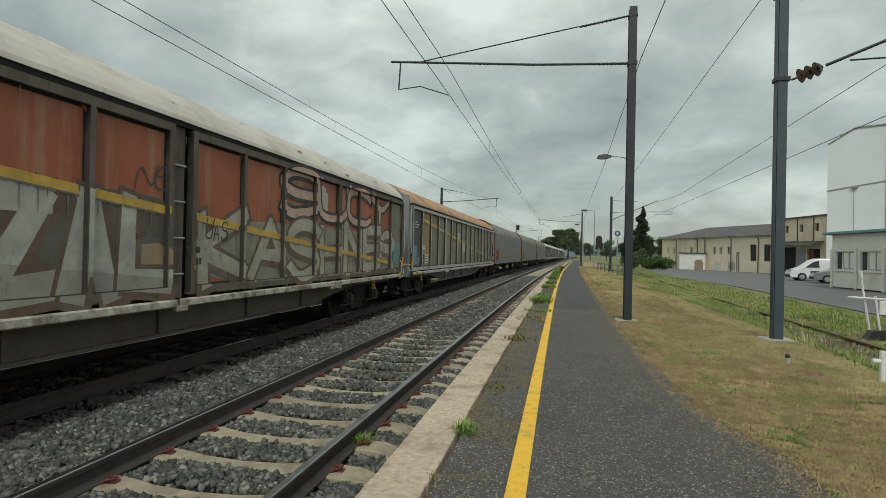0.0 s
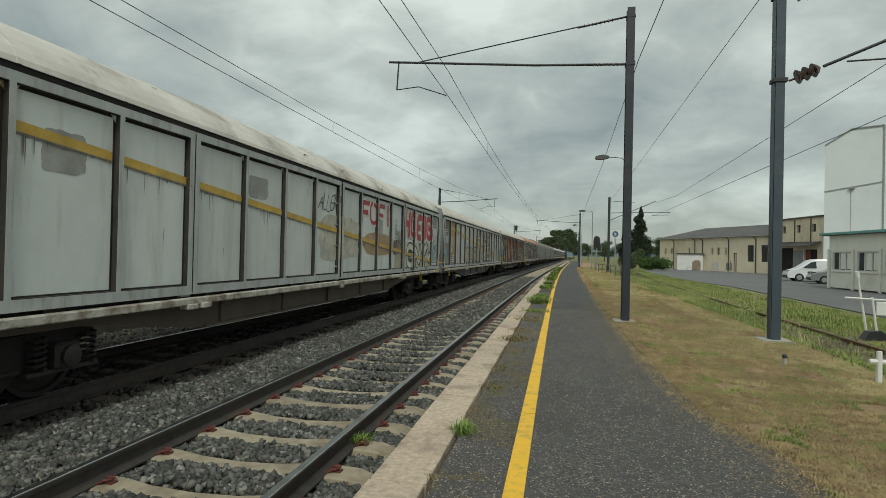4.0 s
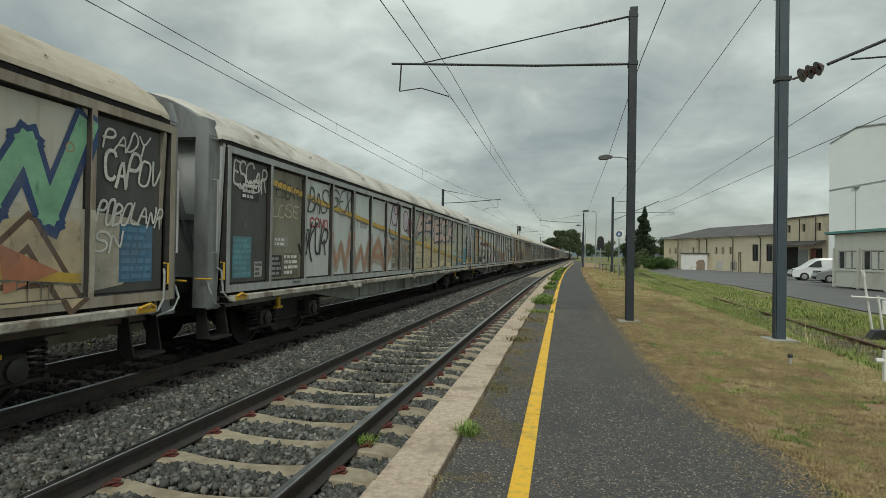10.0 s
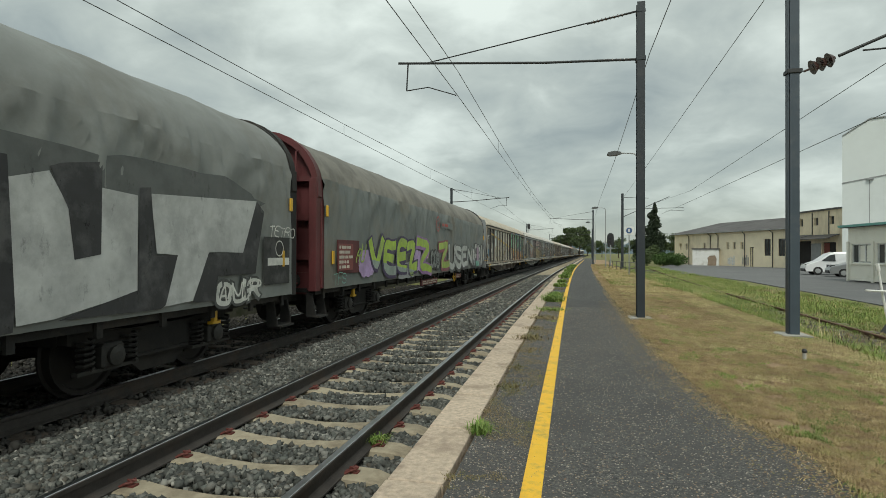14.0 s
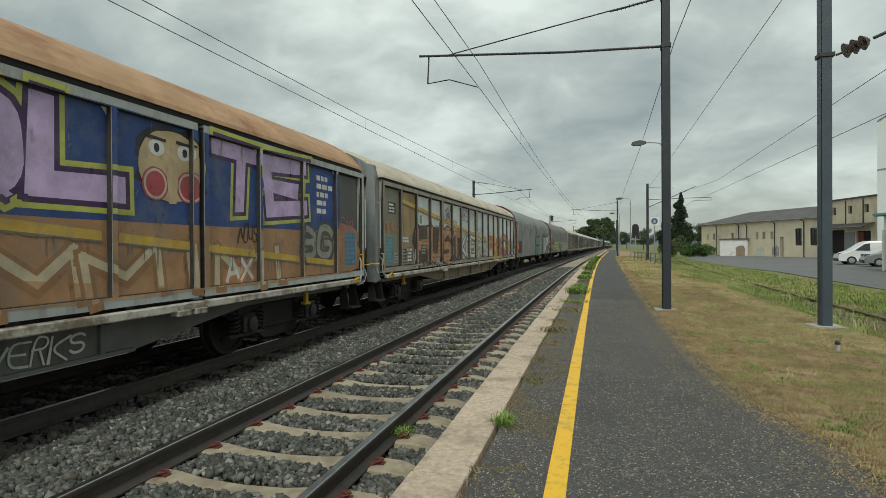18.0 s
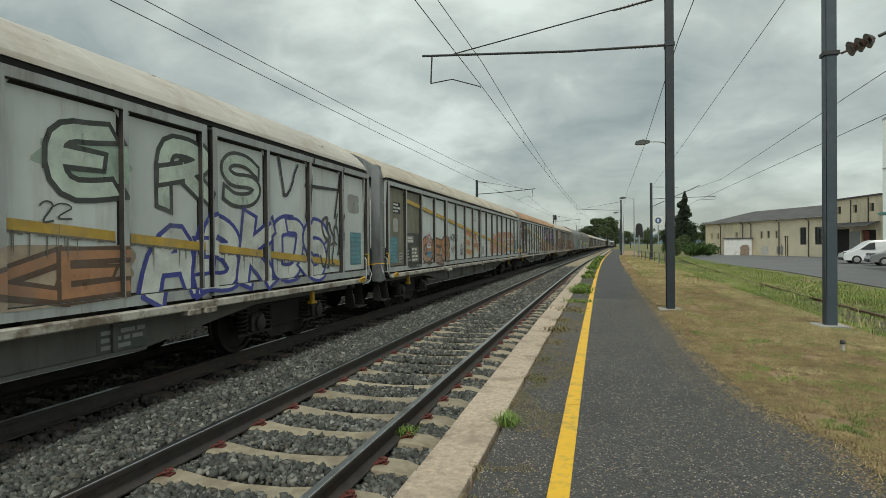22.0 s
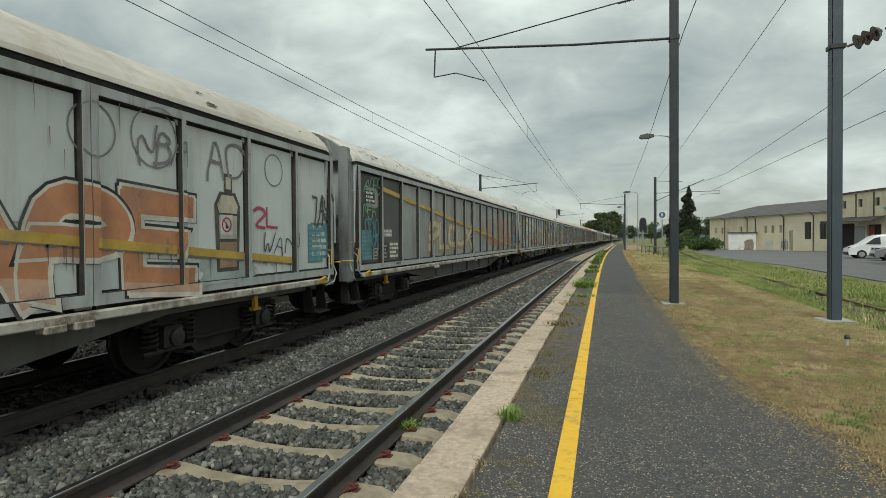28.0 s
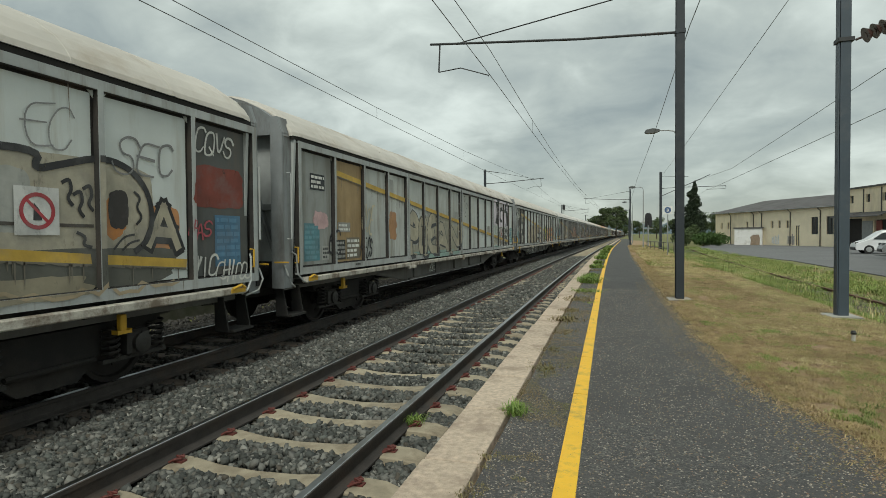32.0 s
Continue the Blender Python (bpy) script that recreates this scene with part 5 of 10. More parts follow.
# ---- the train: which wagon follows which, counted from the head ----
GREY = {"label": "light grey sliding-wall freight wagon with graffiti"}
LOOKS = {k: dict(GREY) for k in range(-9, 19)}
TARPS = (-1, -2, -3, 8, 9)
ORDER = list(range(-9, 19))
REAR = {}                      # where each wagon's rear end stands at 0 s
y = 16.674
for k in range(0, 19):
    y -= 0 if k == 0 else (TLEN if k in TARPS else LEN)
    REAR[k] = y
y = 16.674
for k in range(-1, -10, -1):
    y += TLEN if (k + 1) in TARPS else LEN
    REAR[k] = y
WAGON = {}
for k in ORDER:
    LOOKS[k].update({
    0: {"label": "weathered grey sliding-wall freight wagon with rusty roof", "roof": M_ROOFRUST, "wall": M_OLIVEWALL, "panels": {0: M_DARKWALL, 1: M_TANWALL}},
    1: {"label": "red-brown sliding-wall freight wagon covered in graffiti", "frame": M_FRAMEBROWN, "wall": M_BROWNWALL, "gap": 0.26, "panels": {0: M_DARKWALL, 1: M_DARKWALL, 15: M_OLIVEWALL}, "poster": STEELBLUE, "under": M_UNDERBROWN},
    2: {"label": "light grey sliding-wall freight wagon with cream and black graffiti", "wall": M_GREYWORN, "panels": {0: M_OLIVEWALL, 1: M_TANWALL}, "skip": (13,)},
    3: {"label": "grey sliding-wall freight wagon with large red graffiti letters", "panels": {0: M_DARKWALL, 1: M_TANWALL}, "under": M_UNDERBROWN, "roof": M_ROOFPALE},
    4: {"label": "rust-stained grey and tan freight wagon with white graffiti", "frame": M_FRAMEWARM, "wall": M_WARMWALL, "roof": M_ROOFTAN, "panels": {0: M_GREYDULL, 1: M_TANWALL}, "under": M_UNDERBROWN},
    5: {"label": "grey freight wagon with white and salmon graffiti, peeling roof", "gap": 0.30, "panels": {0: M_BLUEWALL, 1: M_TANWALL, 15: M_OLIVEWALL}, "roof": M_ROOFPEEL},
    6: {"label": "grey freight wagon with pink and cream graffiti letters", "under": M_UNDERPALE, "gap": 0.22, "panels": {0: M_DARKWALL, 1: M_OLIVEWALL}, "roof": M_ROOFPALE},
    7: {"label": "grey freight wagon with green block-letter graffiti", "frame": M_FRAMEWARM, "wall": M_WARMWALL, "gap": 0.24, "panels": {0: M_DARKWALL, 1: M_DARKWALL, 2: M_GREY, 15: M_DARKWALL}, "under": M_UNDERBROWN, "poster": STEELBLUE, "poster_front": STEELBLUE, "roof": M_ROOFTAN},
    8: {"label": "flat wagon under grey tarpaulin with lime green graffiti"},
    9: {"label": "flat wagon under grey tarpaulin with huge white letters", "top": M_TARPPALE, "hood": M_TARPPALE},
    10: {"label": "grey freight wagon with orange brick-pattern graffiti", "frame": M_FRAMEWARM, "panels": {0: M_OLIVEWALL, 1: M_TANWALL}, "under": M_UNDERTAN, "roof": M_ROOFTAN},
    11: {"label": "freight wagon with rusty orange roof and blue and lilac graffiti", "roof": M_ROOFRUST, "panels": {0: M_REDWALL, 1: M_DARKWALL, 15: M_DARKWALL}, "poster_front": STEELBLUE},
    12: {"label": "light grey freight wagon with orange ghosted graffiti", "panels": {0: M_OLIVEWALL, 1: M_OLIVEWALL}, "roof": M_ROOFTAN},
    13: {"label": "grey freight wagon with outlined black and blue graffiti", "panels": {0: M_GREYDULL, 1: M_OLIVEWALL}},
    14: {"label": "grey freight wagon with cream and orange graffiti, peeling roof", "panels": {0: M_GREYDULL, 1: M_OLIVEWALL}, "roof": M_ROOFPEEL},
    15: {"label": "dusty dark grey sliding-wall freight wagon with faded graffiti", "wall": M_GREYDULL, "panels": {0: M_DARKWALL, 1: M_DARKWALL, 15: M_DARKWALL}, "roof": M_ROOFPEEL, "poster_front": STEELBLUE},
    16: {"label": "grey freight wagon with orange and black graffiti and penciled letters", "gap": 0.2, "panels": {0: M_DARKWALL, 1: M_DARKWALL}, "under": M_UNDERGREY},
    17: {"label": "grey freight wagon with black letters on a lilac field", "panels": {0: M_GREYDULL, 1: M_TANWALL, **{i: M_GREYWORN for i in range(2, 10)}}},
    18: {"label": "grey freight wagon with dark end panel and tan graffiti", "panels": {15: M_DARKWALL}, "poster_front": STEELBLUE},
    -1: {"label": "flat wagon under grey tarpaulin with white graffiti"},
    -2: {"label": "flat wagon under a plain grey tarpaulin"},
    -3: {"label": "flat wagon under a plain grey tarpaulin"},
}.get(k, {}))
    WAGON[k] = (tarp_wagon if k in TARPS else sliding_wagon)(k, LOOKS[k])


def travelled(t):
    """Metres that the train has gone after t seconds: it slows from 12 to 9.8 m/s."""
    return 12.0164 * t - 0.0787 * t * t / 2 + 0.0001055 * t ** 3


def line_pose(y):
    return Matrix.Translation((FAR + bend(y), y, 0)) @ Matrix.Rotation(-heading(y), 4, "Z")


# ---- paint on the wagons ----
def posts(k):
    out = []
    if k in TARPS:
        return out
    g = LOOKS[k].get("gap", 0.0)
    for dn, d in enumerate(DOORS):
        d += g * 0.5 if dn == 2 else -g * 0.5 if dn == 1 else 0
        for i in range(5):
            w = 0.042 if i in (0, 4) else 0.031
            c = min(max(i * PITCH, 0.015 + w), 4 * PITCH - 0.015 - w)
            out.append((d + c - w, d + c + w))
    return out


COAT = [0]


def lay(k, bm, name, color, layer, label="", base=None, coat=None):
    """Lay a flat piece of paint, drawn in (y, z), on a wagon's side; it steps over the posts and rails of the doors."""
    COAT[0] += 1
    layer += 0.0001 * ((COAT[0] if coat is None else coat) % 19)      # each coat lies a little over the last
    dest = bmesh.new()
    if base is not None or k in TARPS:
        x = (1.478 if base is None else base) + layer
        for f in bm.faces:
            dest.faces.new([dest.verts.new((x + v.co.x, v.co.y, v.co.z)) for v in f.verts])
    else:
        ys = [v.co.y for v in bm.verts]
        lo, hi = min(ys), max(ys)
        ps = [p for p in posts(k) if p[1] > lo and p[0] < hi]
        for a, b in ps:
            for q in (a, b):
                bmesh.ops.bisect_plane(bm, geom=bm.verts[:] + bm.edges[:] + bm.faces[:], plane_co=(0, q, 0), plane_no=(0, 1, 0))
        for q in (ZB + 0.11, ZT - 0.095):
            bmesh.ops.bisect_plane(bm, geom=bm.verts[:] + bm.edges[:] + bm.faces[:], plane_co=(0, 0, q), plane_no=(0, 0, 1))
        for f in bm.faces:
            c = f.calc_center_median()
            if c.z < ZB or c.z > ZT:
                continue
            onpost = any(a < c.y < b for a, b in ps)
            onrail = c.z < ZB + 0.11 or c.z > ZT - 0.095
            x = WALL + (0.066 if onpost or onrail else 0.0) + layer
            dest.faces.new([dest.verts.new((x + v.co.x, v.co.y, v.co.z)) for v in f.verts])
    bm.free()
    bmesh.ops.remove_doubles(dest, verts=dest.verts, dist=0.00005)
    for f in dest.faces:
        f.normal_update()
        if f.normal.x < 0:
            f.normal_flip()
    ob = part(name, dest, paint(color), WAGON[k], label)
    if base is None and k not in TARPS and hi - lo > 1.0:
        tagged(ob, kind="stuff")          # cut into pieces by the posts
    return ob


def letters(text, offset, y0, y1, z0, z1, bold=True, spacing=None):
    cu = bpy.data.curves.new("lettering", "FONT")
    cu.body, cu.offset, cu.resolution_u, cu.fill_mode = text, offset, 3, "BOTH"
    cu.space_character = 1.0 + max(0.0, offset if spacing is None else spacing) * 2.2 if bold else 1.0
    ob = bpy.data.objects.new("lettering", cu)
    scene.collection.objects.link(ob)
    me = ob.to_mesh()
    bm = bmesh.new()
    bm.from_mesh(me)
    ob.to_mesh_clear()
    bpy.data.objects.remove(ob)
    bpy.data.curves.remove(cu)
    return bm


def fit_into(bm, frame_box, y0, y1, z0, z1, slant=0.0):
    xa, xb, ya, yb = frame_box
    for v in bm.verts:
        u, w = (v.co.x - xa) / (xb - xa), (v.co.y - ya) / (yb - ya)
        v.co = (0, y0 + (y1 - y0) * u + slant * (w - 0.5) * (z1 - z0), z0 + (z1 - z0) * w)


def extent(bm):
    xs, ys = [v.co.x for v in bm.verts], [v.co.y for v in bm.verts]
    return min(xs), max(xs), min(ys), max(ys)


SEED = [0]

# single-line letters for the spray can, on a grid of 5 by 7: strokes parted by bars, each point a column and a row
GLYPHS = dict(p.split(":") for p in (
    "A:00 26 40|12 32", "B:00 06 35 44 33 03|33 42 41 30 00", "C:45 36 16 05 01 10 30 41", "D:00 06 26 44 42 20 00", "E:46 06 00 40|03 33", "F:00 06 46|03 33",
    "G:45 36 16 05 01 10 30 41 43 23", "H:00 06|40 46|03 43", "I:20 26", "J:16 46 41 30 10 01", "K:00 06|46 03 40", "L:06 00 40", "M:00 06 22 46 40", "N:00 06 40 46",
    "O:26 16 05 01 10 30 41 45 36 26", "P:00 06 36 45 44 33 03", "Q:26 16 05 01 10 30 41 45 36 26|22 40", "R:00 06 36 45 44 33 03|23 40", "S:45 36 16 05 04 13 33 42 41 30 10 01",
    "T:06 46|26 20", "U:06 01 10 30 41 46", "V:06 20 46", "W:06 10 24 30 46", "X:00 46|06 40", "Y:06 23 46|23 20", "Z:06 46 00 40", "0:26 16 05 01 10 30 41 45 36 26",
    "1:15 26 20", "2:05 16 36 45 44 00 40", "5:46 06 03 33 42 41 30 00", "7:06 46 10", "-:03 43", ".:20 21"))
ROUND = set("BCDGJOPQRSU025")


def strokes(ch, soft):
    """The strokes of a letter in the unit square; soft ones with rounded bends."""
    out = []
    for run in GLYPHS.get(ch, "").split("|"):
        pts = [Vector((int(p[0]) / 4, int(p[1]) / 6)) for p in run.split()]
        for turn in range(soft):
            if len(pts) > 2:
                cut = [pts[0]]
                for p, q in zip(pts, pts[1:]):
                    cut += [p * 0.75 + q * 0.25, p * 0.25 + q * 0.75]
                pts = cut + [pts[-1]]
        if len(pts) > 1:
            out.append(pts)
    return out


def band(bm, pts, w, x, ends=0.0, taper=0.0, lean=0.0):
    """A flat band of width w along points in (y, z) at depth x, with mitred bends and slanted ends."""
    pts = [p.copy() for p in pts]
    n = len(pts)
    for i in range(1, n - 1):
        if (pts[i] - pts[i - 1]).normalized().dot((pts[i + 1] - pts[i]).normalized()) < -0.05:
            band(bm, pts[:i + 1], w, x, max(ends, 0.3 * w), taper * 0.5, 0.0)
            band(bm, pts[i:], w, x + 0.0001, max(ends, 0.3 * w), taper * 0.5, 0.0)
            return
    pts[0] += (pts[0] - pts[1]).normalized() * ends
    pts[-1] += (pts[-1] - pts[-2]).normalized() * ends
    prev = None
    for i, p in enumerate(pts):
        d0 = (p - pts[i - 1]).normalized() if i else (pts[1] - p).normalized()
        d1 = (pts[i + 1] - p).normalized() if i < n - 1 else d0
        t = d0 + d1
        t = t.normalized() if t.length > 0.2 else d0
        nrm = Vector((-t.y, t.x))
        c = max(0.55, abs(nrm.dot(Vector((-d0.y, d0.x)))))
        h = 0.5 * w * (1 + taper * (i / (n - 1) - 0.5)) / c
        skew = t * (lean * w if i in (0, n - 1) else 0)
        l, r = p + nrm * h + skew, p - nrm * h - skew
        cur = (bm.verts.new((x + 0.00004 * i, l.x, l.y)), bm.verts.new((x + 0.00004 * i, r.x, r.y)))
        if prev:
            bm.faces.new((prev[0], prev[1], cur[1], cur[0]))
        prev = cur


def word(k, text, y0, y1, z0, z1, fill, line=None, fat=0.045, rim=0.05, slant=0.0, base=None, label="sprayed block letters", fade=None, block=None, bubble=False, halo=None):
    """Sprayed letters: fat strokes that crowd one another, each with its own outline, a dark block behind, and a second tone below."""
    SEED[0] += 1
    rnd = random.Random(4000 + SEED[0])
    n = len(text)
    c, h = (y1 - y0) / n, z1 - z0
    w = min(h * (0.13 + 0.85 * min(fat, 0.13)), c * ((0.36 if bubble or fat > 0.1 else 0.31) if line is not None else 0.24))
    rim = min(0.055, 0.018 + 0.045 * h) * (0.28 if rim < 0.015 else 0.55 if rim < 0.025 else 1.0)
    outer, inner, low, back = bmesh.new(), bmesh.new(), bmesh.new(), bmesh.new()
    shadow = (rnd.uniform(-0.05, 0.05) * h, -rnd.uniform(0.02, 0.06) * h) if block is None else block
    mid = z0 + h * rnd.uniform(0.36, 0.5)
    for i, ch in enumerate(text):
        grow, turn, hop = rnd.uniform(1.0, 1.16), rnd.uniform(-0.10, 0.10), rnd.uniform(-0.03, 0.03) * h
        cw, chh = c * grow - w - rim, h - w - rim
        cy, cz = y0 + (i + 0.5) * c, (z0 + z1) / 2 + hop
        x = 0.0016 * (i % 3)
        for j, pts in enumerate(strokes(ch, 2 if bubble or ch in ROUND else 0)):
            real = []
            for p in pts:
                a, b = (p.x - 0.5) * max(cw, 0.3 * c), (p.y - 0.5) * chh
                a, b = a + slant * b - b * turn, b + a * turn
                q = Vector((cy + a, cz + b))
                v = Vector((q.x * 1.3 + SEED[0] * 7.3, q.y * 1.7, SEED[0]))
                q += 0.10 * h * Vector((noise.noise(v), noise.noise(v + Vector((31, 5, 2)))))
                real.append(q)
            ww, tp, ln = w * (0.74 if ch in "MW" else 1.0) * rnd.uniform(0.86, 1.12), rnd.uniform(-0.35, 0.35), rnd.uniform(-0.25, 0.25)
            if line is not None:
                band(outer, real, ww + 2 * rim, x + 0.0002 * j, 0.42 * ww + rim, tp, ln)
                if shadow:
                    band(outer, [q + Vector(shadow) for q in real], ww + 2 * rim, x - 0.0007 + 0.0002 * j, 0.42 * ww + rim, tp, ln)
            if halo:
                band(back, real, ww + 4 * rim, x - 0.0011 + 0.0002 * j, 0.42 * ww + 2 * rim, tp, ln)
            if fill is not None:
                band(inner, real, ww, x + 0.0007 + 0.0002 * j, 0.42 * ww, tp, ln)
                if fade:
                    band(low, real, ww, x + 0.0008 + 0.0002 * j, 0.42 * ww, tp, ln)
    if halo:
        tagged(lay(k, back, "graffiti_halo", halo, 0.0055, "", base, SEED[0]), kind="stuff")
    if line is not None:
        tagged(lay(k, outer, "graffiti_outline", line, 0.0055, "", base, SEED[0]), kind="stuff")
    if fill is not None:
        tagged(lay(k, inner, "graffiti", fill, 0.0055, label, base, SEED[0]), label, kind="stuff")
    if fade:
        bmesh.ops.bisect_plane(low, geom=low.verts[:] + low.edges[:] + low.faces[:], plane_co=(0, y0, mid), plane_no=(0, 0.10, 1), clear_outer=True)
        tagged(lay(k, low, "graffiti_shading", fade, 0.0057, "", base, SEED[0]), kind="stuff")


def ring_word(k, text, y0, y1, z0, z1, line, fat=0.0, base=None):
    """A tag: thin handwriting, drawn with single strokes of a can."""
    SEED[0] += 1
    rnd = random.Random(7000 + SEED[0])
    bm = bmesh.new()
    n = len(text)
    c, h = (y1 - y0) / n, z1 - z0
    w = min(0.05, max(0.016, 0.075 * h + 0.35 * fat, 0.05 * (y1 - y0) / n))
    lean = rnd.uniform(0.05, 0.35)
    for i, ch in enumerate(text):
        wide, turn, tall, hop = rnd.uniform(0.85, 1.2), rnd.uniform(-0.16, 0.16), rnd.uniform(0.8, 1.12), rnd.uniform(-0.08, 0.08) * h
        for j, pts in enumerate(strokes(ch, 2)):
            real = []
            for p in pts:
                a, b = (p.x - 0.5) * c * 0.82 * wide, (p.y - 0.5) * h * tall
                a, b = a + lean * b - b * turn, b + a * turn
                q = Vector((y0 + (i + 0.5) * c + a, (z0 + z1) / 2 + hop + b))
                v = Vector((q.x * 2.6 + SEED[0] * 5.1, q.y * 3.3, SEED[0]))
                q += 0.14 * h * Vector((noise.noise(v), noise.noise(v + Vector((17, 5, 2)))))
                real.append(q)
            band(bm, real, w * rnd.uniform(0.8, 1.2), 0.0002 * j, rnd.uniform(0.0, 0.14) * h, rnd.uniform(-0.5, 0.5))
    if not bm.faces:
        bm.free()
        return
    tagged(lay(k, bm, "tag", line, 0.0125, "", base), kind="stuff")


def blot(k, y0, y1, z0, z1, color, seed=None, ragged=0.12, base=None, layer=0.003, square=3.0, name="paint_patch"):
    """A patch of paint with an uneven edge."""
    SEED[0] += 1
    s = SEED[0] if seed is None else seed
    bm = bmesh.new()
    n = 44
    cy, cz, ry, rz = (y0 + y1) / 2, (z0 + z1) / 2, (y1 - y0) / 2, (z1 - z0) / 2
    vs = []
    for i in range(n):
        a = math.tau * i / n
        c, d = math.cos(a), math.sin(a)
        r = (abs(c) ** square + abs(d) ** square) ** (-1 / square)
        r *= 1 - ragged * (0.5 + 0.9 * noise.noise(Vector((c * 2.2 + s * 3.1, d * 2.2, s))) + 0.5 * noise.noise(Vector((c * 6 + s, d * 6, 3))))
        vs.append(bm.verts.new((0, cy + ry * r * c, cz + rz * r * d)))
    bm.faces.new(vs)
    return lay(k, bm, name, color, layer, "", base)


def plate(k, y0, y1, z0, z1, color, bars=0, ink=(0.7, 0.7, 0.66), name="notice", layer=0.004, base=None, fill=0.8):
    """A flat painted or stuck-on notice; bars stand for its lines of print."""
    bm = bmesh.new()
    bm.faces.new([bm.verts.new((0, y, z)) for y, z in ((y0, z0), (y1, z0), (y1, z1), (y0, z1))])
    lay(k, bm, name, color, layer, "", base)
    if bars:
        rnd = random.Random(int((y0 + 20) * 97) + k)
        bm = bmesh.new()
        h = (z1 - z0) / (bars * 1.7 + 0.7)
        for i in range(bars):
            zt = z1 - h * 0.7 - i * h * 1.7
            x = y0 + 0.06 * (y1 - y0)
            stop = y0 + (y1 - y0) * (fill + rnd.uniform(-0.25, 0.12))
            while x < stop:
                w = rnd.uniform(0.10, 0.34) * (y1 - y0)
                e = min(x + w, y1 - 0.04 * (y1 - y0))
                bm.faces.new([bm.verts.new((0, y, z)) for y, z in ((x, zt - h), (e, zt - h), (e, zt), (x, zt))])
                x = e + 0.05 * (y1 - y0)
        lay(k, bm, "print", ink, layer + 0.003, "", base)


def ring(k, cy, cz, r0, r1, color, layer=0.008, n=28, stretch=1.0, base=None, name="painted_ring"):
    bm = bmesh.new()
    a = [bm.verts.new((0, cy + stretch * r0 * math.cos(i * math.tau / n), cz + r0 * math.sin(i * math.tau / n))) for i in range(n)]
    b = [bm.verts.new((0, cy + stretch * r1 * math.cos(i * math.tau / n), cz + r1 * math.sin(i * math.tau / n))) for i in range(n)]
    for i in range(n):
        bm.faces.new((a[i], a[(i + 1) % n], b[(i + 1) % n], b[i]))
    lay(k, bm, name, color, layer, "", base)


def sign(k, cy, cz, r):
    """White square with a red ring and bar: no climbing."""
    r *= 1.22
    plate(k, cy - r * 1.25, cy + r * 1.25, cz - r * 1.3, cz + r * 1.3, (0.60, 0.60, 0.58), name="warning_sign", layer=0.0165)
    ring(k, cy, cz, r * 0.78, r, RED, 0.0195, name="sign_ring")
    shape(k, [(cy - r * 0.62, cz + r * 0.50), (cy - r * 0.50, cz + r * 0.62), (cy + r * 0.62, cz - r * 0.50), (cy + r * 0.50, cz - r * 0.62)], RED, 0.0195, name="sign_bar")
    shape(k, [(cy - r * 0.25, cz - r * 0.5), (cy + r * 0.25, cz - r * 0.5), (cy + r * 0.1, cz + r * 0.1), (cy - r * 0.2, cz + r * 0.45)], BLACK, 0.0188, name="sign_mark")


def shape(k, pts, color, layer=0.006, base=None, name="painted_shape"):
    bm = bmesh.new()
    bm.faces.new([bm.verts.new((0, y, z)) for y, z in pts])
    lay(k, bm, name, color, layer, "", base)


def bricks(k, y0, y1, z0, z1, color):
    """Sprayed courses of bricks: uneven level lines with short upright joints."""
    rnd = random.Random(int(y0 * 10) + k)
    bm = bmesh.new()
    z = z0
    while z < z1:
        y = y0
        while y < y1:
            n = rnd.uniform(0.25, 0.6)
            e = min(y + n, y1)
            band(bm, [Vector((y, z + rnd.uniform(-0.02, 0.02))), Vector(((y + e) / 2, z + rnd.uniform(-0.03, 0.03))), Vector((e - 0.05, z + rnd.uniform(-0.02, 0.02)))], 0.018, 0.0)
            if rnd.random() < 0.7:
                band(bm, [Vector((e - 0.03, z)), Vector((e - 0.03 + rnd.uniform(-0.02, 0.02), z + 0.10))], 0.016, 0.0002)
            y = e
        z += rnd.uniform(0.10, 0.15)
    tagged(lay(k, bm, "brick_line", color, 0.0125), kind="stuff")


def stroke(k, pts, w, color, layer=0.0105):
    """One sprayed line through the given points, rounded at its bends."""
    soft = [Vector(p) for p in pts]
    for _ in range(2):
        mid = [q for a, b in zip(soft, soft[1:]) for q in (a.lerp(b, 0.25), a.lerp(b, 0.75))]
        soft = [soft[0]] + mid[1:-1] + [soft[-1]]
    bm = bmesh.new()
    band(bm, soft, w, 0.0)
    lay(k, bm, "painted_line", color, layer)


def scrawl(k, y0, y1, z, h, color, w=0.025):
    """A line that wanders up and down."""
    rnd = random.Random(int(y0 * 13) + k)
    n = int((y1 - y0) / 0.11)
    bm = bmesh.new()
    band(bm, [Vector((y0 + (y1 - y0) * i / n, z + h * rnd.uniform(-1, 1))) for i in range(n + 1)], w, 0.0)
    lay(k, bm, "painted_line", color, 0.0125)


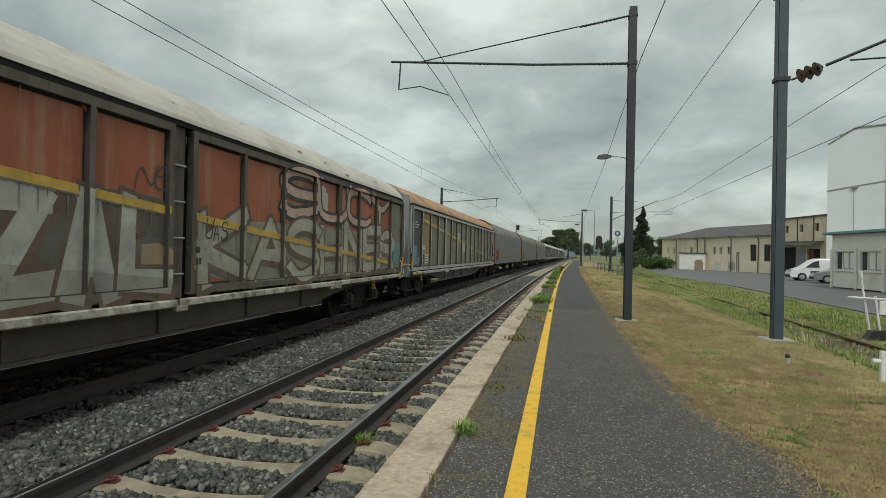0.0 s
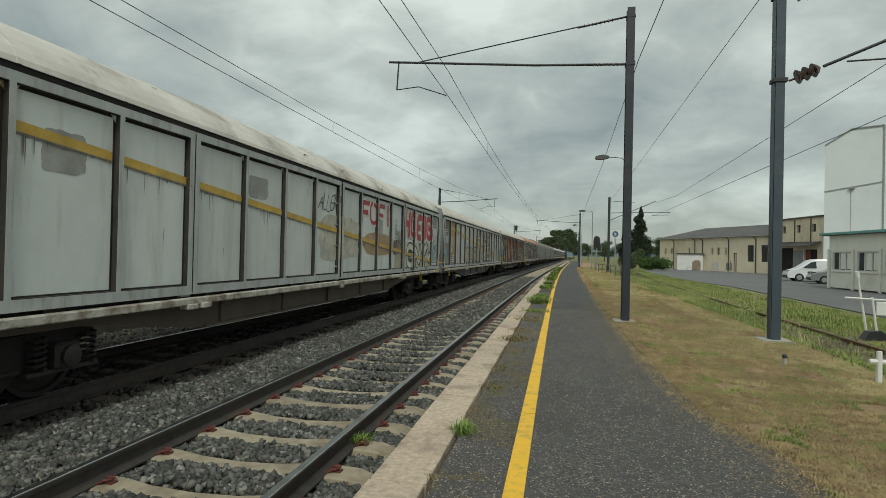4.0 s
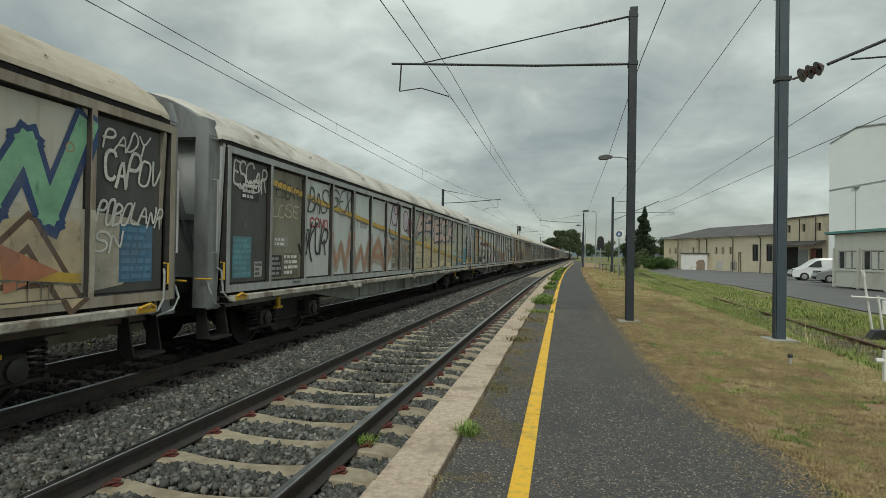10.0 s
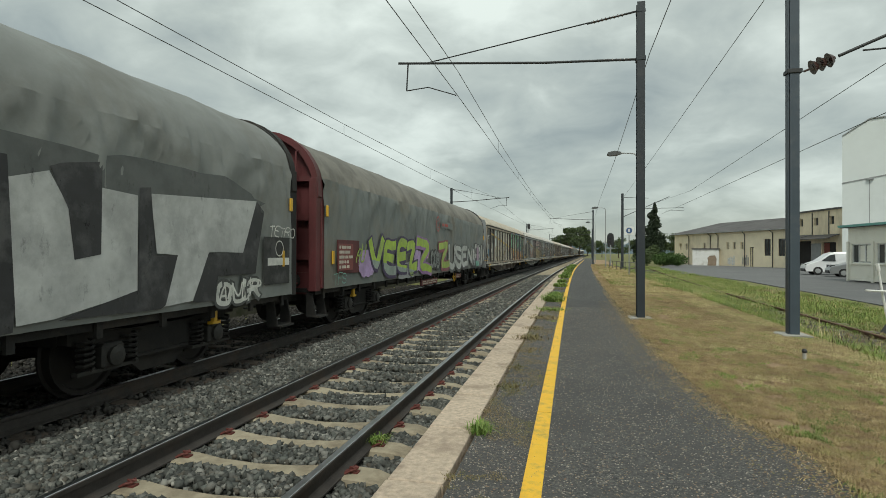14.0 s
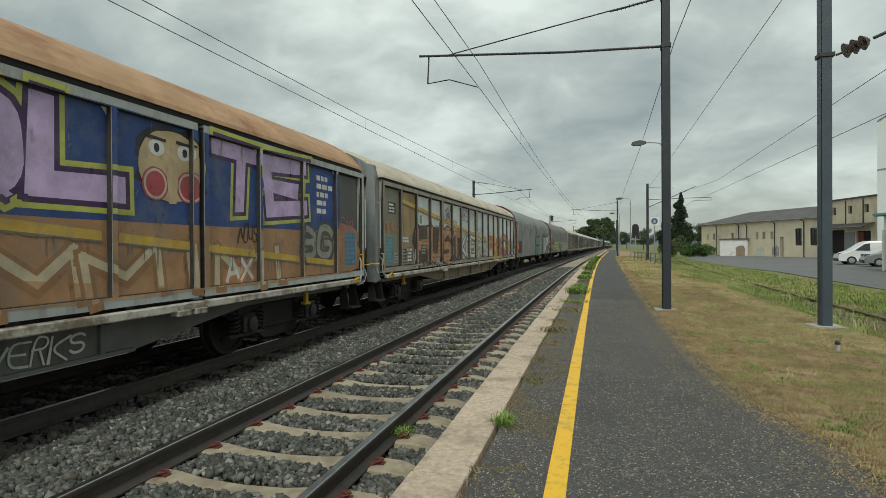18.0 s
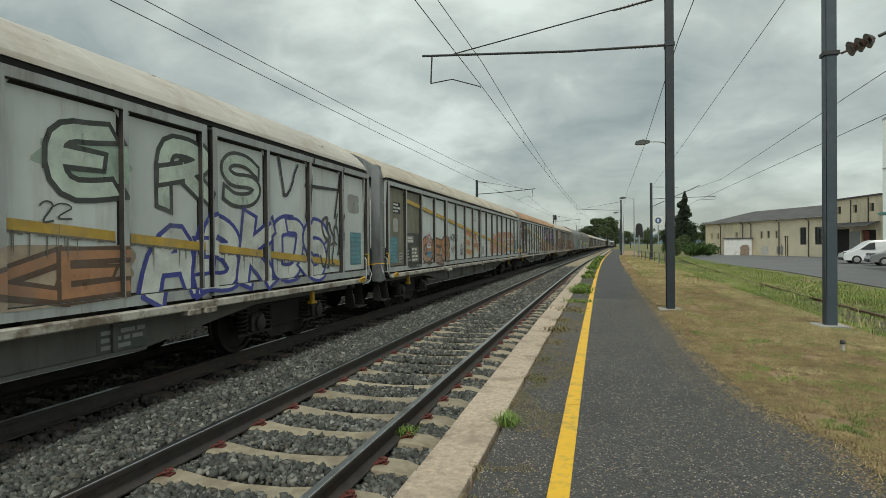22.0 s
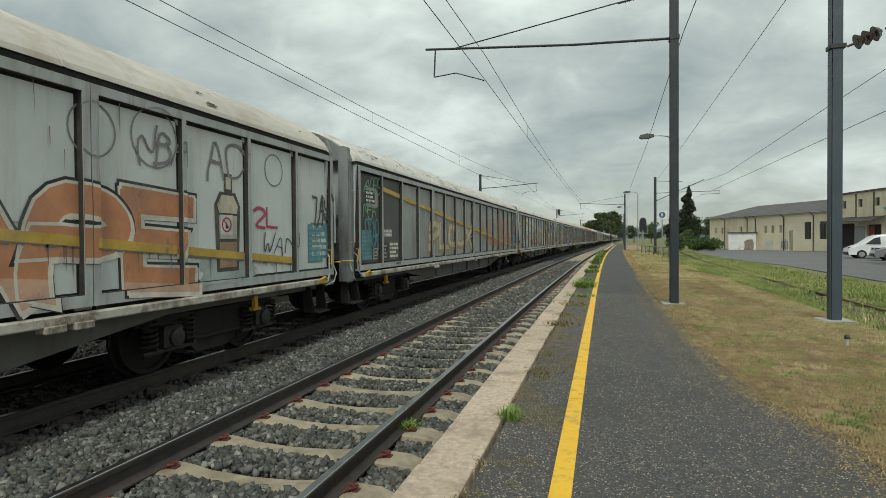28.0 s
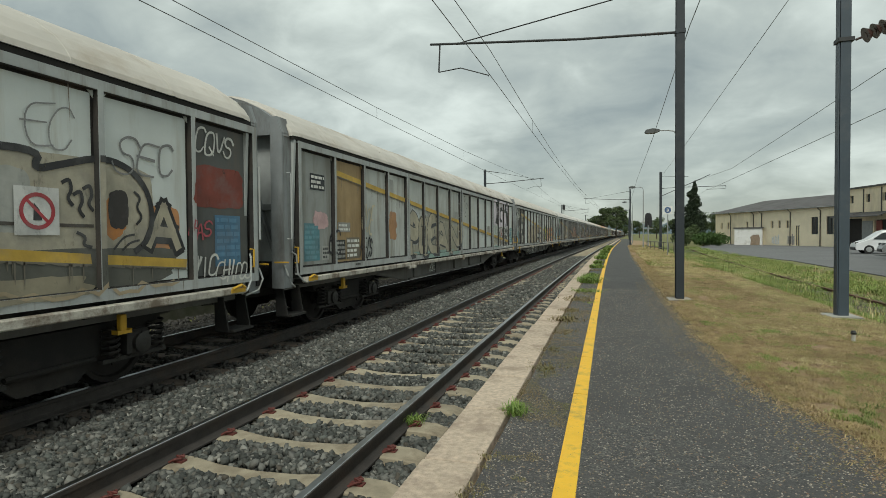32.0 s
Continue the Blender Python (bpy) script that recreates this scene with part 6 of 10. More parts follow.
def briefs(k, cy, r, z0, z1, body, trim, cuff):
    """A pair of painted underpants: cloth with a trimmed edge, two leg cuffs with dots, a bow at each hip."""
    def cloth(g, color, layer):
        pts = [(-1, 1), (1, 1), (0.92, 0.48), (0.45, 0.02), (0, -0.10), (-0.45, 0.02), (-0.92, 0.48)]
        shape(k, [(cy + r * g * a, (z0 + z1) / 2 + (z1 - z0) * g * (b - 0.5)) for a, b in pts], color, layer)
    cloth(1.0, trim, 0.0060)
    cloth(0.88, body, 0.0080)
    for q in (-1, 1):
        leg = [Vector((cy + q * r * 0.84, z0 + 0.60 * (z1 - z0))), Vector((cy + q * r * 0.50, z0 + 0.42 * (z1 - z0))), Vector((cy + q * r * 0.26, z0 + 0.02 * (z1 - z0)))]
        for w, color, layer in ((0.15, trim, 0.0100), (0.10, cuff, 0.0122)):
            bm = bmesh.new()
            band(bm, leg, w, 0.0)
            lay(k, bm, "painted_line", color, layer)
        for i in range(3):
            p = leg[0].lerp(leg[2], 0.15 + i * 0.34) + Vector((q * -0.02, -0.03 * (i == 1)))
            blot(k, p.x - 0.02, p.x + 0.02, p.y - 0.02, p.y + 0.02, (0.50, 0.50, 0.52), square=2, ragged=0.0, layer=0.0145, name="painted_dot")
        x, z = cy + q * r * 0.62, z1 + 0.02
        shape(k, [(x, z), (x - 0.09, z + 0.10), (x - 0.03, z + 0.07), (x + 0.03, z + 0.11), (x + 0.07, z + 0.08)], (0.45, 0.14, 0.13), 0.009)
    blot(k, cy - 0.05, cy + 0.05, z1 - 0.20, z1 - 0.09, (0.55, 0.34, 0.33), square=2, ragged=0.15, layer=0.0145, name="painted_dot")


def stripe(k, skip=()):
    """The yellow band that runs down the whole wagon, panel by panel, with grime that has run down from it."""
    g = LOOKS[k].get("gap", 0.0)
    rnd = random.Random(600 + k)
    runs = bmesh.new()
    for i in range(1, 15):
        if i in skip:
            continue
        d = DOORS[i // 4] + (g * 0.5 if i // 4 == 2 else -g * 0.5 if i // 4 == 1 else 0) + (i % 4) * PITCH
        a, b = d + rnd.uniform(0.06, 0.10), d + PITCH - rnd.uniform(0.06, 0.10)
        shape(k, [(a, stripe_z(a) - 0.052), (b, stripe_z(b) - 0.052), (b + rnd.uniform(-0.015, 0.015), stripe_z(b) + 0.05), (a + rnd.uniform(-0.015, 0.015), stripe_z(a) + 0.05)],
              (0.52, 0.34, 0.06), 0.0112, name="yellow_stripe")
        n = 16
        edge_ = [(a + (b - a) * j / n, stripe_z(a + (b - a) * j / n) - 0.045) for j in range(n + 1)]
        for (ya, za), (yb, zb) in zip(edge_, edge_[1:]):
            ha, hb = rnd.uniform(0.01, 0.035), rnd.uniform(0.01, 0.035)
            runs.faces.new([runs.verts.new((0, y, z)) for y, z in ((ya, za), (ya, za - ha), (yb, zb - hb), (yb, zb))])
        for j in range(rnd.randint(3, 8)):
            y, q, w = rnd.uniform(a + 0.03, b - 0.03), rnd.uniform(0.06, 0.30), rnd.uniform(0.004, 0.010)
            z = stripe_z(y) - 0.05
            runs.faces.new([runs.verts.new((0, p, r)) for p, r in ((y - w, z), (y - w * 0.7, z - q * 0.7), (y, z - q), (y + w * 0.7, z - q * 0.7), (y + w, z))])
    tagged(lay(k, runs, "grime_run", (0.16, 0.145, 0.115), 0.0132), kind="stuff")


def roof_flakes(k):
    """Bare rusty patches where the paint of the roof has come off, most of them near the edge."""
    rnd = random.Random(300 + k)
    prof = [(1.462, 3.205), (1.39, 3.31), (1.27, 3.43), (1.0, 3.605), (0.7, 3.745)]
    bm = bmesh.new()
    for i in range(70 if LOOKS[k].get("roof", M_ROOF) is M_ROOFPEEL else 12):
        s = rnd.choice((0, 1, 1, 1, 2, 2, 3))
        (xa, za), (xb, zb) = prof[s], prof[s + 1]
        d = math.hypot(xb - xa, zb - za)
        ux, uz = (xb - xa) / d, (zb - za) / d
        c, y, r, w = rnd.uniform(0.2, 0.8) * d, rnd.uniform(-9.6, 9.6), rnd.uniform(0.02, 0.13), rnd.uniform(0.008, 0.035)
        tilt = rnd.uniform(-0.35, 0.35)
        vs = []
        for j in range(16):
            a = math.tau * j / 16
            m = rnd.uniform(0.35, 1.25)
            q = c + w * math.sin(a) * m + tilt * r * math.cos(a) * 0.3
            q = min(max(q, 0.004), d - 0.004)
            vs.append(bm.verts.new((xa + ux * q + uz * 0.016, y + r * math.cos(a) * m, za + uz * q - ux * 0.016)))
        bm.faces.new(vs)
    tagged(part("bare_patch", bm, M_FLAKE, WAGON[k]), kind="stuff")


def weathering(k):
    """Rust runs below the roof rail and squares of touched-up paint on some panels."""
    rnd = random.Random(900 + k)
    bm = bmesh.new()
    for i in range(14):
        y, h, w = rnd.uniform(-9.6, 9.8), rnd.uniform(0.10, 0.5), rnd.uniform(0.003, 0.008)
        top = ZT - 0.10 if rnd.random() < 0.6 else rnd.uniform(1.5, 2.8)
        h = min(h, top - ZB - 0.15)
        s = rnd.uniform(-0.02, 0.02)
        bm.faces.new([bm.verts.new((0, a, b)) for a, b in ((y - w, top), (y - w * 0.6 + s, top - h * 0.6), (y + s, top - h), (y + w * 0.5 + s, top - h * 0.6), (y + w, top))])
    tagged(lay(k, bm, "rust_run", (0.22, 0.18, 0.135), 0.0150), kind="stuff")
    g = rnd.uniform(0.30, 0.46)
    for i in range(5):
        d = DOORS[rnd.randrange(4)] + rnd.randrange(4) * PITCH
        a = d + rnd.uniform(0.1, 0.5)
        z = rnd.uniform(1.2, 2.4)
        blot(k, a, min(a + rnd.uniform(0.3, 0.7), d + PITCH - 0.05), z, z + rnd.uniform(0.25, 0.6), (g, g * 1.01, g * 0.94), ragged=0.10, square=7, layer=0.0022, name="touched_up_paint")


BLACK, WHITE, CREAM, RED, ORANGE, TAN = (0.025, 0.025, 0.027), (0.62, 0.62, 0.58), (0.56, 0.50, 0.36), (0.36, 0.04, 0.05), (0.50, 0.20, 0.09), (0.36, 0.25, 0.14)
GREEN, LIME, PINK, LILAC, BLUE, SKY = (0.17, 0.36, 0.22), (0.33, 0.46, 0.07), (0.55, 0.37, 0.37), (0.42, 0.30, 0.52), (0.03, 0.075, 0.27), (0.06, 0.34, 0.56)
TEAL, BROWN, GREYF, MAROON, YEL, DARK = (0.10, 0.24, 0.28), (0.12, 0.075, 0.05), (0.33, 0.34, 0.32), (0.16, 0.02, 0.05), (0.52, 0.42, 0.08), (0.07, 0.073, 0.07)
PALE, OLIVE, DGREEN, SALMON = (0.52, 0.56, 0.52), (0.20, 0.19, 0.14), (0.05, 0.10, 0.07), (0.46, 0.20, 0.15)


def standard(k, poster=TEAL, poster_front=TEAL, brand=True):
    """Notices that every sliding-wall wagon carries at its ends."""
    if brand:
        plate(k, -9.42, -8.93, 2.36, 2.63, (0.02, 0.025, 0.03), 3)
    plate(k, -9.62, -9.12, 1.18, 1.80, poster, 7, tuple(c * 1.2 + 0.02 for c in poster))
    plate(k, -9.03, -8.80, 1.18, 1.42, (0.40, 0.40, 0.37), 3, DARK)
    plate(k, -8.45, -7.95, 1.66, 1.84, (0.30, 0.29, 0.26), 2)
    plate(k, -8.52, -8.16, 1.16, 1.52, (0.03, 0.03, 0.03), 4, (0.30, 0.30, 0.28))
    plate(k, -8.12, -7.55, 1.16, 1.56, (0.16, 0.14, 0.10), 4)
    plate(k, -7.90, -7.55, 1.01, 1.09, (0.32, 0.33, 0.31), 1, DARK, layer=0.006)
    plate(k, 9.30, 9.80, 1.22, 1.86, poster_front, 7, tuple(c * 1.2 + 0.02 for c in poster_front))


# ---- what is painted on each wagon ----
for number in ORDER:
    if number not in TARPS:
        weathering(number)
        if LOOKS[number].get("roof", M_ROOF) is not M_ROOFRUST:
            roof_flakes(number)
        stripe(number, LOOKS[number].get("skip", ()))
        standard(number, LOOKS[number].get("poster", TEAL), LOOKS[number].get("poster_front", TEAL), number != 4)
blot(1, -2.50, -0.01, 0.98, 2.20, (0.10, 0.085, 0.07), ragged=0.05, square=6)
word(1, 'ZAL', -2.46, -0.06, 1.02, 2.16, (0.40, 0.40, 0.36), BROWN, 0.12, fade=(0.30, 0.29, 0.25))
blot(1, -0.82, -0.04, 1.09, 1.64, TAN)
blot(1, 0.38, 9.37, 1.04, 2.06, (0.25, 0.23, 0.18), ragged=0.1, square=5)
word(1, 'KASHNER', 0.43, 9.37, 1.04, 2.21, (0.38, 0.36, 0.29), (0.13, 0.09, 0.06), 0.07)
word(1, 'SUCY', 2.68, 8.77, 2.13, 3.06, (0.50, 0.34, 0.27), BLACK, 0.05, bubble=True)
ring_word(1, 'NE', -0.64, -0.08, 2.26, 2.55, (0.08, 0.06, 0.05))
ring_word(1, 'UAS', 0.62, 1.14, 1.70, 1.97, BLACK)
plate(1, 0.31, 0.55, 1.30, 1.66, (0.45, 0.16, 0.03), 2, BLACK)
ring_word(1, 'OBKYS', -9.77, -9.12, 2.69, 2.90, CREAM)
word(1, 'TEN', -9.83, -8.81, 1.92, 2.28, CREAM, None, 0.03)
word(1, 'YO', -8.54, -7.70, 2.33, 2.80, CREAM, None, 0.03)
word(1, 'BRKV', -7.30, -2.94, 1.12, 2.09, (0.46, 0.36, 0.24), (0.16, 0.08, 0.05), 0.07, fade=(0.40, 0.20, 0.10))
blot(1, 7.66, 9.68, 1.32, 1.90, BLUE)
word(2, 'A', 6.99, 7.53, 2.11, 2.57, (0.58, 0.64, 0.64), (0.20, 0.21, 0.19), 0.12, 0.02, 0.2)
word(2, 'F', 8.0, 8.74, 2.16, 2.72, (0.46, 0.56, 0.60), BLACK, 0.12, 0.02, 0.3, fade=(0.58, 0.60, 0.56))
blot(2, 6.92, 8.76, 1.01, 1.33, (0.42, 0.46, 0.40), ragged=0.1, square=6)
ring(2, 7.06, 1.60, 0.09, 0.11, WHITE, 0.008)
blot(2, 6.95, 7.16, 1.50, 1.69, (0.55, 0.55, 0.52))
blot(2, 8.93, 9.30, 1.46, 1.86, BROWN, square=7)
blot(2, 6.91, 8.73, 1.16, 1.95, (0.42, 0.43, 0.38), ragged=0.12, square=5)
blot(2, -4.86, -0.01, 1.06, 1.99, (0.40, 0.40, 0.34), ragged=0.06, square=8)
word(2, 'AXIUGTCN', -4.86, -0.20, 1.13, 1.94, CREAM, BLACK, 0.05, 0.06)
ring_word(2, 'MOR', -4.60, -4.26, 1.75, 1.87, BLACK)
blot(2, -4.69, -3.84, 2.13, 2.44, WHITE, ragged=0.3)
word(2, 'H', -1.12, -0.09, 2.04, 2.91, CREAM, BLACK)
word(2, 'OBR', 0.32, 3.86, 2.06, 2.92, CREAM, BLACK, 0.03)
word(2, 'KOS', 0.31, 4.11, 1.18, 2.07, CREAM, DARK, 0.04)
word(2, 'M', 4.23, 6.72, 1.20, 2.17, (0.42, 0.42, 0.36), GREYF, 0.04)
ring_word(2, 'WHAT TO DO', -3.55, -0.16, 1.04, 1.20, DARK)
blot(3, 4.29, 5.16, 1.05, 1.99, (0.36, 0.33, 0.24), ragged=0.1, square=6)
word(3, 'HOEUG', 5.29, 8.90, 1.98, 2.92, (0.42, 0.035, 0.05), (0.60, 0.61, 0.57), 0.13, 0.05, bubble=True, block=(0, 0))
blot(3, 5.27, 9.28, 1.04, 1.94, (0.46, 0.45, 0.36), ragged=0.1, square=6)
word(3, 'GNYW', 5.57, 9.19, 1.07, 1.92, (0.62, 0.62, 0.54), BLACK, 0.12, 0.035, bubble=True)
word(3, 'OIT', 4.19, 4.66, 1.54, 1.91, TAN, BLACK, 0.03)
ring_word(3, 'EL', 4.32, 4.59, 2.24, 2.51, DARK)
ring_word(3, 'BKON', 4.33, 4.95, 1.97, 2.22, DARK)
ring_word(3, 'NO', 4.66, 5.06, 1.71, 1.94, DARK)
ring_word(3, 'GOLO', 9.24, 9.95, 2.54, 2.92, BLACK)
ring_word(3, 'CAS', 9.04, 9.80, 1.90, 2.25, DARK)
plate(3, 9.24, 9.83, 1.21, 1.72, (0.12, 0.24, 0.22), 5, PALE)
word(3, 'FOFI', 1.48, 3.89, 2.25, 2.87, RED, WHITE, 0.06)
blot(3, -0.99, 1.44, 1.37, 2.37, (0.50, 0.48, 0.40), ragged=0.15, square=5)
blot(3, 1.59, 4.04, 1.46, 2.10, TAN)
ring_word(3, 'ALLER', -0.94, -0.05, 2.41, 2.74, DARK)
blot(4, -9.83, -8.67, 1.23, 2.09, (0.25, 0.21, 0.15), ragged=0.05, square=7)
plate(4, -9.78, -9.16, 1.22, 1.85, SKY, 6, (0.08, 0.38, 0.61))
plate(4, -9.09, -8.75, 1.21, 1.44, (0.48, 0.48, 0.45), 3, DARK)
plate(4, -9.52, -8.91, 2.59, 2.85, (0.025, 0.03, 0.04), 3, layer=0.008)
blot(4, -7.39, -6.23, 1.79, 2.90, (0.46, 0.47, 0.43), square=6)
ring(4, -6.77, 2.57, 0.29, 0.33, DARK, 0.008)
ring(4, -6.75, 2.53, 0.09, 0.11, DARK, 0.009)
ring_word(4, 'TETROS', -7.20, -6.39, 1.96, 2.10, BLACK)
sign(4, -6.86, 1.84, 0.13)
blot(4, -7.40, 0.30, 1.16, 1.90, (0.33, 0.23, 0.14), ragged=0.05, square=12)
blot(4, -6.23, 0.46, 1.83, 3.02, (0.45, 0.44, 0.38), ragged=0.02, square=14)
word(4, 'L', -5.98, -5.39, 2.25, 2.88, (0.44, 0.44, 0.40), DARK, 0.05, 0.05)
word(4, 'S', -4.75, -4.01, 2.20, 3.03, (0.46, 0.50, 0.44), DARK, 0.05, 0.05)
word(4, 'K', -3.54, -2.83, 2.25, 2.91, (0.44, 0.48, 0.42), DARK, 0.05, 0.05)
word(4, 'RO', -2.30, -0.12, 2.16, 3.00, (0.46, 0.50, 0.44), (0.48, 0.30, 0.27), 0.04, 0.04)
word(4, 'KIFEB', 2.63, 9.72, 2.21, 3.22, DARK, None, 0.02)
word(4, 'UBAKIS', -6.04, -0.15, 1.27, 2.07, (0.27, 0.20, 0.12), (0.15, 0.11, 0.07), 0.03)
ring_word(4, 'NS', -5.82, -5.33, 1.83, 2.17, DARK)
word(4, 'MUSE', 0.51, 8.13, 1.30, 2.47, PALE, TAN, 0.05)
word(5, 'SULY', 5.17, 9.60, 1.97, 2.96, (0.72, 0.74, 0.68), (0.035, 0.04, 0.035), 0.12, 0.05, bubble=True)
shape(5, [(0.42, 2.88), (0.63, 3.09), (1.25, 3.04), (1.39, 2.92), (0.83, 2.07)], (0.26, 0.24, 0.20), 0.004)
shape(5, [(0.41, 2.71), (0.44, 2.74), (0.84, 2.08), (0.81, 2.07)], BLACK, 0.006)
shape(5, [(1.34, 2.86), (1.38, 2.85), (0.84, 2.06), (0.81, 2.08)], BLACK, 0.006)
shape(5, [(0.63, 2.69), (0.66, 2.70), (0.82, 2.08), (0.80, 2.08)], BLACK, 0.006)
shape(5, [(1.00, 2.74), (1.03, 2.74), (0.83, 2.08), (0.81, 2.08)], BLACK, 0.006)
shape(5, [(0.43, 2.74), (0.44, 2.72), (1.36, 2.82), (1.38, 2.86)], BLACK, 0.006)
ring_word(5, 'FAIL', 1.60, 2.21, 2.36, 2.67, (0.15, 0.15, 0.15))
ring_word(5, 'BORK', 2.83, 3.67, 2.35, 2.80, OLIVE)
ring_word(5, '2', 4.04, 4.83, 2.15, 2.78, DARK)
blot(5, 0.36, 4.92, 1.10, 1.74, (0.36, 0.35, 0.30), ragged=0.12, square=5)
word(5, 'KISAK', 0.36, 4.92, 1.06, 1.84, SALMON, DGREEN, 0.12, 0.05, bubble=True, fade=(0.50, 0.27, 0.17))
sign(5, 5.71, 1.81, 0.14)
blot(5, 6.17, 7.16, 1.33, 2.06, (0.45, 0.32, 0.26))
ring_word(5, 'AX', 7.49, 8.26, 1.38, 1.85, BLACK)
ring_word(5, 'ARTEX', 0.87, 2.22, 0.56, 0.76, BLACK, base=1.205)
blot(5, -9.78, -8.72, 1.16, 2.29, (0.30, 0.26, 0.18), ragged=0.05, square=7)
blot(5, -7.34, -2.57, 1.06, 1.99, BLACK, ragged=0.15)
word(5, 'MEIR', -7.35, -2.58, 1.10, 2.12, (0.62, 0.61, 0.54), BLACK, 0.13, 0.05)
blot(5, -7.18, -2.78, 2.04, 2.32, MAROON, ragged=0.4)
sign(5, -6.86, 1.84, 0.15)
blot(5, -2.57, -1.74, 1.10, 2.04, SALMON)
ring_word(5, 'ELAST', -1.42, -0.44, 1.41, 2.01, BLACK)
ring_word(6, 'BAR', 9.46, 9.95, 2.71, 2.91, WHITE, 0.02)
ring_word(6, 'BOC', 9.73, 10.05, 2.14, 2.44, BLACK, 0.03)
ring_word(6, 'D.C.R', 9.48, 9.93, 1.87, 2.03, WHITE, 0.02)
plate(6, 9.36, 9.96, 1.20, 1.87, (0.09, 0.27, 0.32), 7, (0.12, 0.32, 0.37))
ring_word(6, 'TDP', 9.70, 9.90, 1.05, 1.14, DARK)
blot(6, 0.25, 9.86, 1.06, 3.06, (0.37, 0.39, 0.32), ragged=0.03, square=12)
shape(6, [(0.67, 1.53), (1.54, 2.13), (8.40, 1.99), (8.29, 1.32), (5.06, 1.11), (2.71, 1.01), (0.86, 1.04)], (0.56, 0.47, 0.28), 0.0045)
word(6, 'ARECK', 0.62, 7.06, 2.08, 3.0, (0.60, 0.44, 0.39), (0.06, 0.085, 0.13), 0.13, 0.06, 0.1)
word(6, 'BLOO', 0.59, 6.4, 1.05, 1.99, (0.60, 0.51, 0.31), (0.22, 0.26, 0.19), 0.12, 0.02, bubble=True, block=(0, 0))
ring_word(6, 'HEMO', 1.51, 2.39, 1.95, 2.15, LIME)
ring(6, 0.46, 1.34, 0.08, 0.10, DARK, 0.008)
ring_word(6, 'TBK', 0.39, 0.80, 2.11, 2.32, BLACK)
word(6, 'AL', 6.54, 9.11, 1.20, 2.23, (0.45, 0.50, 0.40), TEAL, 0.06)
blot(6, -0.92, -0.26, 2.26, 2.84, (0.50, 0.45, 0.50), square=2.2, ragged=0.05)
ring(6, -0.60, 2.56, 0.28, 0.32, MAROON, 0.006)
blot(6, -2.05, -1.42, 2.42, 2.90, (0.52, 0.48, 0.54), square=2.2, ragged=0.08)
ring(6, -1.74, 2.66, 0.27, 0.31, MAROON, 0.007)
ring(6, -1.62, 2.86, 0.15, 0.19, MAROON, 0.009)
ring_word(6, 'NB', -0.49, -0.29, 2.18, 2.33, BLACK)
ring_word(6, 'AK', -0.26, 0.01, 2.18, 2.74, MAROON)
blot(6, -2.02, 0.03, 1.13, 2.05, (0.24, 0.25, 0.22), ragged=0.05, square=8)
word(6, 'BAHG', -1.95, -0.02, 1.12, 1.92, (0.20, 0.165, 0.125), (0.36, 0.36, 0.31), 0.12, 0.03, bubble=True)
ring_word(6, 'SATO', -1.67, -1.31, 1.55, 1.78, (0.45, 0.28, 0.10))
ring_word(6, 'OAF', -0.64, -0.23, 1.59, 1.87, (0.45, 0.28, 0.10))
ring_word(6, 'SICK', -0.87, -0.36, 1.06, 1.18, WHITE, 0.02)
ring_word(6, 'KEEP IT REAL', 0.87, 3.29, 0.48, 0.78, BLACK, 0.02, base=1.205)
ring_word(6, 'ARX', -0.79, -0.09, 0.48, 0.73, BLACK, base=1.205)
ring_word(6, 'ESCAR', -9.67, -8.70, 2.55, 2.93, WHITE, 0.02)
ring_word(6, 'JAB', -9.52, -8.88, 2.52, 2.72, WHITE, 0.02)
ring_word(6, 'ESCAR', -8.39, -7.57, 2.52, 2.76, BLACK)
ring_word(6, 'LOSE', -8.53, -7.60, 2.16, 2.39, CREAM)
ring_word(6, 'BAS', -7.20, -6.31, 2.39, 2.85, DARK)
word(6, 'CONO', -7.12, -6.28, 2.03, 2.26, RED, None, 0.02)
ring_word(6, 'SKUR', -7.47, -6.33, 1.51, 2.09, BLACK)
word(6, 'WWAX', -6.18, -1.37, 1.20, 2.04, (0.42, 0.22, 0.14), (0.40, 0.34, 0.28), 0.06)
ring_word(6, 'GEX', -6.08, -5.07, 2.45, 2.92, DARK)
ring_word(6, 'O', -2.22, -1.42, 2.04, 2.99, BLACK)
word(7, 'RE', 5.25, 7.45, 1.86, 2.99, (0.20, 0.42, 0.26), (0.03, 0.06, 0.16), 0.12, 0.05)
word(7, 'W', 7.50, 8.86, 1.80, 3.0, (0.22, 0.44, 0.28), (0.03, 0.06, 0.16), 0.13, 0.05, block=(0, -0.05))
blot(7, 7.52, 8.83, 1.06, 1.86, (0.46, 0.38, 0.25), ragged=0.05, square=9)
word(7, 'A', 7.60, 8.80, 1.04, 1.82, (0.50, 0.40, 0.26), BROWN, 0.09, block=(0, 0))
shape(7, [(7.95, 1.62), (8.55, 1.36), (8.02, 1.18)], (0.44, 0.18, 0.10), 0.0125)
ring(7, 8.65, 2.56, 0.04, 0.05, ORANGE, 0.009)
ring_word(7, 'PADY', 9.05, 9.71, 2.64, 2.86, WHITE, 0.02)
ring_word(7, 'CAPOV', 9.06, 9.90, 2.25, 2.60, WHITE, 0.02)
ring_word(7, 'POBOLANR', 8.98, 9.94, 1.85, 2.10, WHITE, 0.02)
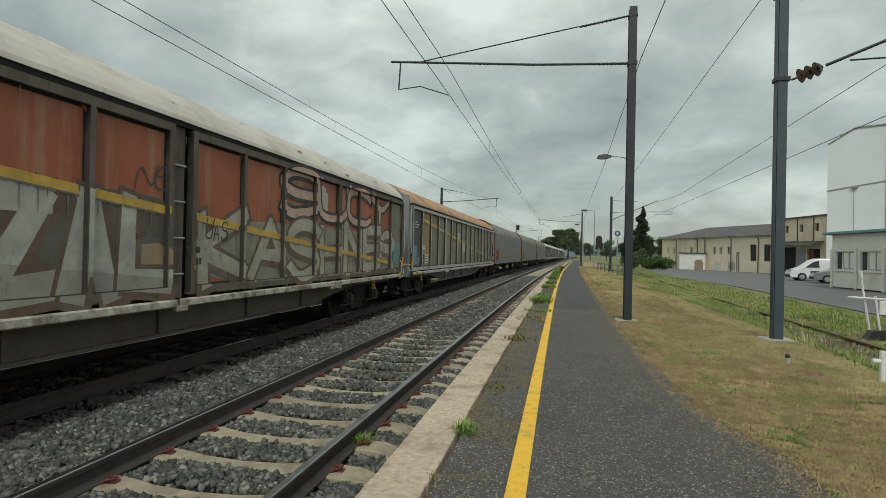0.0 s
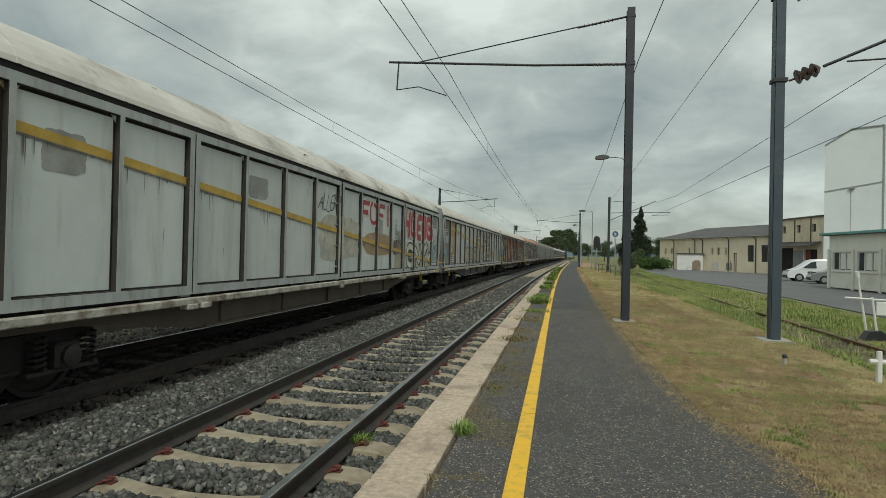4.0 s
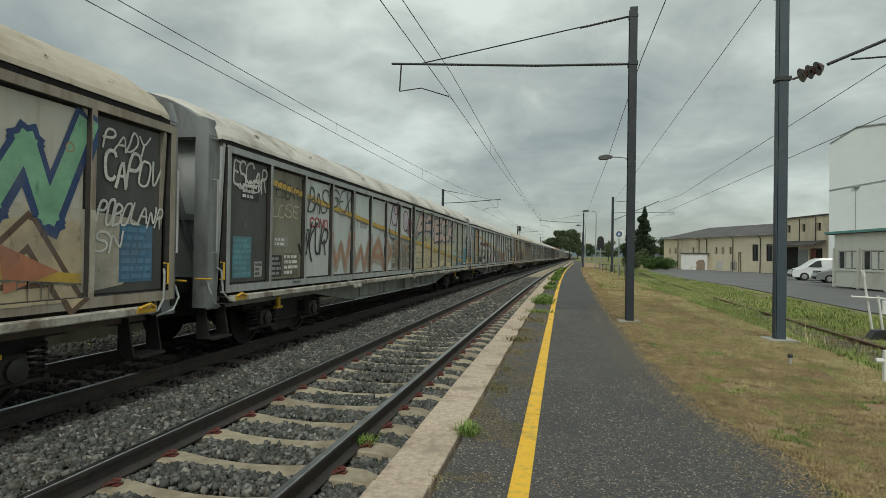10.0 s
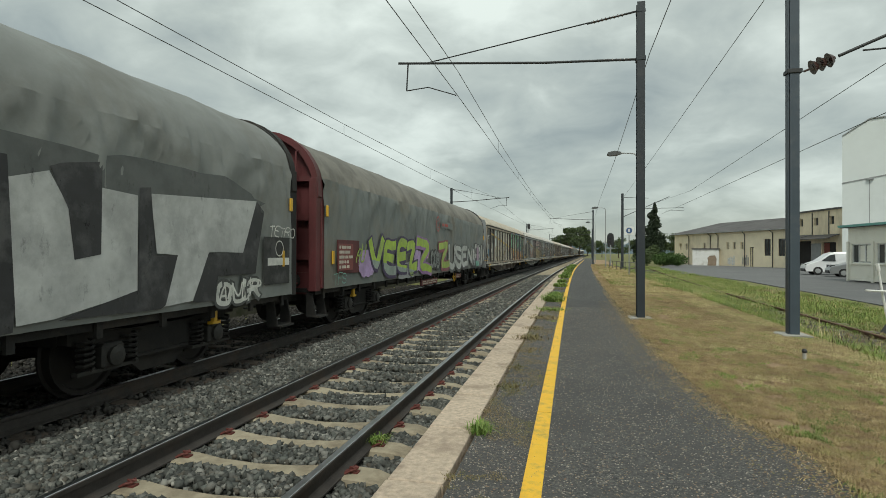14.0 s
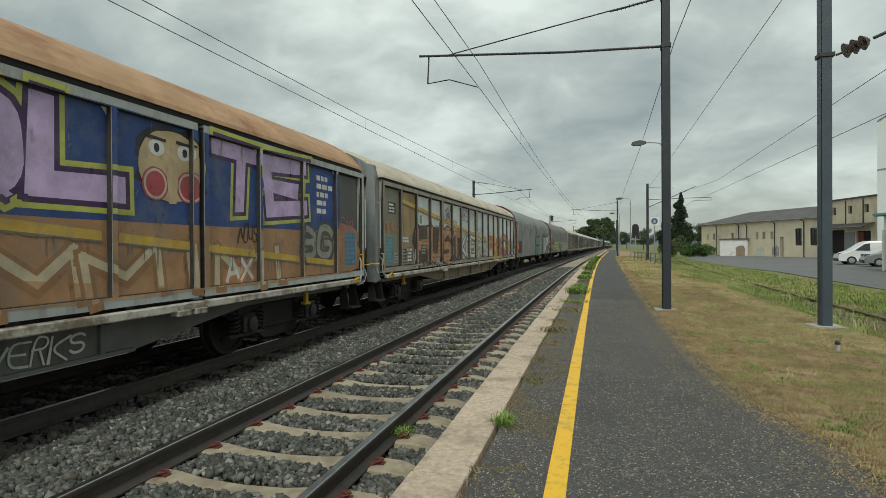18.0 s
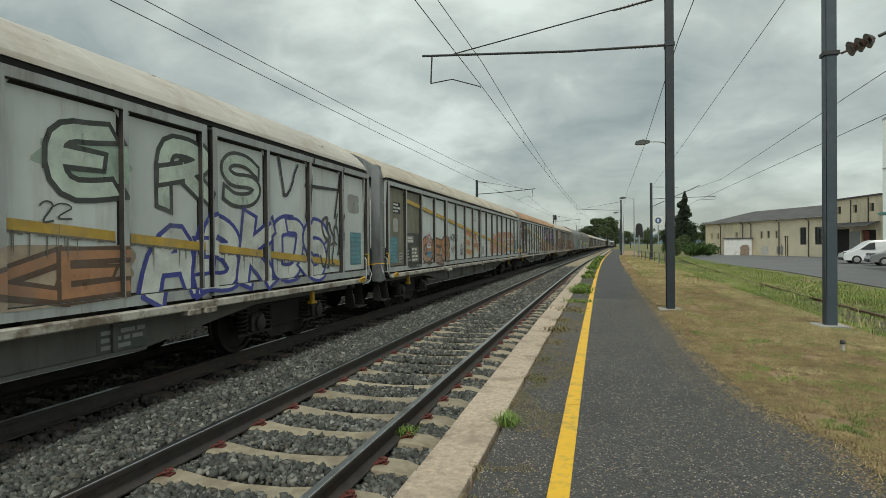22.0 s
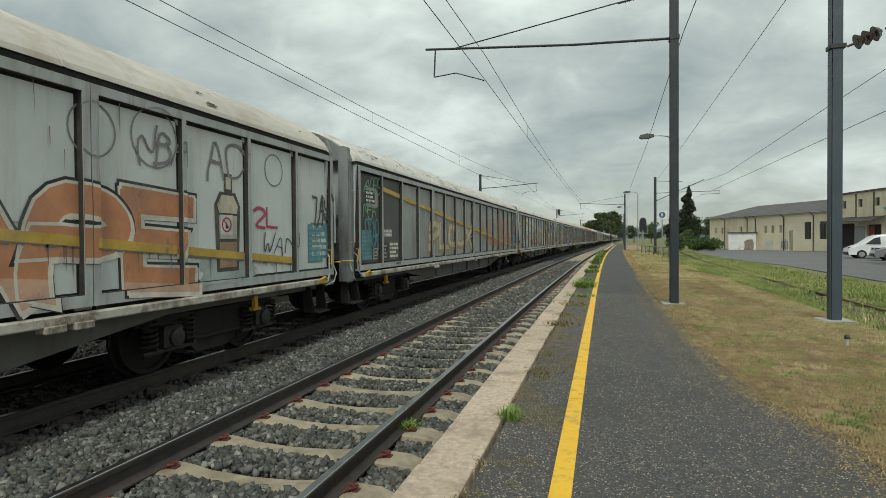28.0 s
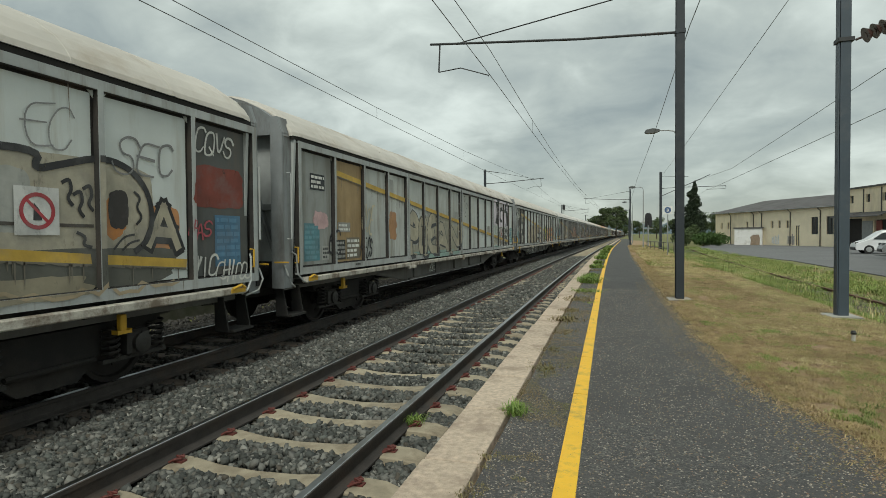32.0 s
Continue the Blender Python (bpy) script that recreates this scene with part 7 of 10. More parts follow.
ring_word(7, 'SN', 8.94, 9.35, 1.53, 1.76, WHITE, 0.02)
blot(7, 0.29, 9.69, 1.11, 2.00, (0.45, 0.41, 0.33), ragged=0.05, square=9)
word(7, '517C', 0.35, 5.15, 1.93, 3.00, (0.20, 0.42, 0.26), (0.03, 0.06, 0.16), 0.13, 0.05)
word(7, 'BURDA', 1.85, 7.55, 1.04, 1.84, (0.46, 0.22, 0.12), BROWN, 0.12, 0.04, fade=(0.50, 0.34, 0.20))
ring_word(7, 'BOOS', 0.60, 1.27, 1.62, 1.91, DARK)
plate(7, 0.28, 0.54, 1.35, 1.73, (0.45, 0.16, 0.03), 2, BLACK)
ring(7, -3.23, 1.77, 0.26, 0.30, (0.14, 0.12, 0.08), 0.006)
word(7, 'OMA', -3.05, -0.06, 1.02, 1.95, (0.47, 0.45, 0.38), (0.20, 0.13, 0.08), 0.10, 0.02, bubble=True, block=(0, 0))
blot(7, -3.06, -2.49, 1.40, 1.84, (0.42, 0.33, 0.18), ragged=0.25)
blot(7, -3.09, -2.76, 1.01, 1.20, ORANGE)
blot(7, -0.62, -0.19, 1.56, 1.92, SALMON)
ring_word(7, 'MOKE', -2.65, -1.82, 0.51, 0.74, BLACK, 0.03, base=1.205)
plate(7, -3.03, -2.75, 0.47, 0.64, WHITE, 2, SALMON, base=1.205)
word(7, 'GOA', -6.90, -3.30, 1.10, 2.05, (0.50, 0.46, 0.36), (0.24, 0.17, 0.10), 0.11, 0.02, bubble=True, block=(0, 0))
plate(7, -9.19, -8.82, 1.20, 1.43, (0.6, 0.6, 0.58), 2, DARK)
ring_word(7, 'CLUBS', -9.87, -8.86, 1.02, 1.21, PALE)
word(8, 'AFURIN', 6.10, 9.59, 0.95, 2.0, (0.46, 0.47, 0.45), (0.05, 0.045, 0.06), 0.12, 0.05, bubble=True, fade=(0.34, 0.36, 0.36))
blot(8, 7.22, 7.85, 1.15, 1.92, (0.40, 0.28, 0.38), ragged=0.25, square=5, layer=0.0105)
blot(8, 6.95, 7.95, 0.93, 1.24, (0.20, 0.42, 0.34), ragged=0.25, square=5, layer=0.0108)
blot(8, -5.05, -3.38, 0.85, 1.32, (0.32, 0.33, 0.34), ragged=0.12, square=6)
blot(8, -3.58, -2.76, 0.99, 1.69, LILAC, ragged=0.2)
word(8, 'Z', -3.15, -1.50, 0.95, 1.98, (0.34, 0.48, 0.07), (0.30, 0.16, 0.36), 0.13, 0.06, bubble=True)
blot(8, -2.39, -1.74, 1.38, 1.91, PINK, ragged=0.3)
word(8, 'COB', -1.53, -0.32, 1.06, 1.69, (0.22, 0.24, 0.23), BLACK, 0.06)
word(8, 'Z', -0.36, 1.24, 0.97, 2.02, (0.34, 0.46, 0.09), (0.26, 0.08, 0.10), 0.13, 0.06, bubble=True)
word(8, 'USEN', 1.09, 6.10, 0.94, 1.92, (0.46, 0.48, 0.46), (0.10, 0.10, 0.10), 0.10, bubble=True)
blot(8, -4.72, -4.57, 0.89, 1.08, LIME)
ring_word(8, 'NEB', -3.97, -3.61, 0.92, 1.03, LIME, 0.02)
ring(8, -0.53, 2.60, 0.23, 0.27, (0.40, 0.07, 0.06), 0.006)
ring(8, -0.53, 2.60, 0.12, 0.14, (0.40, 0.07, 0.06), 0.006)
plate(8, -0.04, 1.79, 2.48, 2.72, (0.165, 0.182, 0.175), 1, (0.40, 0.07, 0.06))
blot(8, -7.96, -6.87, 0.99, 1.68, LILAC, ragged=0.2)
word(8, 'VEEZ', -7.26, -3.20, 0.98, 1.95, (0.36, 0.50, 0.07), (0.06, 0.04, 0.10), 0.13, 0.05, bubble=True, fade=(0.28, 0.34, 0.30))
ring_word(8, 'TFS', -9.22, -8.59, 0.95, 1.16, (0.20, 0.40, 0.34), 0.01)
ring_word(8, 'RU', -8.01, -7.50, 1.35, 1.74, LIME, 0.02)
plate(8, -9.02, -8.24, 1.22, 1.77, (0.20, 0.05, 0.045), 5, (0.55, 0.5, 0.42), layer=0.02)
blot(9, 3.60, 8.62, 1.75, 2.66, (0.10, 0.107, 0.104), ragged=0.22, square=4, layer=0.001)
blot(9, 3.71, 4.47, 0.95, 2.28, (0.30, 0.31, 0.30), ragged=0.06, square=6, layer=0.002)
shape(9, [(4.47, 2.40), (4.56, 2.40), (4.64, 1.10), (4.62, 0.90), (4.48, 0.89)], BLACK, 0.006)
shape(9, [(4.56, 2.21), (4.95, 2.32), (5.15, 2.01), (5.25, 1.52), (5.52, 1.56), (5.53, 2.23), (6.02, 2.20), (6.02, 1.15), (5.01, 0.97), (4.65, 0.95), (4.60, 1.63)], (0.44, 0.45, 0.44), 0.005)
shape(9, [(4.95, 2.36), (5.08, 2.41), (5.54, 2.49), (5.53, 1.56), (5.22, 1.51), (5.15, 1.99)], (0.03, 0.03, 0.032), 0.007)
shape(9, [(6.05, 2.29), (6.21, 2.31), (6.29, 1.55), (6.66, 1.55), (6.46, 0.97), (6.38, 0.93), (5.05, 0.95), (6.02, 1.17)], (0.03, 0.03, 0.032), 0.007)
shape(9, [(6.21, 2.24), (8.39, 2.35), (8.04, 1.58), (7.27, 1.59), (6.94, 0.98), (6.38, 0.95), (6.66, 1.55), (6.31, 1.57)], (0.44, 0.45, 0.44), 0.005)
shape(9, [(8.39, 2.35), (8.60, 2.20), (8.43, 1.58), (8.37, 1.27), (7.45, 1.27), (7.40, 0.94), (6.94, 0.96), (7.25, 1.58), (8.04, 1.58)], (0.03, 0.03, 0.032), 0.007)
ring_word(9, 'ANUR', 7.45, 8.49, 0.93, 1.20, WHITE, 0.03)
word(9, 'OUR', 7.41, 8.48, 0.86, 1.21, (0.55, 0.56, 0.52), DARK, 0.06)
ring_word(9, 'TETRO', 8.74, 9.58, 1.84, 2.00, WHITE)
ring(9, 9.07, 1.65, 0.11, 0.13, WHITE, 0.009)
plate(9, 8.61, 9.41, 1.08, 1.83, (0.02, 0.02, 0.02), 0)
plate(9, 8.71, 9.39, 1.38, 1.50, WHITE, 0, layer=0.008)
blot(9, -0.91, 1.82, 0.83, 2.36, (0.05, 0.08, 0.04), ragged=0.15, square=6)
word(9, 'KUBCO', -0.81, 1.71, 1.61, 2.22, GREEN, BLACK, 0.09, 0.05)
word(9, 'SIMUZ', -0.86, 1.60, 0.89, 1.55, (0.22, 0.40, 0.35), BLACK, 0.09, 0.05)
ring(9, -0.82, 2.60, 0.18, 0.21, (0.40, 0.05, 0.06), 0.006)
plate(9, -0.50, 1.27, 2.51, 2.77, (0.165, 0.182, 0.175), 1, (0.40, 0.07, 0.06))
for k in (8, 9, -1, -2, -3):
    plate(k, -1.85, 0.25, 0.52, 0.68, (0.22, 0.07, 0.05), 2, (0.50, 0.45, 0.38), base=1.262)
    plate(k, 3.55, 4.55, 0.54, 0.70, (0.22, 0.07, 0.05), 2, (0.50, 0.45, 0.38), base=1.262)
blot(10, -7.78, -2.33, 1.00, 2.19, (0.07, 0.05, 0.04), ragged=0.08, square=7)
word(10, 'HUST', -7.40, -2.36, 1.06, 2.18, (0.52, 0.27, 0.14), (0.05, 0.038, 0.03), 0.13, 0.03, bubble=True)
bricks(10, -7.3, -2.45, 1.12, 2.10, (0.16, 0.07, 0.04))
scrawl(10, -7.6, -2.2, 1.06, 0.07, (0.55, 0.50, 0.40))
blot(10, -7.06, -6.84, 2.17, 2.47, (0.12, 0.24, 0.10), ragged=0.3, square=2.3)
plate(10, -6.96, -6.39, 1.34, 1.62, (0.06, 0.055, 0.05), 3, GREYF, layer=0.012)
ring_word(10, 'GRAL', -4.50, -3.68, 2.39, 2.79, BLACK)
ring_word(10, 'ABEL', -2.26, -1.29, 2.52, 2.90, BLACK)
ring_word(10, 'HON', -0.97, -0.32, 2.63, 2.87, BLACK)
blot(10, -2.33, 2.33, 1.07, 2.13, (0.52, 0.50, 0.44), ragged=0.06, square=7)
word(10, 'KOE', -2.27, -0.10, 1.12, 1.99, WHITE, (0.15, 0.12, 0.10), 0.02, 0.04)
word(10, 'ROD', 0.30, 2.37, 1.17, 1.96, WHITE, (0.30, 0.20, 0.12), 0.02, 0.04)
ring_word(10, 'UTZ', 0.47, 1.42, 2.68, 2.93, GREEN)
ring_word(10, 'MITO', 0.31, 1.26, 2.17, 2.36, SKY)
word(10, 'FLE', 2.63, 5.73, 1.06, 2.04, (0.48, 0.10, 0.07), YEL, 0.12, 0.05, fade=(0.46, 0.22, 0.06))
word(10, 'OX', 5.86, 9.17, 1.09, 2.08, (0.54, 0.30, 0.06), (0.15, 0.05, 0.25), 0.12, 0.05, fade=(0.42, 0.14, 0.10))
ring_word(10, 'GHILS', -5.52, -5.08, 1.05, 1.19, WHITE, 0.02)
ring_word(10, 'AK', -7.65, -7.33, 1.07, 1.51, WHITE, 0.02)
ring_word(10, 'OM', -4.07, -3.72, 0.56, 0.73, BLACK, base=1.205)
word(10, 'GNAA', -9.77, -8.83, 1.91, 2.19, ORANGE, None, 0.03)
blot(11, 2.02, 9.13, 1.85, 3.00, (0.025, 0.06, 0.20), ragged=0.03, square=12)
word(11, 'QL', 1.95, 4.05, 2.0, 2.96, (0.52, 0.39, 0.62), (0.05, 0.02, 0.08), 0.13, 0.03, block=(0, 0), halo=(0.46, 0.47, 0.10))
blot(11, 4.10, 5.30, 2.04, 3.02, BLACK, ragged=0.22, square=2.6, layer=0.0050)
blot(11, 4.20, 5.20, 2.10, 2.92, (0.50, 0.38, 0.22), ragged=0.04, square=2.2, layer=0.0076)
for cy in (4.44, 4.96):
    blot(11, cy - 0.20, cy + 0.20, 2.10, 2.48, (0.36, 0.06, 0.07), ragged=0.04, square=2, layer=0.0100)
    ring(11, cy, 2.29, 0.14, 0.17, (0.52, 0.40, 0.34), 0.0122)
shape(11, [(4.60, 2.52), (4.80, 2.52), (4.76, 2.09), (4.64, 2.08)], (0.50, 0.38, 0.22), 0.0124)
for cy in (4.46, 4.90):
    blot(11, cy - 0.12, cy + 0.12, 2.60, 2.78, (0.62, 0.62, 0.58), ragged=0.0, square=2, layer=0.0100, name="painted_eye")
    blot(11, cy - 0.04, cy + 0.04, 2.64, 2.74, BLACK, ragged=0.0, square=2, layer=0.0124, name="painted_eye")
    shape(11, [(cy - 0.14, 2.82), (cy + 0.14, 2.80), (cy + 0.14, 2.77), (cy - 0.14, 2.78)], BLACK, 0.0128)
word(11, 'TE', 5.42, 7.78, 2.04, 2.98, (0.52, 0.39, 0.62), (0.05, 0.02, 0.08), 0.13, 0.03, block=(0, 0), halo=(0.46, 0.47, 0.10))
plate(11, 8.12, 8.82, 2.11, 2.89, (0.03, 0.07, 0.24), 5, WHITE, layer=0.006)
blot(11, 2.35, 9.00, 1.65, 2.12, (0.36, 0.33, 0.26), ragged=0.1, square=6)
blot(11, 2.35, 8.99, 1.05, 1.63, (0.38, 0.25, 0.13), ragged=0.08, square=8)
word(11, 'MMIMI', 2.60, 7.4, 1.04, 1.66, (0.50, 0.42, 0.28), (0.28, 0.15, 0.07), 0.08, 0.05, fade=(0.42, 0.26, 0.14))
word(11, 'AX', 5.64, 6.27, 1.10, 1.48, WHITE, ORANGE, 0.02)
word(11, 'BG', 7.63, 8.76, 1.34, 1.98, (0.28, 0.27, 0.22), DARK, 0.05)
ring_word(11, 'NOUS', 5.94, 6.39, 1.66, 1.91, BLACK)
ring_word(11, 'ACAN', 8.92, 9.66, 1.88, 2.15, (0.45, 0.12, 0.20))
ring_word(11, 'VERKS', 2.76, 3.72, 0.55, 0.76, PALE, 0.02, base=1.205)
blot(11, -7.16, -5.99, 1.63, 2.67, (0.50, 0.51, 0.47), ragged=0.1, square=6)
blot(11, -7.23, 0.11, 1.03, 2.01, (0.42, 0.42, 0.36), ragged=0.06, square=9)
word(11, 'TKSK', -7.21, -4.86, 1.01, 1.88, (0.64, 0.65, 0.61), BLACK, 0.10, 0.06, 0.15)
word(11, 'KOKNE', -4.80, 0.04, 1.00, 2.05, (0.60, 0.60, 0.54), BLACK, 0.08, 0.06, 0.1)
ring_word(11, 'ARZIA', -7.07, -6.31, 2.21, 2.65, BLACK)
ring_word(11, 'ZAMS', -5.91, -5.22, 2.08, 2.50, BLACK)
ring_word(11, 'BOUSE', -7.14, -6.35, 2.03, 2.18, SKY, 0.01)
ring_word(11, 'RZAS', -4.66, -3.73, 2.57, 2.83, DARK)
ring_word(11, 'ARZA', -4.60, -3.74, 2.16, 2.39, DARK)
ring_word(11, 'NEA', -3.14, -2.67, 2.52, 2.83, DARK)
ring_word(11, 'SPEK', -2.19, -1.57, 2.38, 2.64, DARK)
ring_word(11, 'ZONE', -1.06, -0.20, 2.33, 2.66, DARK)
blot(11, 0.27, 10.18, 1.06, 2.08, (0.36, 0.20, 0.10), ragged=0.1, square=7)
ring_word(11, 'AK-2', -2.56, -1.57, 0.57, 0.79, WHITE, base=1.205)
blot(12, 2.28, 2.76, 1.21, 1.79, (0.50, 0.24, 0.12), ragged=0.2, square=6)
blot(12, 2.94, 4.01, 1.20, 2.12, (0.47, 0.36, 0.28), ragged=0.16, square=7, layer=0.0025)
blot(12, 4.16, 5.23, 1.16, 2.16, (0.47, 0.36, 0.28), ragged=0.16, square=7, layer=0.0026)
blot(12, 5.32, 6.31, 1.24, 2.18, (0.46, 0.33, 0.25), ragged=0.14, square=7, layer=0.0027)
blot(12, 6.55, 7.76, 1.22, 2.25, (0.46, 0.33, 0.25), ragged=0.14, square=7, layer=0.0028)
word(12, 'K', 2.95, 3.99, 1.22, 2.14, (0.50, 0.22, 0.10), (0.40, 0.27, 0.20), 0.05, 0.02)
word(12, 'T', 4.19, 5.22, 1.19, 2.17, (0.49, 0.22, 0.11), (0.40, 0.27, 0.20), 0.05, 0.02)
word(12, 'E', 5.33, 6.28, 1.25, 2.19, (0.47, 0.20, 0.11), (0.40, 0.27, 0.20), 0.05, 0.02)
word(12, 'F', 6.61, 7.70, 1.24, 2.24, (0.47, 0.21, 0.12), (0.40, 0.27, 0.20), 0.05, 0.02)
word(12, 'R', 7.80, 8.75, 1.27, 2.23, (0.45, 0.18, 0.12), (0.40, 0.27, 0.20), 0.05, 0.02)
sign(12, 7.00, 1.69, 0.13)
ring_word(12, 'HVA', 8.95, 9.97, 1.93, 2.30, (0.2, 0.2, 0.2))
plate(12, 3.74, 4.27, 0.65, 0.77, (0.02, 0.02, 0.02), 1, base=1.205)
word(12, 'EA', -2.44, -0.12, 1.25, 2.10, (0.50, 0.22, 0.10), CREAM, 0.10, 0.03)
ring_word(12, 'MOBE', -4.47, -3.39, 1.74, 1.94, BLACK, 0.03)
ring_word(12, 'CSAS', -3.04, -2.59, 1.26, 1.64, DARK)
ring_word(12, 'NY', -4.26, -3.81, 1.26, 1.60, BROWN)
blot(12, -8.60, -7.42, 1.02, 1.92, (0.055, 0.058, 0.052), ragged=0.02, square=14)
word(12, 'GES', -7.20, -4.45, 1.10, 1.84, (0.48, 0.22, 0.10), BROWN, 0.13, 0.03, bubble=True, fade=(0.42, 0.27, 0.18))
blot(12, -4.86, -4.40, 1.39, 1.91, (0.14, 0.10, 0.09), ragged=0.3)
ring_word(12, 'ABKS', -6.81, -6.32, 1.27, 1.47, SKY, 0.02)
sign(12, -6.65, 1.74, 0.14)
ring(12, -0.71, 2.64, 0.12, 0.14, DARK, 0.008)
word(13, 'E', 3.07, 3.73, 2.03, 2.78, (0.50, 0.58, 0.50), (0.05, 0.055, 0.05), 0.09, 0.035, bubble=True, block=(0, 0))
word(13, 'R', 4.31, 5.11, 2.05, 2.82, (0.50, 0.58, 0.50), (0.05, 0.055, 0.05), 0.09, 0.035, bubble=True, block=(0, 0))
word(13, 'S', 5.49, 6.22, 2.13, 2.84, (0.50, 0.58, 0.50), (0.05, 0.055, 0.05), 0.04, 0.03, bubble=True, block=(0, 0))
ring_word(13, 'V', 6.61, 7.31, 2.27, 2.92, BLACK, 0.02)
ring_word(13, 'H', 7.53, 8.90, 2.15, 2.99, BLACK, 0.02)
blot(13, 2.89, 4.05, 2.18, 2.65, (0.34, 0.44, 0.36), ragged=0.25, layer=0.002)
word(13, 'ABKOS', 4.12, 8.27, 1.03, 2.05, (0.60, 0.62, 0.58), (0.05, 0.06, 0.27), 0.10, 0.06, 0.1, bubble=True, block=(0, 0))
ring_word(13, 'SPEV', 8.14, 8.90, 1.25, 2.10, DARK)
blot(13, 2.37, 4.04, 1.06, 1.64, (0.42, 0.33, 0.24), ragged=0.15, square=6)
word(13, 'KE', 2.41, 3.89, 1.09, 1.60, (0.42, 0.21, 0.11), BROWN, 0.08, 0.05)
ring_word(13, '22', 2.95, 3.26, 1.83, 2.01, DARK)
plate(13, 3.71, 4.35, 0.51, 0.77, (0.09, 0.10, 0.09), 3, GREYF, base=1.205)
blot(13, -8.60, -7.42, 1.02, 1.75, (0.13, 0.13, 0.105), ragged=0.02, square=14)
word(13, 'C', -7.05, -6.50, 2.34, 2.71, BLACK, None, 0.0)
word(13, 'A', -6.39, -5.75, 2.27, 2.78, BLACK, None, 0.01)
word(13, 'X', -5.44, -4.91, 2.33, 2.88, BLACK, None, 0.0)
word(13, 'Y', -4.57, -3.79, 2.30, 2.93, BLACK, None, 0.0)
word(13, 'VAM', -3.53, 0.16, 2.32, 2.96, PALE, BLACK, 0.03, 0.03)
ring_word(13, 'DINE', -7.15, -6.21, 1.87, 2.07, BLACK)
word(13, 'ACP', -5.90, -5.12, 1.93, 2.18, (0.45, 0.08, 0.09), None, 0.01)
word(13, 'ACP', -4.68, -3.88, 1.97, 2.25, (0.45, 0.08, 0.09), None, 0.01)
word(13, '1CEPA', -7.19, -6.15, 1.67, 1.87, (0.45, 0.08, 0.09), None, 0.01)
word(13, 'TNF', -7.18, -6.13, 1.05, 1.59, YEL, OLIVE, 0.05, 0.03)
word(13, 'NE', -6.02, -4.98, 1.12, 1.66, YEL, OLIVE, 0.05, 0.03)
ring_word(13, 'RPOT', -4.63, -4.03, 1.64, 1.87, BLACK)
ring_word(13, 'KIFES', -3.57, -2.66, 1.87, 2.02, BLACK, 0.01)
blot(13, -4.63, -3.58, 1.15, 1.66, CREAM, ragged=0.2)
word(13, 'GB', -4.57, -3.61, 1.14, 1.75, (0.52, 0.44, 0.30), SALMON, 0.06)
word(13, 'ERNM', -3.33, -0.18, 1.17, 1.80, (0.48, 0.28, 0.27), (0.50, 0.42, 0.38), 0.10, 0.04)
ring_word(13, 'BON', -2.40, -1.52, 1.83, 2.01, BLACK, 0.01)
ring_word(13, 'BOS', -1.10, -0.17, 1.90, 2.11, BLACK, 0.01)
blot(13, -7.78, -7.31, 1.86, 2.24, (0.36, 0.34, 0.28), ragged=0.2)
ring_word(13, 'ABOX', -4.32, -3.37, 0.50, 0.77, BLACK, base=1.205)
word(13, 'REC', -9.51, -7.71, 1.90, 2.19, (0.40, 0.12, 0.10), None, 0.02)
word(14, 'ME', 1.9, 3.20, 2.03, 3.0, (0.20, 0.40, 0.09), (0.26, 0.03, 0.07), 0.13, 0.04)
word(14, 'T', 3.12, 4.08, 2.03, 3.0, (0.20, 0.40, 0.09), (0.26, 0.03, 0.07), 0.13, 0.04)
briefs(14, 4.62, 0.40, 2.16, 2.74, (0.44, 0.06, 0.07), (0.04, 0.12, 0.32), (0.44, 0.06, 0.07))
briefs(14, 5.84, 0.40, 2.12, 2.74, (0.48, 0.16, 0.15), (0.04, 0.12, 0.32), (0.04, 0.32, 0.36))
briefs(14, 7.07, 0.43, 2.10, 2.78, (0.05, 0.20, 0.40), (0.05, 0.12, 0.32), (0.05, 0.20, 0.40))
briefs(14, 8.22, 0.46, 2.12, 2.80, (0.52, 0.44, 0.42), (0.42, 0.06, 0.07), (0.46, 0.16, 0.15))
blot(14, 2.57, 4.04, 0.98, 2.00, (0.30, 0.22, 0.14), ragged=0.05, square=8)
word(14, 'KD', 2.64, 3.91, 1.03, 1.86, (0.48, 0.28, 0.15), BROWN, 0.12, 0.04)
word(14, 'N', 4.07, 5.16, 1.10, 2.07, CREAM, (0.20, 0.13, 0.08), 0.13, 0.05, fade=(0.48, 0.25, 0.12))
word(14, 'A', 5.30, 6.33, 1.10, 2.05, CREAM, (0.20, 0.13, 0.08), 0.13, 0.05, fade=(0.46, 0.22, 0.10))
word(14, 'N', 6.46, 7.56, 1.08, 2.06, (0.52, 0.36, 0.21), (0.20, 0.13, 0.08), 0.13, 0.05, fade=(0.46, 0.22, 0.10))
word(14, 'E', 7.63, 8.72, 1.09, 2.10, (0.48, 0.26, 0.13), (0.20, 0.13, 0.08), 0.13, 0.05, fade=(0.46, 0.22, 0.10))
sign(14, 5.82, 1.70, 0.08)
ring_word(14, 'VAS', 9.28, 9.95, 2.21, 2.76, BLACK)
word(14, 'R', -5.99, -4.99, 1.19, 2.01, (0.58, 0.47, 0.34), (0.10, 0.09, 0.085), 0.13, 0.05, fade=(0.52, 0.26, 0.12))
word(14, 'UN', -4.83, -2.64, 1.18, 2.02, (0.58, 0.47, 0.34), (0.10, 0.09, 0.085), 0.13, 0.05, fade=(0.52, 0.26, 0.12))
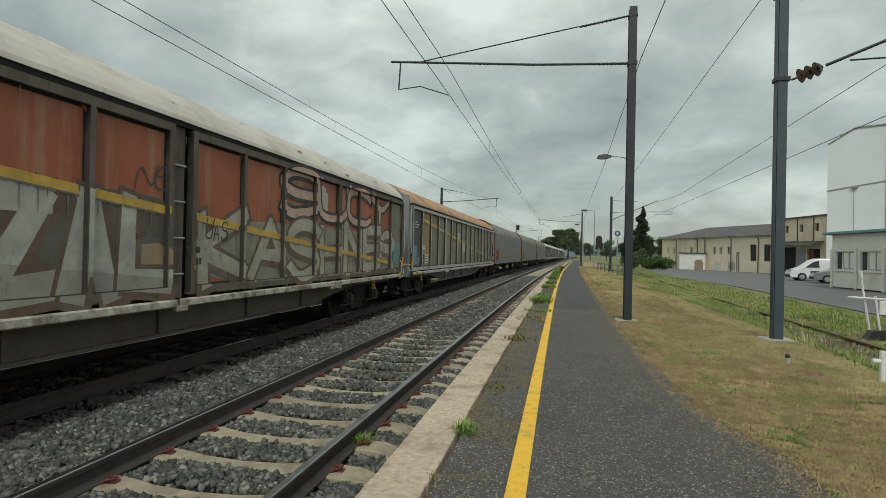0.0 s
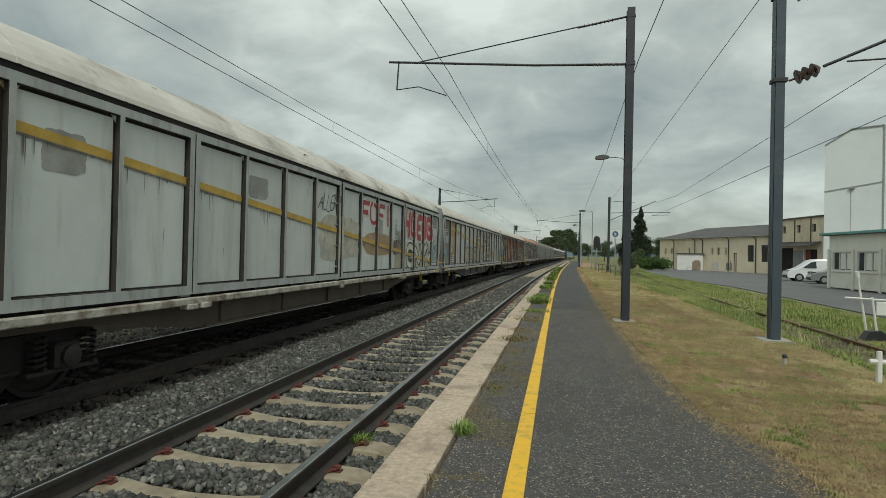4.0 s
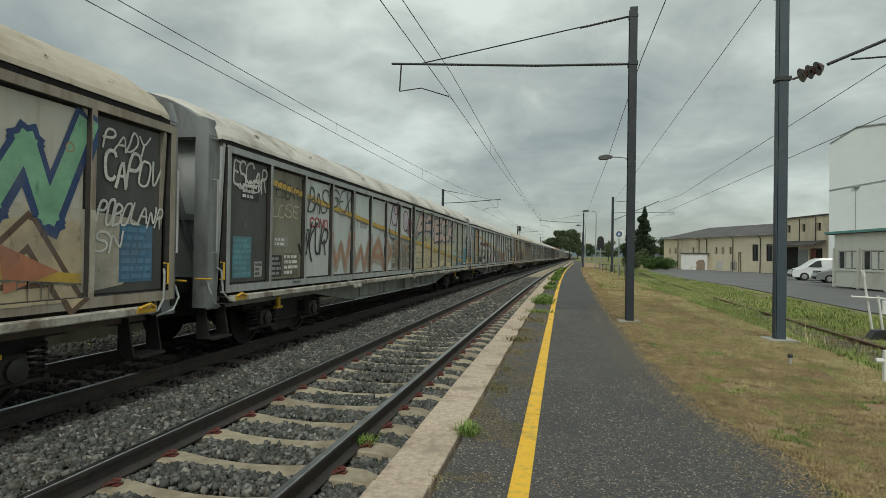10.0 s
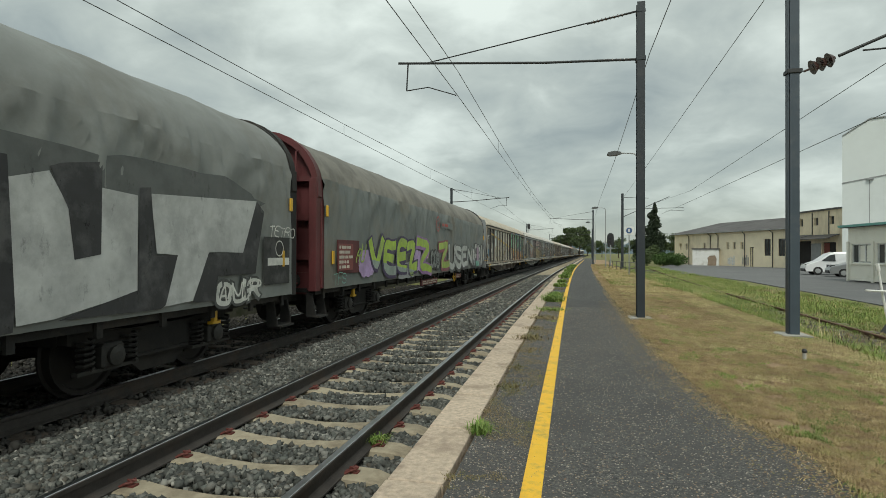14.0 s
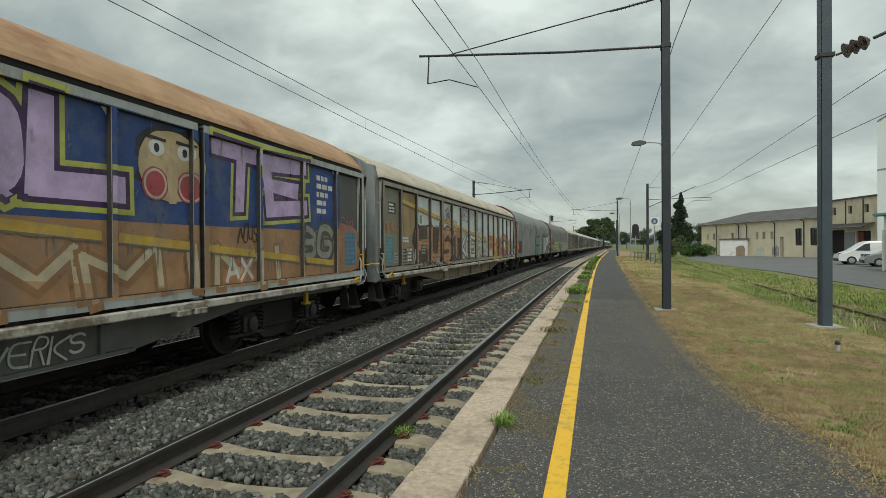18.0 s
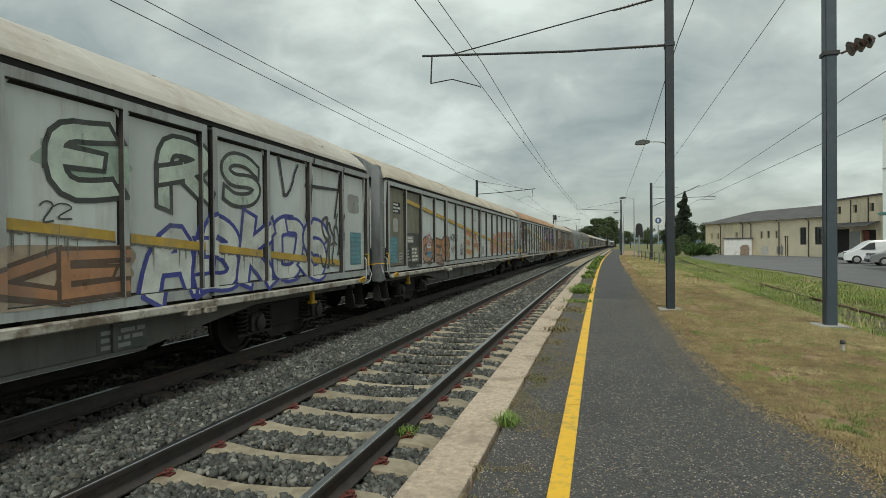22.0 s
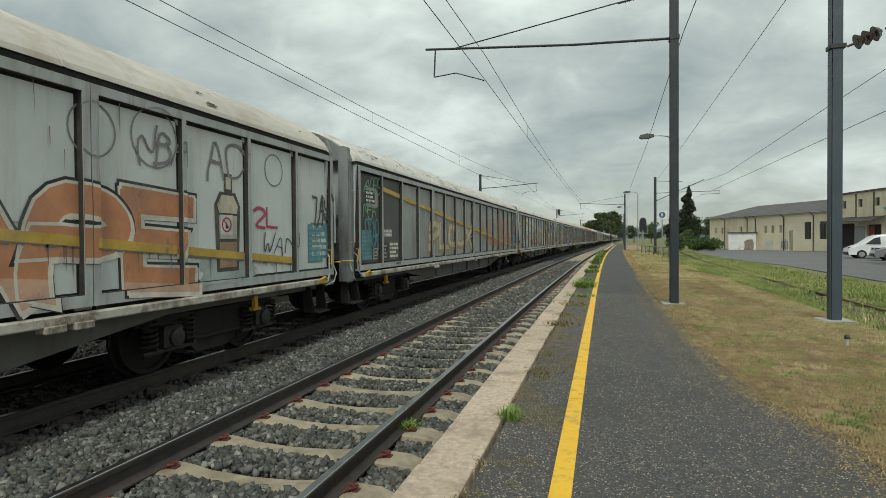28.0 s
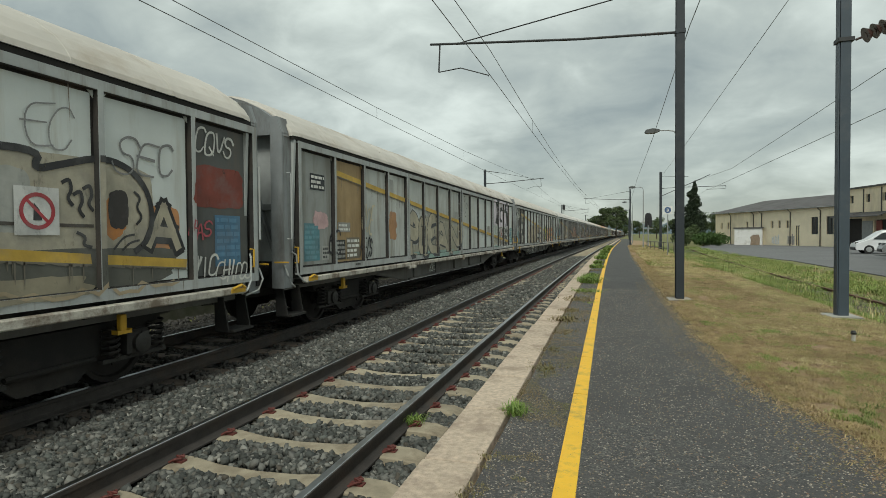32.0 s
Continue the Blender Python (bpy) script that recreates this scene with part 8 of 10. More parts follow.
word(14, 'KO', -2.55, -0.06, 1.18, 2.07, (0.58, 0.47, 0.34), (0.10, 0.09, 0.085), 0.13, 0.05, fade=(0.52, 0.26, 0.12))
ring_word(14, 'STILLS', -3.50, -2.66, 2.54, 2.86, BLUE)
ring_word(14, 'EVITO', -2.26, -1.39, 2.40, 2.80, (0.05, 0.18, 0.38), 0.01)
ring_word(14, 'ONDE', -1.02, -0.05, 2.69, 2.95, BLACK)
ring_word(14, 'OMIS', -0.97, -0.05, 2.42, 2.64, BLACK)
ring_word(14, 'STCI', -7.04, -6.37, 1.88, 2.04, BLACK)
ring_word(14, 'ORNGLANR', -7.17, -6.19, 1.23, 1.34, BLACK, 0.02)
ring_word(14, 'CATZC', -7.13, -6.69, 1.07, 1.19, BLACK, 0.02)
ring_word(14, 'JIL', -7.17, -6.86, 1.42, 1.72, PALE, 0.02)
sign(14, -6.68, 1.71, 0.12)
ring_word(14, 'PASEO 12', -3.25, -0.85, 0.56, 0.78, BLACK, base=1.205)
ring_word(15, 'ACES', -9.44, -8.62, 2.60, 2.94, GREEN, 0.02)
ring_word(15, 'NEA', -9.54, -8.86, 2.07, 2.40, GREEN, 0.02)
ring_word(15, 'SKAR', -9.46, -8.74, 1.42, 2.07, TEAL, 0.02)
word(15, 'PLOUX', -5.15, -0.03, 1.27, 2.13, CREAM, TAN, 0.06)
word(15, 'MUSA', 1.40, 8.67, 1.30, 2.38, SALMON, TAN, 0.06)
ring_word(15, 'ERQ', 9.12, 9.68, 2.04, 2.31, (0.40, 0.20, 0.06), 0.02)
plate(15, 9.36, 9.98, 1.49, 1.81, (0.08, 0.22, 0.36), 6, SKY)
ring_word(15, 'GHAOVI', 9.00, 9.94, 1.20, 1.45, WHITE, 0.02)
word(16, 'SAPE', 2.60, 6.62, 0.98, 2.14, (0.50, 0.22, 0.11), (0.62, 0.58, 0.50), 0.13, 0.02, fade=(0.54, 0.34, 0.24), halo=BLACK)
blot(16, 6.61, 7.92, 1.02, 1.45, (0.36, 0.42, 0.40), ragged=0.25)
for pts, color, layer in (([(7.02, 1.20), (7.46, 1.20), (7.50, 2.05), (7.40, 2.22), (7.08, 2.22), (6.98, 2.05)], (0.07, 0.06, 0.05), 0.006),
                          ([(7.07, 1.95), (7.43, 1.95), (7.45, 2.05), (7.36, 2.18), (7.12, 2.18), (7.03, 2.05)], (0.52, 0.47, 0.36), 0.008),
                          ([(7.07, 1.62), (7.42, 1.62), (7.43, 1.92), (7.06, 1.92)], (0.46, 0.42, 0.36), 0.0082),
                          ([(7.07, 1.25), (7.42, 1.25), (7.42, 1.58), (7.07, 1.58)], (0.30, 0.20, 0.12), 0.0084),
                          ([(7.17, 2.22), (7.33, 2.22), (7.33, 2.46), (7.17, 2.46)], (0.07, 0.06, 0.05), 0.0086),
                          ([(7.20, 2.26), (7.30, 2.26), (7.30, 2.42), (7.20, 2.42)], (0.50, 0.45, 0.36), 0.0100)):
    shape(16, pts, color, layer)
sign(16, 7.20, 1.80, 0.08)
ring_word(16, 'NBA', 5.79, 6.51, 2.42, 2.83, (0.2, 0.2, 0.2))
ring(16, 6.02, 2.71, 0.31, 0.33, (0.22, 0.22, 0.22), 0.006)
ring(16, 5.24, 2.66, 0.25, 0.27, (0.22, 0.22, 0.22), 0.006)
ring(16, 8.32, 2.63, 0.22, 0.24, (0.22, 0.22, 0.22), 0.006)
ring_word(16, 'AC', 6.83, 7.56, 2.37, 2.87, (0.2, 0.2, 0.2))
word(16, '2L', 7.80, 8.39, 1.75, 2.08, (0.40, 0.07, 0.10), None, 0.01)
ring_word(16, 'WAN', 8.00, 8.92, 1.41, 1.71, DARK)
ring_word(16, 'ZAS', 9.47, 10.08, 1.87, 2.43, DARK)
plate(16, 9.40, 10.00, 1.29, 1.89, TEAL, 5, PALE)
word(16, 'S', -5.64, -4.90, 2.21, 2.85, (0.575, 0.61, 0.595), (0.13, 0.13, 0.125), 0.12, 0.012, block=(0, 0))
word(16, 'E', -4.51, -3.79, 2.16, 2.89, (0.575, 0.61, 0.595), (0.13, 0.13, 0.125), 0.12, 0.012, block=(0, 0))
word(16, 'R', -3.38, -2.38, 2.22, 2.91, (0.575, 0.61, 0.595), (0.13, 0.13, 0.125), 0.12, 0.012, block=(0, 0))
word(16, 'S', -2.15, -1.09, 2.24, 2.93, (0.575, 0.61, 0.595), (0.13, 0.13, 0.125), 0.12, 0.012, block=(0, 0))
blot(16, -5.93, -2.27, 1.09, 2.10, (0.38, 0.33, 0.24), ragged=0.08, square=8)
word(16, 'SABHA', -5.95, -2.30, 1.12, 2.06, (0.44, 0.39, 0.29), (0.27, 0.22, 0.16), 0.13, 0.02, bubble=True)
word(16, 'HE', -2.25, -0.02, 1.05, 1.96, (0.58, 0.56, 0.50), BLACK, 0.12, 0.05, fade=(0.56, 0.46, 0.34))
word(16, 'N', 0.49, 1.43, 1.12, 1.96, CREAM, BLACK, 0.09, 0.05)
word(16, '2', 1.51, 2.55, 1.23, 2.13, (0.32, 0.38, 0.12), BLACK, 0.12, 0.04)
plate(16, 0.44, 0.70, 1.34, 1.89, (0.45, 0.16, 0.03), 2, BLACK)
ring_word(16, 'EDN MADEO', -3.87, -2.73, 1.07, 1.20, BLACK, 0.01)
ring_word(16, 'QMAS', -5.19, -4.72, 1.07, 1.21, BLACK, 0.01)
ring_word(16, 'VICE', -0.80, -0.22, 2.21, 2.56, DARK)
ring_word(16, 'DERMOW', -4.91, -4.18, 0.57, 0.74, WHITE, 0.03, base=1.205)
ring_word(16, 'SK', -4.10, -3.50, 0.56, 0.78, WHITE, 0.04, base=1.205)
ring_word(16, 'AKON-REPTI', -3.11, -0.69, 0.49, 0.82, (0.45, 0.45, 0.43), 0.05, base=1.205)
ring_word(16, 'BASIR', -9.65, -8.66, 2.56, 2.98, WHITE, 0.02)
ring_word(16, 'NOVEL', -9.71, -8.63, 1.74, 2.04, WHITE, 0.02)
ring_word(16, 'FOK', -8.53, -7.48, 2.37, 2.78, CREAM, 0.02)
blot(16, -4.95, 0.36, 1.20, 2.23, (0.36, 0.29, 0.20), ragged=0.1)
blot(17, 5.27, 6.58, 1.05, 2.01, (0.20, 0.33, 0.29), ragged=0.08, square=7)
word(17, 'MOES', 5.57, 6.36, 1.62, 2.00, (0.35, 0.42, 0.38), PALE, 0.03)
word(17, 'BKAT', 5.52, 6.51, 1.14, 1.57, (0.38, 0.33, 0.22), PALE, 0.03)
blot(17, 5.27, 8.98, 1.91, 3.07, (0.68, 0.62, 0.68), ragged=0.012, square=16, layer=0.002)
shape(17, [(5.97, 3.08), (6.56, 3.10), (6.33, 2.88), (6.26, 2.69), (6.27, 2.53), (6.41, 2.06), (6.38, 2.03), (5.89, 2.10), (6.10, 2.35), (6.17, 2.55), (6.15, 2.74), (6.07, 2.91)], BLACK, 0.006)
shape(17, [(5.36, 2.60), (5.51, 2.70), (5.54, 2.59), (5.51, 2.45), (5.36, 2.40)], BLACK, 0.006)
shape(17, [(7.47, 2.80), (7.18, 2.84), (6.94, 2.77), (6.85, 2.62), (6.85, 2.32), (6.93, 2.17), (7.16, 2.11), (7.44, 2.19), (7.44, 2.29), (7.20, 2.27), (7.05, 2.34), (7.04, 2.61), (7.46, 2.67)], BLACK, 0.006)
shape(17, [(8.09, 3.09), (8.48, 3.12), (8.51, 2.76), (8.41, 2.71), (8.78, 2.68), (8.90, 2.00), (8.52, 2.01), (8.37, 2.60), (7.77, 2.60), (7.46, 2.65), (7.47, 2.73), (8.17, 2.76)], BLACK, 0.006)
blot(17, 6.60, 9.40, 1.11, 1.95, (0.14, 0.105, 0.08), ragged=0.1, square=7, layer=0.0035)
word(17, 'MESS', 6.64, 9.33, 1.08, 1.96, (0.05, 0.046, 0.043), (0.68, 0.68, 0.66), 0.10, 0.04, bubble=True, block=(0, 0))
ring_word(17, 'ACPS', 5.60, 6.09, 1.77, 2.00, WHITE, 0.01)
sign(17, 7.15, 1.69, 0.12)
ring_word(17, '-20-', 8.08, 8.41, 1.97, 2.07, BLACK)
plate(17, 9.40, 10.00, 1.25, 1.91, (0.12, 0.28, 0.27), 6, PALE)
blot(17, -4.75, -0.04, 1.05, 2.11, (0.36, 0.34, 0.26), ragged=0.06, square=9)
word(17, 'POE', -4.75, -2.55, 1.06, 2.16, (0.42, 0.38, 0.28), (0.05, 0.055, 0.06), 0.13, 0.02, bubble=True)
word(17, 'AN', -2.60, -0.03, 1.03, 2.10, (0.42, 0.38, 0.28), (0.05, 0.055, 0.06), 0.13, 0.02, bubble=True)
blot(17, -4.41, -3.91, 1.98, 2.24, (0.50, 0.55, 0.56), ragged=0.35)
blot(17, -4.65, 0.20, 0.96, 1.19, (0.26, 0.38, 0.34), ragged=0.4, square=6)
ring(17, 0.70, 2.81, 0.08, 0.10, BLACK, 0.008)
ring(17, 0.95, 2.57, 0.08, 0.10, BLACK, 0.008)
ring(17, 0.78, 2.29, 0.07, 0.09, BLACK, 0.008)
plate(17, 0.25, 0.48, 1.44, 1.74, (0.45, 0.16, 0.03), 2, BLACK)
ring_word(17, 'MOBEY', -2.57, -1.91, 0.59, 0.80, PALE, base=1.205)
ring_word(17, 'P2', -1.67, -1.44, 0.56, 0.75, BLACK, base=1.205)
blot(17, -9.37, -8.76, 1.67, 2.03, PINK, ragged=0.35)
ring_word(17, 'EC', -8.79, -8.36, 1.29, 1.67, BLACK, 0.02)
ring_word(17, 'LCE', -7.44, -6.88, 1.68, 2.22, CREAM)
blot(17, -6.24, -5.49, 1.44, 2.18, (0.42, 0.22, 0.10), ragged=0.3)
ring_word(17, 'FACS', -7.51, -6.96, 1.16, 1.56, BLACK, 0.02)
sign(18, 7.03, 1.82, 0.13)
blot(18, 6.20, 8.34, 1.36, 2.34, (0.40, 0.365, 0.285), ragged=0.05, square=6)
blot(18, 6.20, 8.72, 1.10, 1.50, (0.10, 0.10, 0.085), ragged=0.12, square=7, layer=0.006)
blot(18, 6.30, 7.62, 1.04, 1.26, (0.27, 0.24, 0.17), ragged=0.2, square=6, layer=0.008)
stroke(18, [(6.20, 2.26), (6.55, 2.33), (7.08, 2.34), (7.00, 2.17), (7.25, 2.24), (7.66, 2.36), (7.98, 2.31), (8.22, 2.12), (8.31, 1.82), (8.23, 1.55), (8.05, 1.44)], 0.065, BLACK)
blot(18, 7.66, 7.98, 1.56, 2.00, (0.48, 0.20, 0.06), ragged=0.2, layer=0.006)
blot(18, 7.74, 8.00, 1.66, 2.07, (0.04, 0.035, 0.033), ragged=0.15, layer=0.0085)
stroke(18, [(8.06, 2.06), (8.15, 2.00), (8.08, 1.90), (8.17, 1.80), (8.08, 1.72)], 0.028, BLACK)
stroke(18, [(7.80, 1.47), (7.92, 1.60), (8.06, 1.62)], 0.022, BLACK)
stroke(18, [(7.90, 1.46), (8.00, 1.54), (8.12, 1.56)], 0.022, BLACK)
for y, z in ((7.32, 2.08), (7.43, 1.98), (7.53, 2.04), (6.42, 2.02), (6.54, 1.92)):
    stroke(18, [(y - 0.06, z), (y + 0.02, z + 0.05), (y + 0.04, z - 0.06), (y - 0.01, z - 0.13), (y + 0.05, z - 0.20)], 0.034, BLACK)
stroke(18, [(6.25, 1.73), (6.70, 1.71), (7.58, 1.70)], 0.03, (0.06, 0.05, 0.04))
stroke(18, [(7.40, 1.64), (7.50, 1.60), (7.46, 1.52), (7.56, 1.50)], 0.03, BLACK)
blot(18, 8.18, 8.72, 1.36, 1.95, (0.50, 0.24, 0.10), ragged=0.15, square=4)
word(18, 'A', 8.22, 8.72, 1.40, 1.98, (0.40, 0.36, 0.27), BLACK, 0.06, 0.03)
ring_word(18, 'EC', 6.95, 7.39, 2.40, 2.76, (0.24, 0.24, 0.24), -0.05)
ring_word(18, 'SEC', 7.85, 8.64, 2.27, 2.60, (0.2, 0.2, 0.2))
scrawl(18, 6.4, 8.6, 1.09, 0.06, (0.36, 0.29, 0.19), 0.035)
blot(18, 8.86, 9.89, 1.94, 2.47, (0.20, 0.045, 0.03), ragged=0.1, square=7)
ring_word(18, 'CQVS', 8.96, 9.66, 2.61, 2.87, WHITE, 0.02)
ring_word(18, 'HAS', 8.84, 9.23, 1.60, 1.80, (0.40, 0.08, 0.10), 0.02)
ring_word(18, 'VIC', 8.88, 9.32, 1.13, 1.38, WHITE, 0.03)
ring_word(18, 'CHICO', 9.32, 9.93, 1.05, 1.27, WHITE, 0.03)


# ---- masts, wires, lamps, signals ----
def hbeam(bm, x, y, z0, z1, w, d, t=0.014):
    """An H-section post."""
    a, b, c = w / 2, d / 2, t / 2
    prism(bm, [(x + p, y + q) for p, q in ((-a, -b), (a, -b), (a, t - b), (c, t - b), (c, b - t), (a, b - t), (a, b), (-a, b), (-a, b - t), (-c, b - t), (-c, t - b), (-a, t - b))], z0, z1, "z")


def insulator(bm, a, b, n=5, r=0.055):
    a, b = Vector(a), Vector(b)
    tube(bm, [a, b], 0.018)
    d = (b - a) / n
    for i in range(n):
        p = a + d * (i + 0.5)
        q = d.normalized()
        tube(bm, [p - q * 0.018, p - q * 0.006, p + q * 0.006, p + q * 0.018], r * 0.55, 10)
        tube(bm, [p - q * 0.005, p + q * 0.005], r, 10)


def catenary_mast(x, y, base, height, arm_x, contact, label, group="overhead line masts", w=0.185):
    """A steel mast with a tubular bracket that reaches to arm_x and holds the two wires there."""
    root = thing("catenary_mast", pose(x, y, base), label, "catenary mast", group)
    bm = bmesh.new()
    hbeam(bm, 0, 0, 0.06, height, w * 0.82, w)
    part("post", bm, M_MAST, root)
    bm = bmesh.new()
    prism(bm, [(-0.27, -0.25), (0.27, -0.25), (0.27, 0.0), (0.2, 0.07), (-0.2, 0.07), (-0.27, 0.0)], -0.26, 0.26)
    part("footing", bm, M_CONCRETE, root)
    s = 1 if arm_x > x else -1
    L = abs(arm_x - x)
    c = contact - base
    tz = c + 0.58
    bm = bmesh.new()
    tip = s * (L + 1.28)
    tube(bm, [(s * 0.08, 0, tz - 0.05), (s * L * 0.5, 0, tz + 0.01), (tip, 0, tz + 0.22)], 0.026, 8)
    part("bracket_tube", bm, M_WIRE, root)
    bm = bmesh.new()
    tube(bm, [(s * 0.08, 0, tz + 0.92), (s * 1.05, 0, tz + 0.75)], 0.020)
    tube(bm, [(s * 0.95, 0, tz + 0.78), (s * (L + 0.72), 0, tz + 0.17)], 0.013)
    part("stay_rod", bm, M_WIRE, root)
    bm = bmesh.new()
    insulator(bm, (s * 0.32, 0, tz + 0.878), (s * 0.95, 0, tz + 0.768), 8, 0.036)
    part("insulator", bm, M_INSULATOR, root)
    bm = bmesh.new()
    insulator(bm, (s * 0.2, 0, tz - 0.047), (s * 0.75, 0, tz - 0.03), 7, 0.036)
    part("insulator", bm, M_INSULATOR, root)
    bm = bmesh.new()
    tube(bm, [(s * (L + 1.06), 0, tz + 0.19), (s * (L + 1.09), 0, tz - 0.40)], 0.017)
    tube(bm, [(s * (L + 1.09), 0, tz - 0.40), (s * (L + 0.6), 0, tz - 0.35), (s * (L - 0.02), 0, tz - 0.56), (s * (L - 0.02), 0, c)], 0.012)
    part("steady_arm", bm, M_WIRE, root)
    bm = bmesh.new()
    box(bm, -w * 0.50, w * 0.50, -w * 0.56, w * 0.56, tz - 0.10, tz - 0.01, 0.008)
    part("bracket_clamp", bm, M_MAST, root)
    bm = bmesh.new()
    box(bm, -w * 0.47, w * 0.47, -w * 0.54, w * 0.54, tz + 0.87, tz + 0.93, 0.008)
    part("bracket_clamp", bm, M_MAST, root)
    return root


catenary_mast(1.39, 11.9, 0.24, 6.40, NEAR + 0.14, 4.98, "dark grey steel catenary mast on the platform edge of the grass")
for y, lab in ((67.9, "grey steel catenary mast further along the platform"), (122, "distant grey steel catenary mast"), (176, "distant grey steel catenary mast"), (230, "distant grey steel catenary mast")):
    catenary_mast(1.40 + bend(y), y, 0.1, 6.6, NEAR + bend(y) + 0.1, 4.98, lab)
for y, lab in ((42.0, "grey catenary mast behind the goods train"), (95.5, "distant catenary mast beyond the train"), (150, "distant catenary mast beyond the train"), (205, "distant catenary mast beyond the train")):
    catenary_mast(-9.3 + bend(y), y, -0.45, 7.0, FAR + bend(y) - 0.1, 4.95, lab)


def siding_mast():
    root = thing("catenary_mast", pose(3.64, 10.44, 0.20), "blue-grey steel mast with brown insulators beside the siding", "catenary mast", "overhead line masts")
    bm = bmesh.new()
    hbeam(bm, 0, 0, 0.05, 7.4, 0.145, 0.16)
    box(bm, -0.092, -0.079, -0.07, 0.07, 0.05, 7.4)
    part("post", bm, M_MASTBLUE, root)
    bm = bmesh.new()
    prism(bm, [(-0.27, -0.25), (0.27, -0.25), (0.27, -0.02), (0.2, 0.055), (-0.2, 0.055), (-0.27, -0.02)], -0.26, 0.26)
    part("footing", bm, M_CONCRETE, root)
    for z, a in ((4.43, 0.42), (5.86, 0.10)):
        bm = bmesh.new()
        box(bm, -0.115, 0.115, -0.10, 0.10, z - 0.035, z + 0.035, 0.006)
        part("bracket_clamp", bm, M_WIRE, root)
        bm = bmesh.new()
        tube(bm, [(0.16, 0, z), (0.24, 0, z + 0.03)], 0.02)
        d = Vector((1, 0, a)).normalized()
        p = Vector((0.22, 0, z + 0.03))
        for i in range(3):
            c = p + d * (0.12 + i * 0.13)
            tube(bm, [c - d * 0.05, c - d * 0.02, c + d * 0.02, c + d * 0.055], 0.05, 12, 0.03)
            tube(bm, [c - d * 0.045, c - d * 0.012, c + d * 0.02], 0.125, 16, 0.075)
        part("insulator", bm, M_INSULATOR, root)
        bm = bmesh.new()
        tube(bm, [p + d * 0.5, p + d * 2.6], 0.028)
        part("bracket_tube", bm, M_WIRE, root)
    bm = bmesh.new()
    tube(bm, [(1.03, 0, 4.72), (2.9, 0, 4.78)], 0.015)
    part("stay_rod", bm, M_WIRE, root)
    return root


siding_mast()


def arm_mast():
    root = thing("catenary_mast", pose(4.55, 52, -0.05), "grey steel mast with brackets over the siding", "catenary mast", "overhead line masts")
    bm = bmesh.new()
    hbeam(bm, 0, 0, 0, 6.95, 0.2, 0.2)
    part("post", bm, M_MAST, root)
    for pts, r in (([(0.1, 0, 6.6), (2.2, 0, 6.5)], 0.02), ([(0.1, 0, 4.9), (3.9, 0, 6.6)], 0.03), ([(0.1, 0, 5.55), (2.0, 0, 5.6), (5.1, 0, 5.62)], 0.025), ([(5.1, 0, 5.62), (5.1, 0, 5.4), (3.6, 0, 5.35)], 0.015)):
        bm = bmesh.new()
        tube(bm, pts, r)
        part("bracket_tube", bm, M_WIRE, root)
    return root


arm_mast()


def wire(name, pts, r, label):
    bm = bmesh.new()
    tube(bm, pts, r, 5)
    return tagged(obj(name, bm, M_LINE), label, "overhead wire")


def line_wires(centre, stag, supports, contact, low, high):
    """Contact wire, messenger with sag, and droppers over one track."""
    cpts, mpts = [], []
    drop = []
    for (ya, sa), (yb, sb) in zip(supports, supports[1:]):
        n = 8
        for i in range(n + (1 if (yb, sb) == supports[-1] else 0)):
            f = i / n
            y = ya + (yb - ya) * f
            x = centre + bend(y) + stag * (sa + (sb - sa) * f)
            m = low + (high - low) * (2 * f - 1) ** 2
            cpts.append((x, y, contact))
            mpts.append((x - 0.0, y, contact + m))
            if 0 < i < n and y < 140:
                drop.append(((x, y, contact), (x, y, contact + m)))
    a = wire("contact_wire", cpts, 0.0072, "thin dark contact wire over the track")
    b = wire("messenger_wire", mpts, 0.0072, "sagging dark carrier wire over the track")
    for p, q in drop:
        bm = bmesh.new()
        tube(bm, [p, q], 0.0035, 4)
        part("dropper", bm, M_LINE, b)


line_wires(NEAR, 0.16, [(-42, -1), (11.9, 1), (67.9, -1), (122, 1), (176, -1), (230, 1)], 4.99, 0.24, 0.53)
line_wires(FAR, 0.12, [(-32, -1), (42, 1), (95.5, -1), (150, 1), (205, -1)], 4.79, 0.23, 1.0)
wire("feeder_wire", [(1.52 + bend(y), y, 5.60 - (0.5 if 20 < y < 55 else 0)) for y in (-42, 11.9, 22, 38, 52, 67.9)] + [(1.52 + bend(122), 122, 5.6)], 0.008, "feeder wire along the platform masts")
wire("feeder_wire", [(3.75, -20, 6.75), (3.75, 10.4, 6.68), (4.0, 30.9, 6.28), (4.55, 52, 6.45)], 0.008, "feeder wire between two masts")
wire("messenger_wire", [(5.2, -30, 6.2), (6.2, 12.3, 5.45), (6.25, 32, 4.93), (7.1, 52, 5.95), (10, 100, 6.2)], 0.008, "sagging carrier wire over the siding")
wire("contact_wire", [(5.3, -30, 4.7), (6.2, 12.3, 4.44), (6.3, 36, 4.38), (7.9, 52, 5.1), (11, 100, 5.0)], 0.008, "contact wire over the siding")


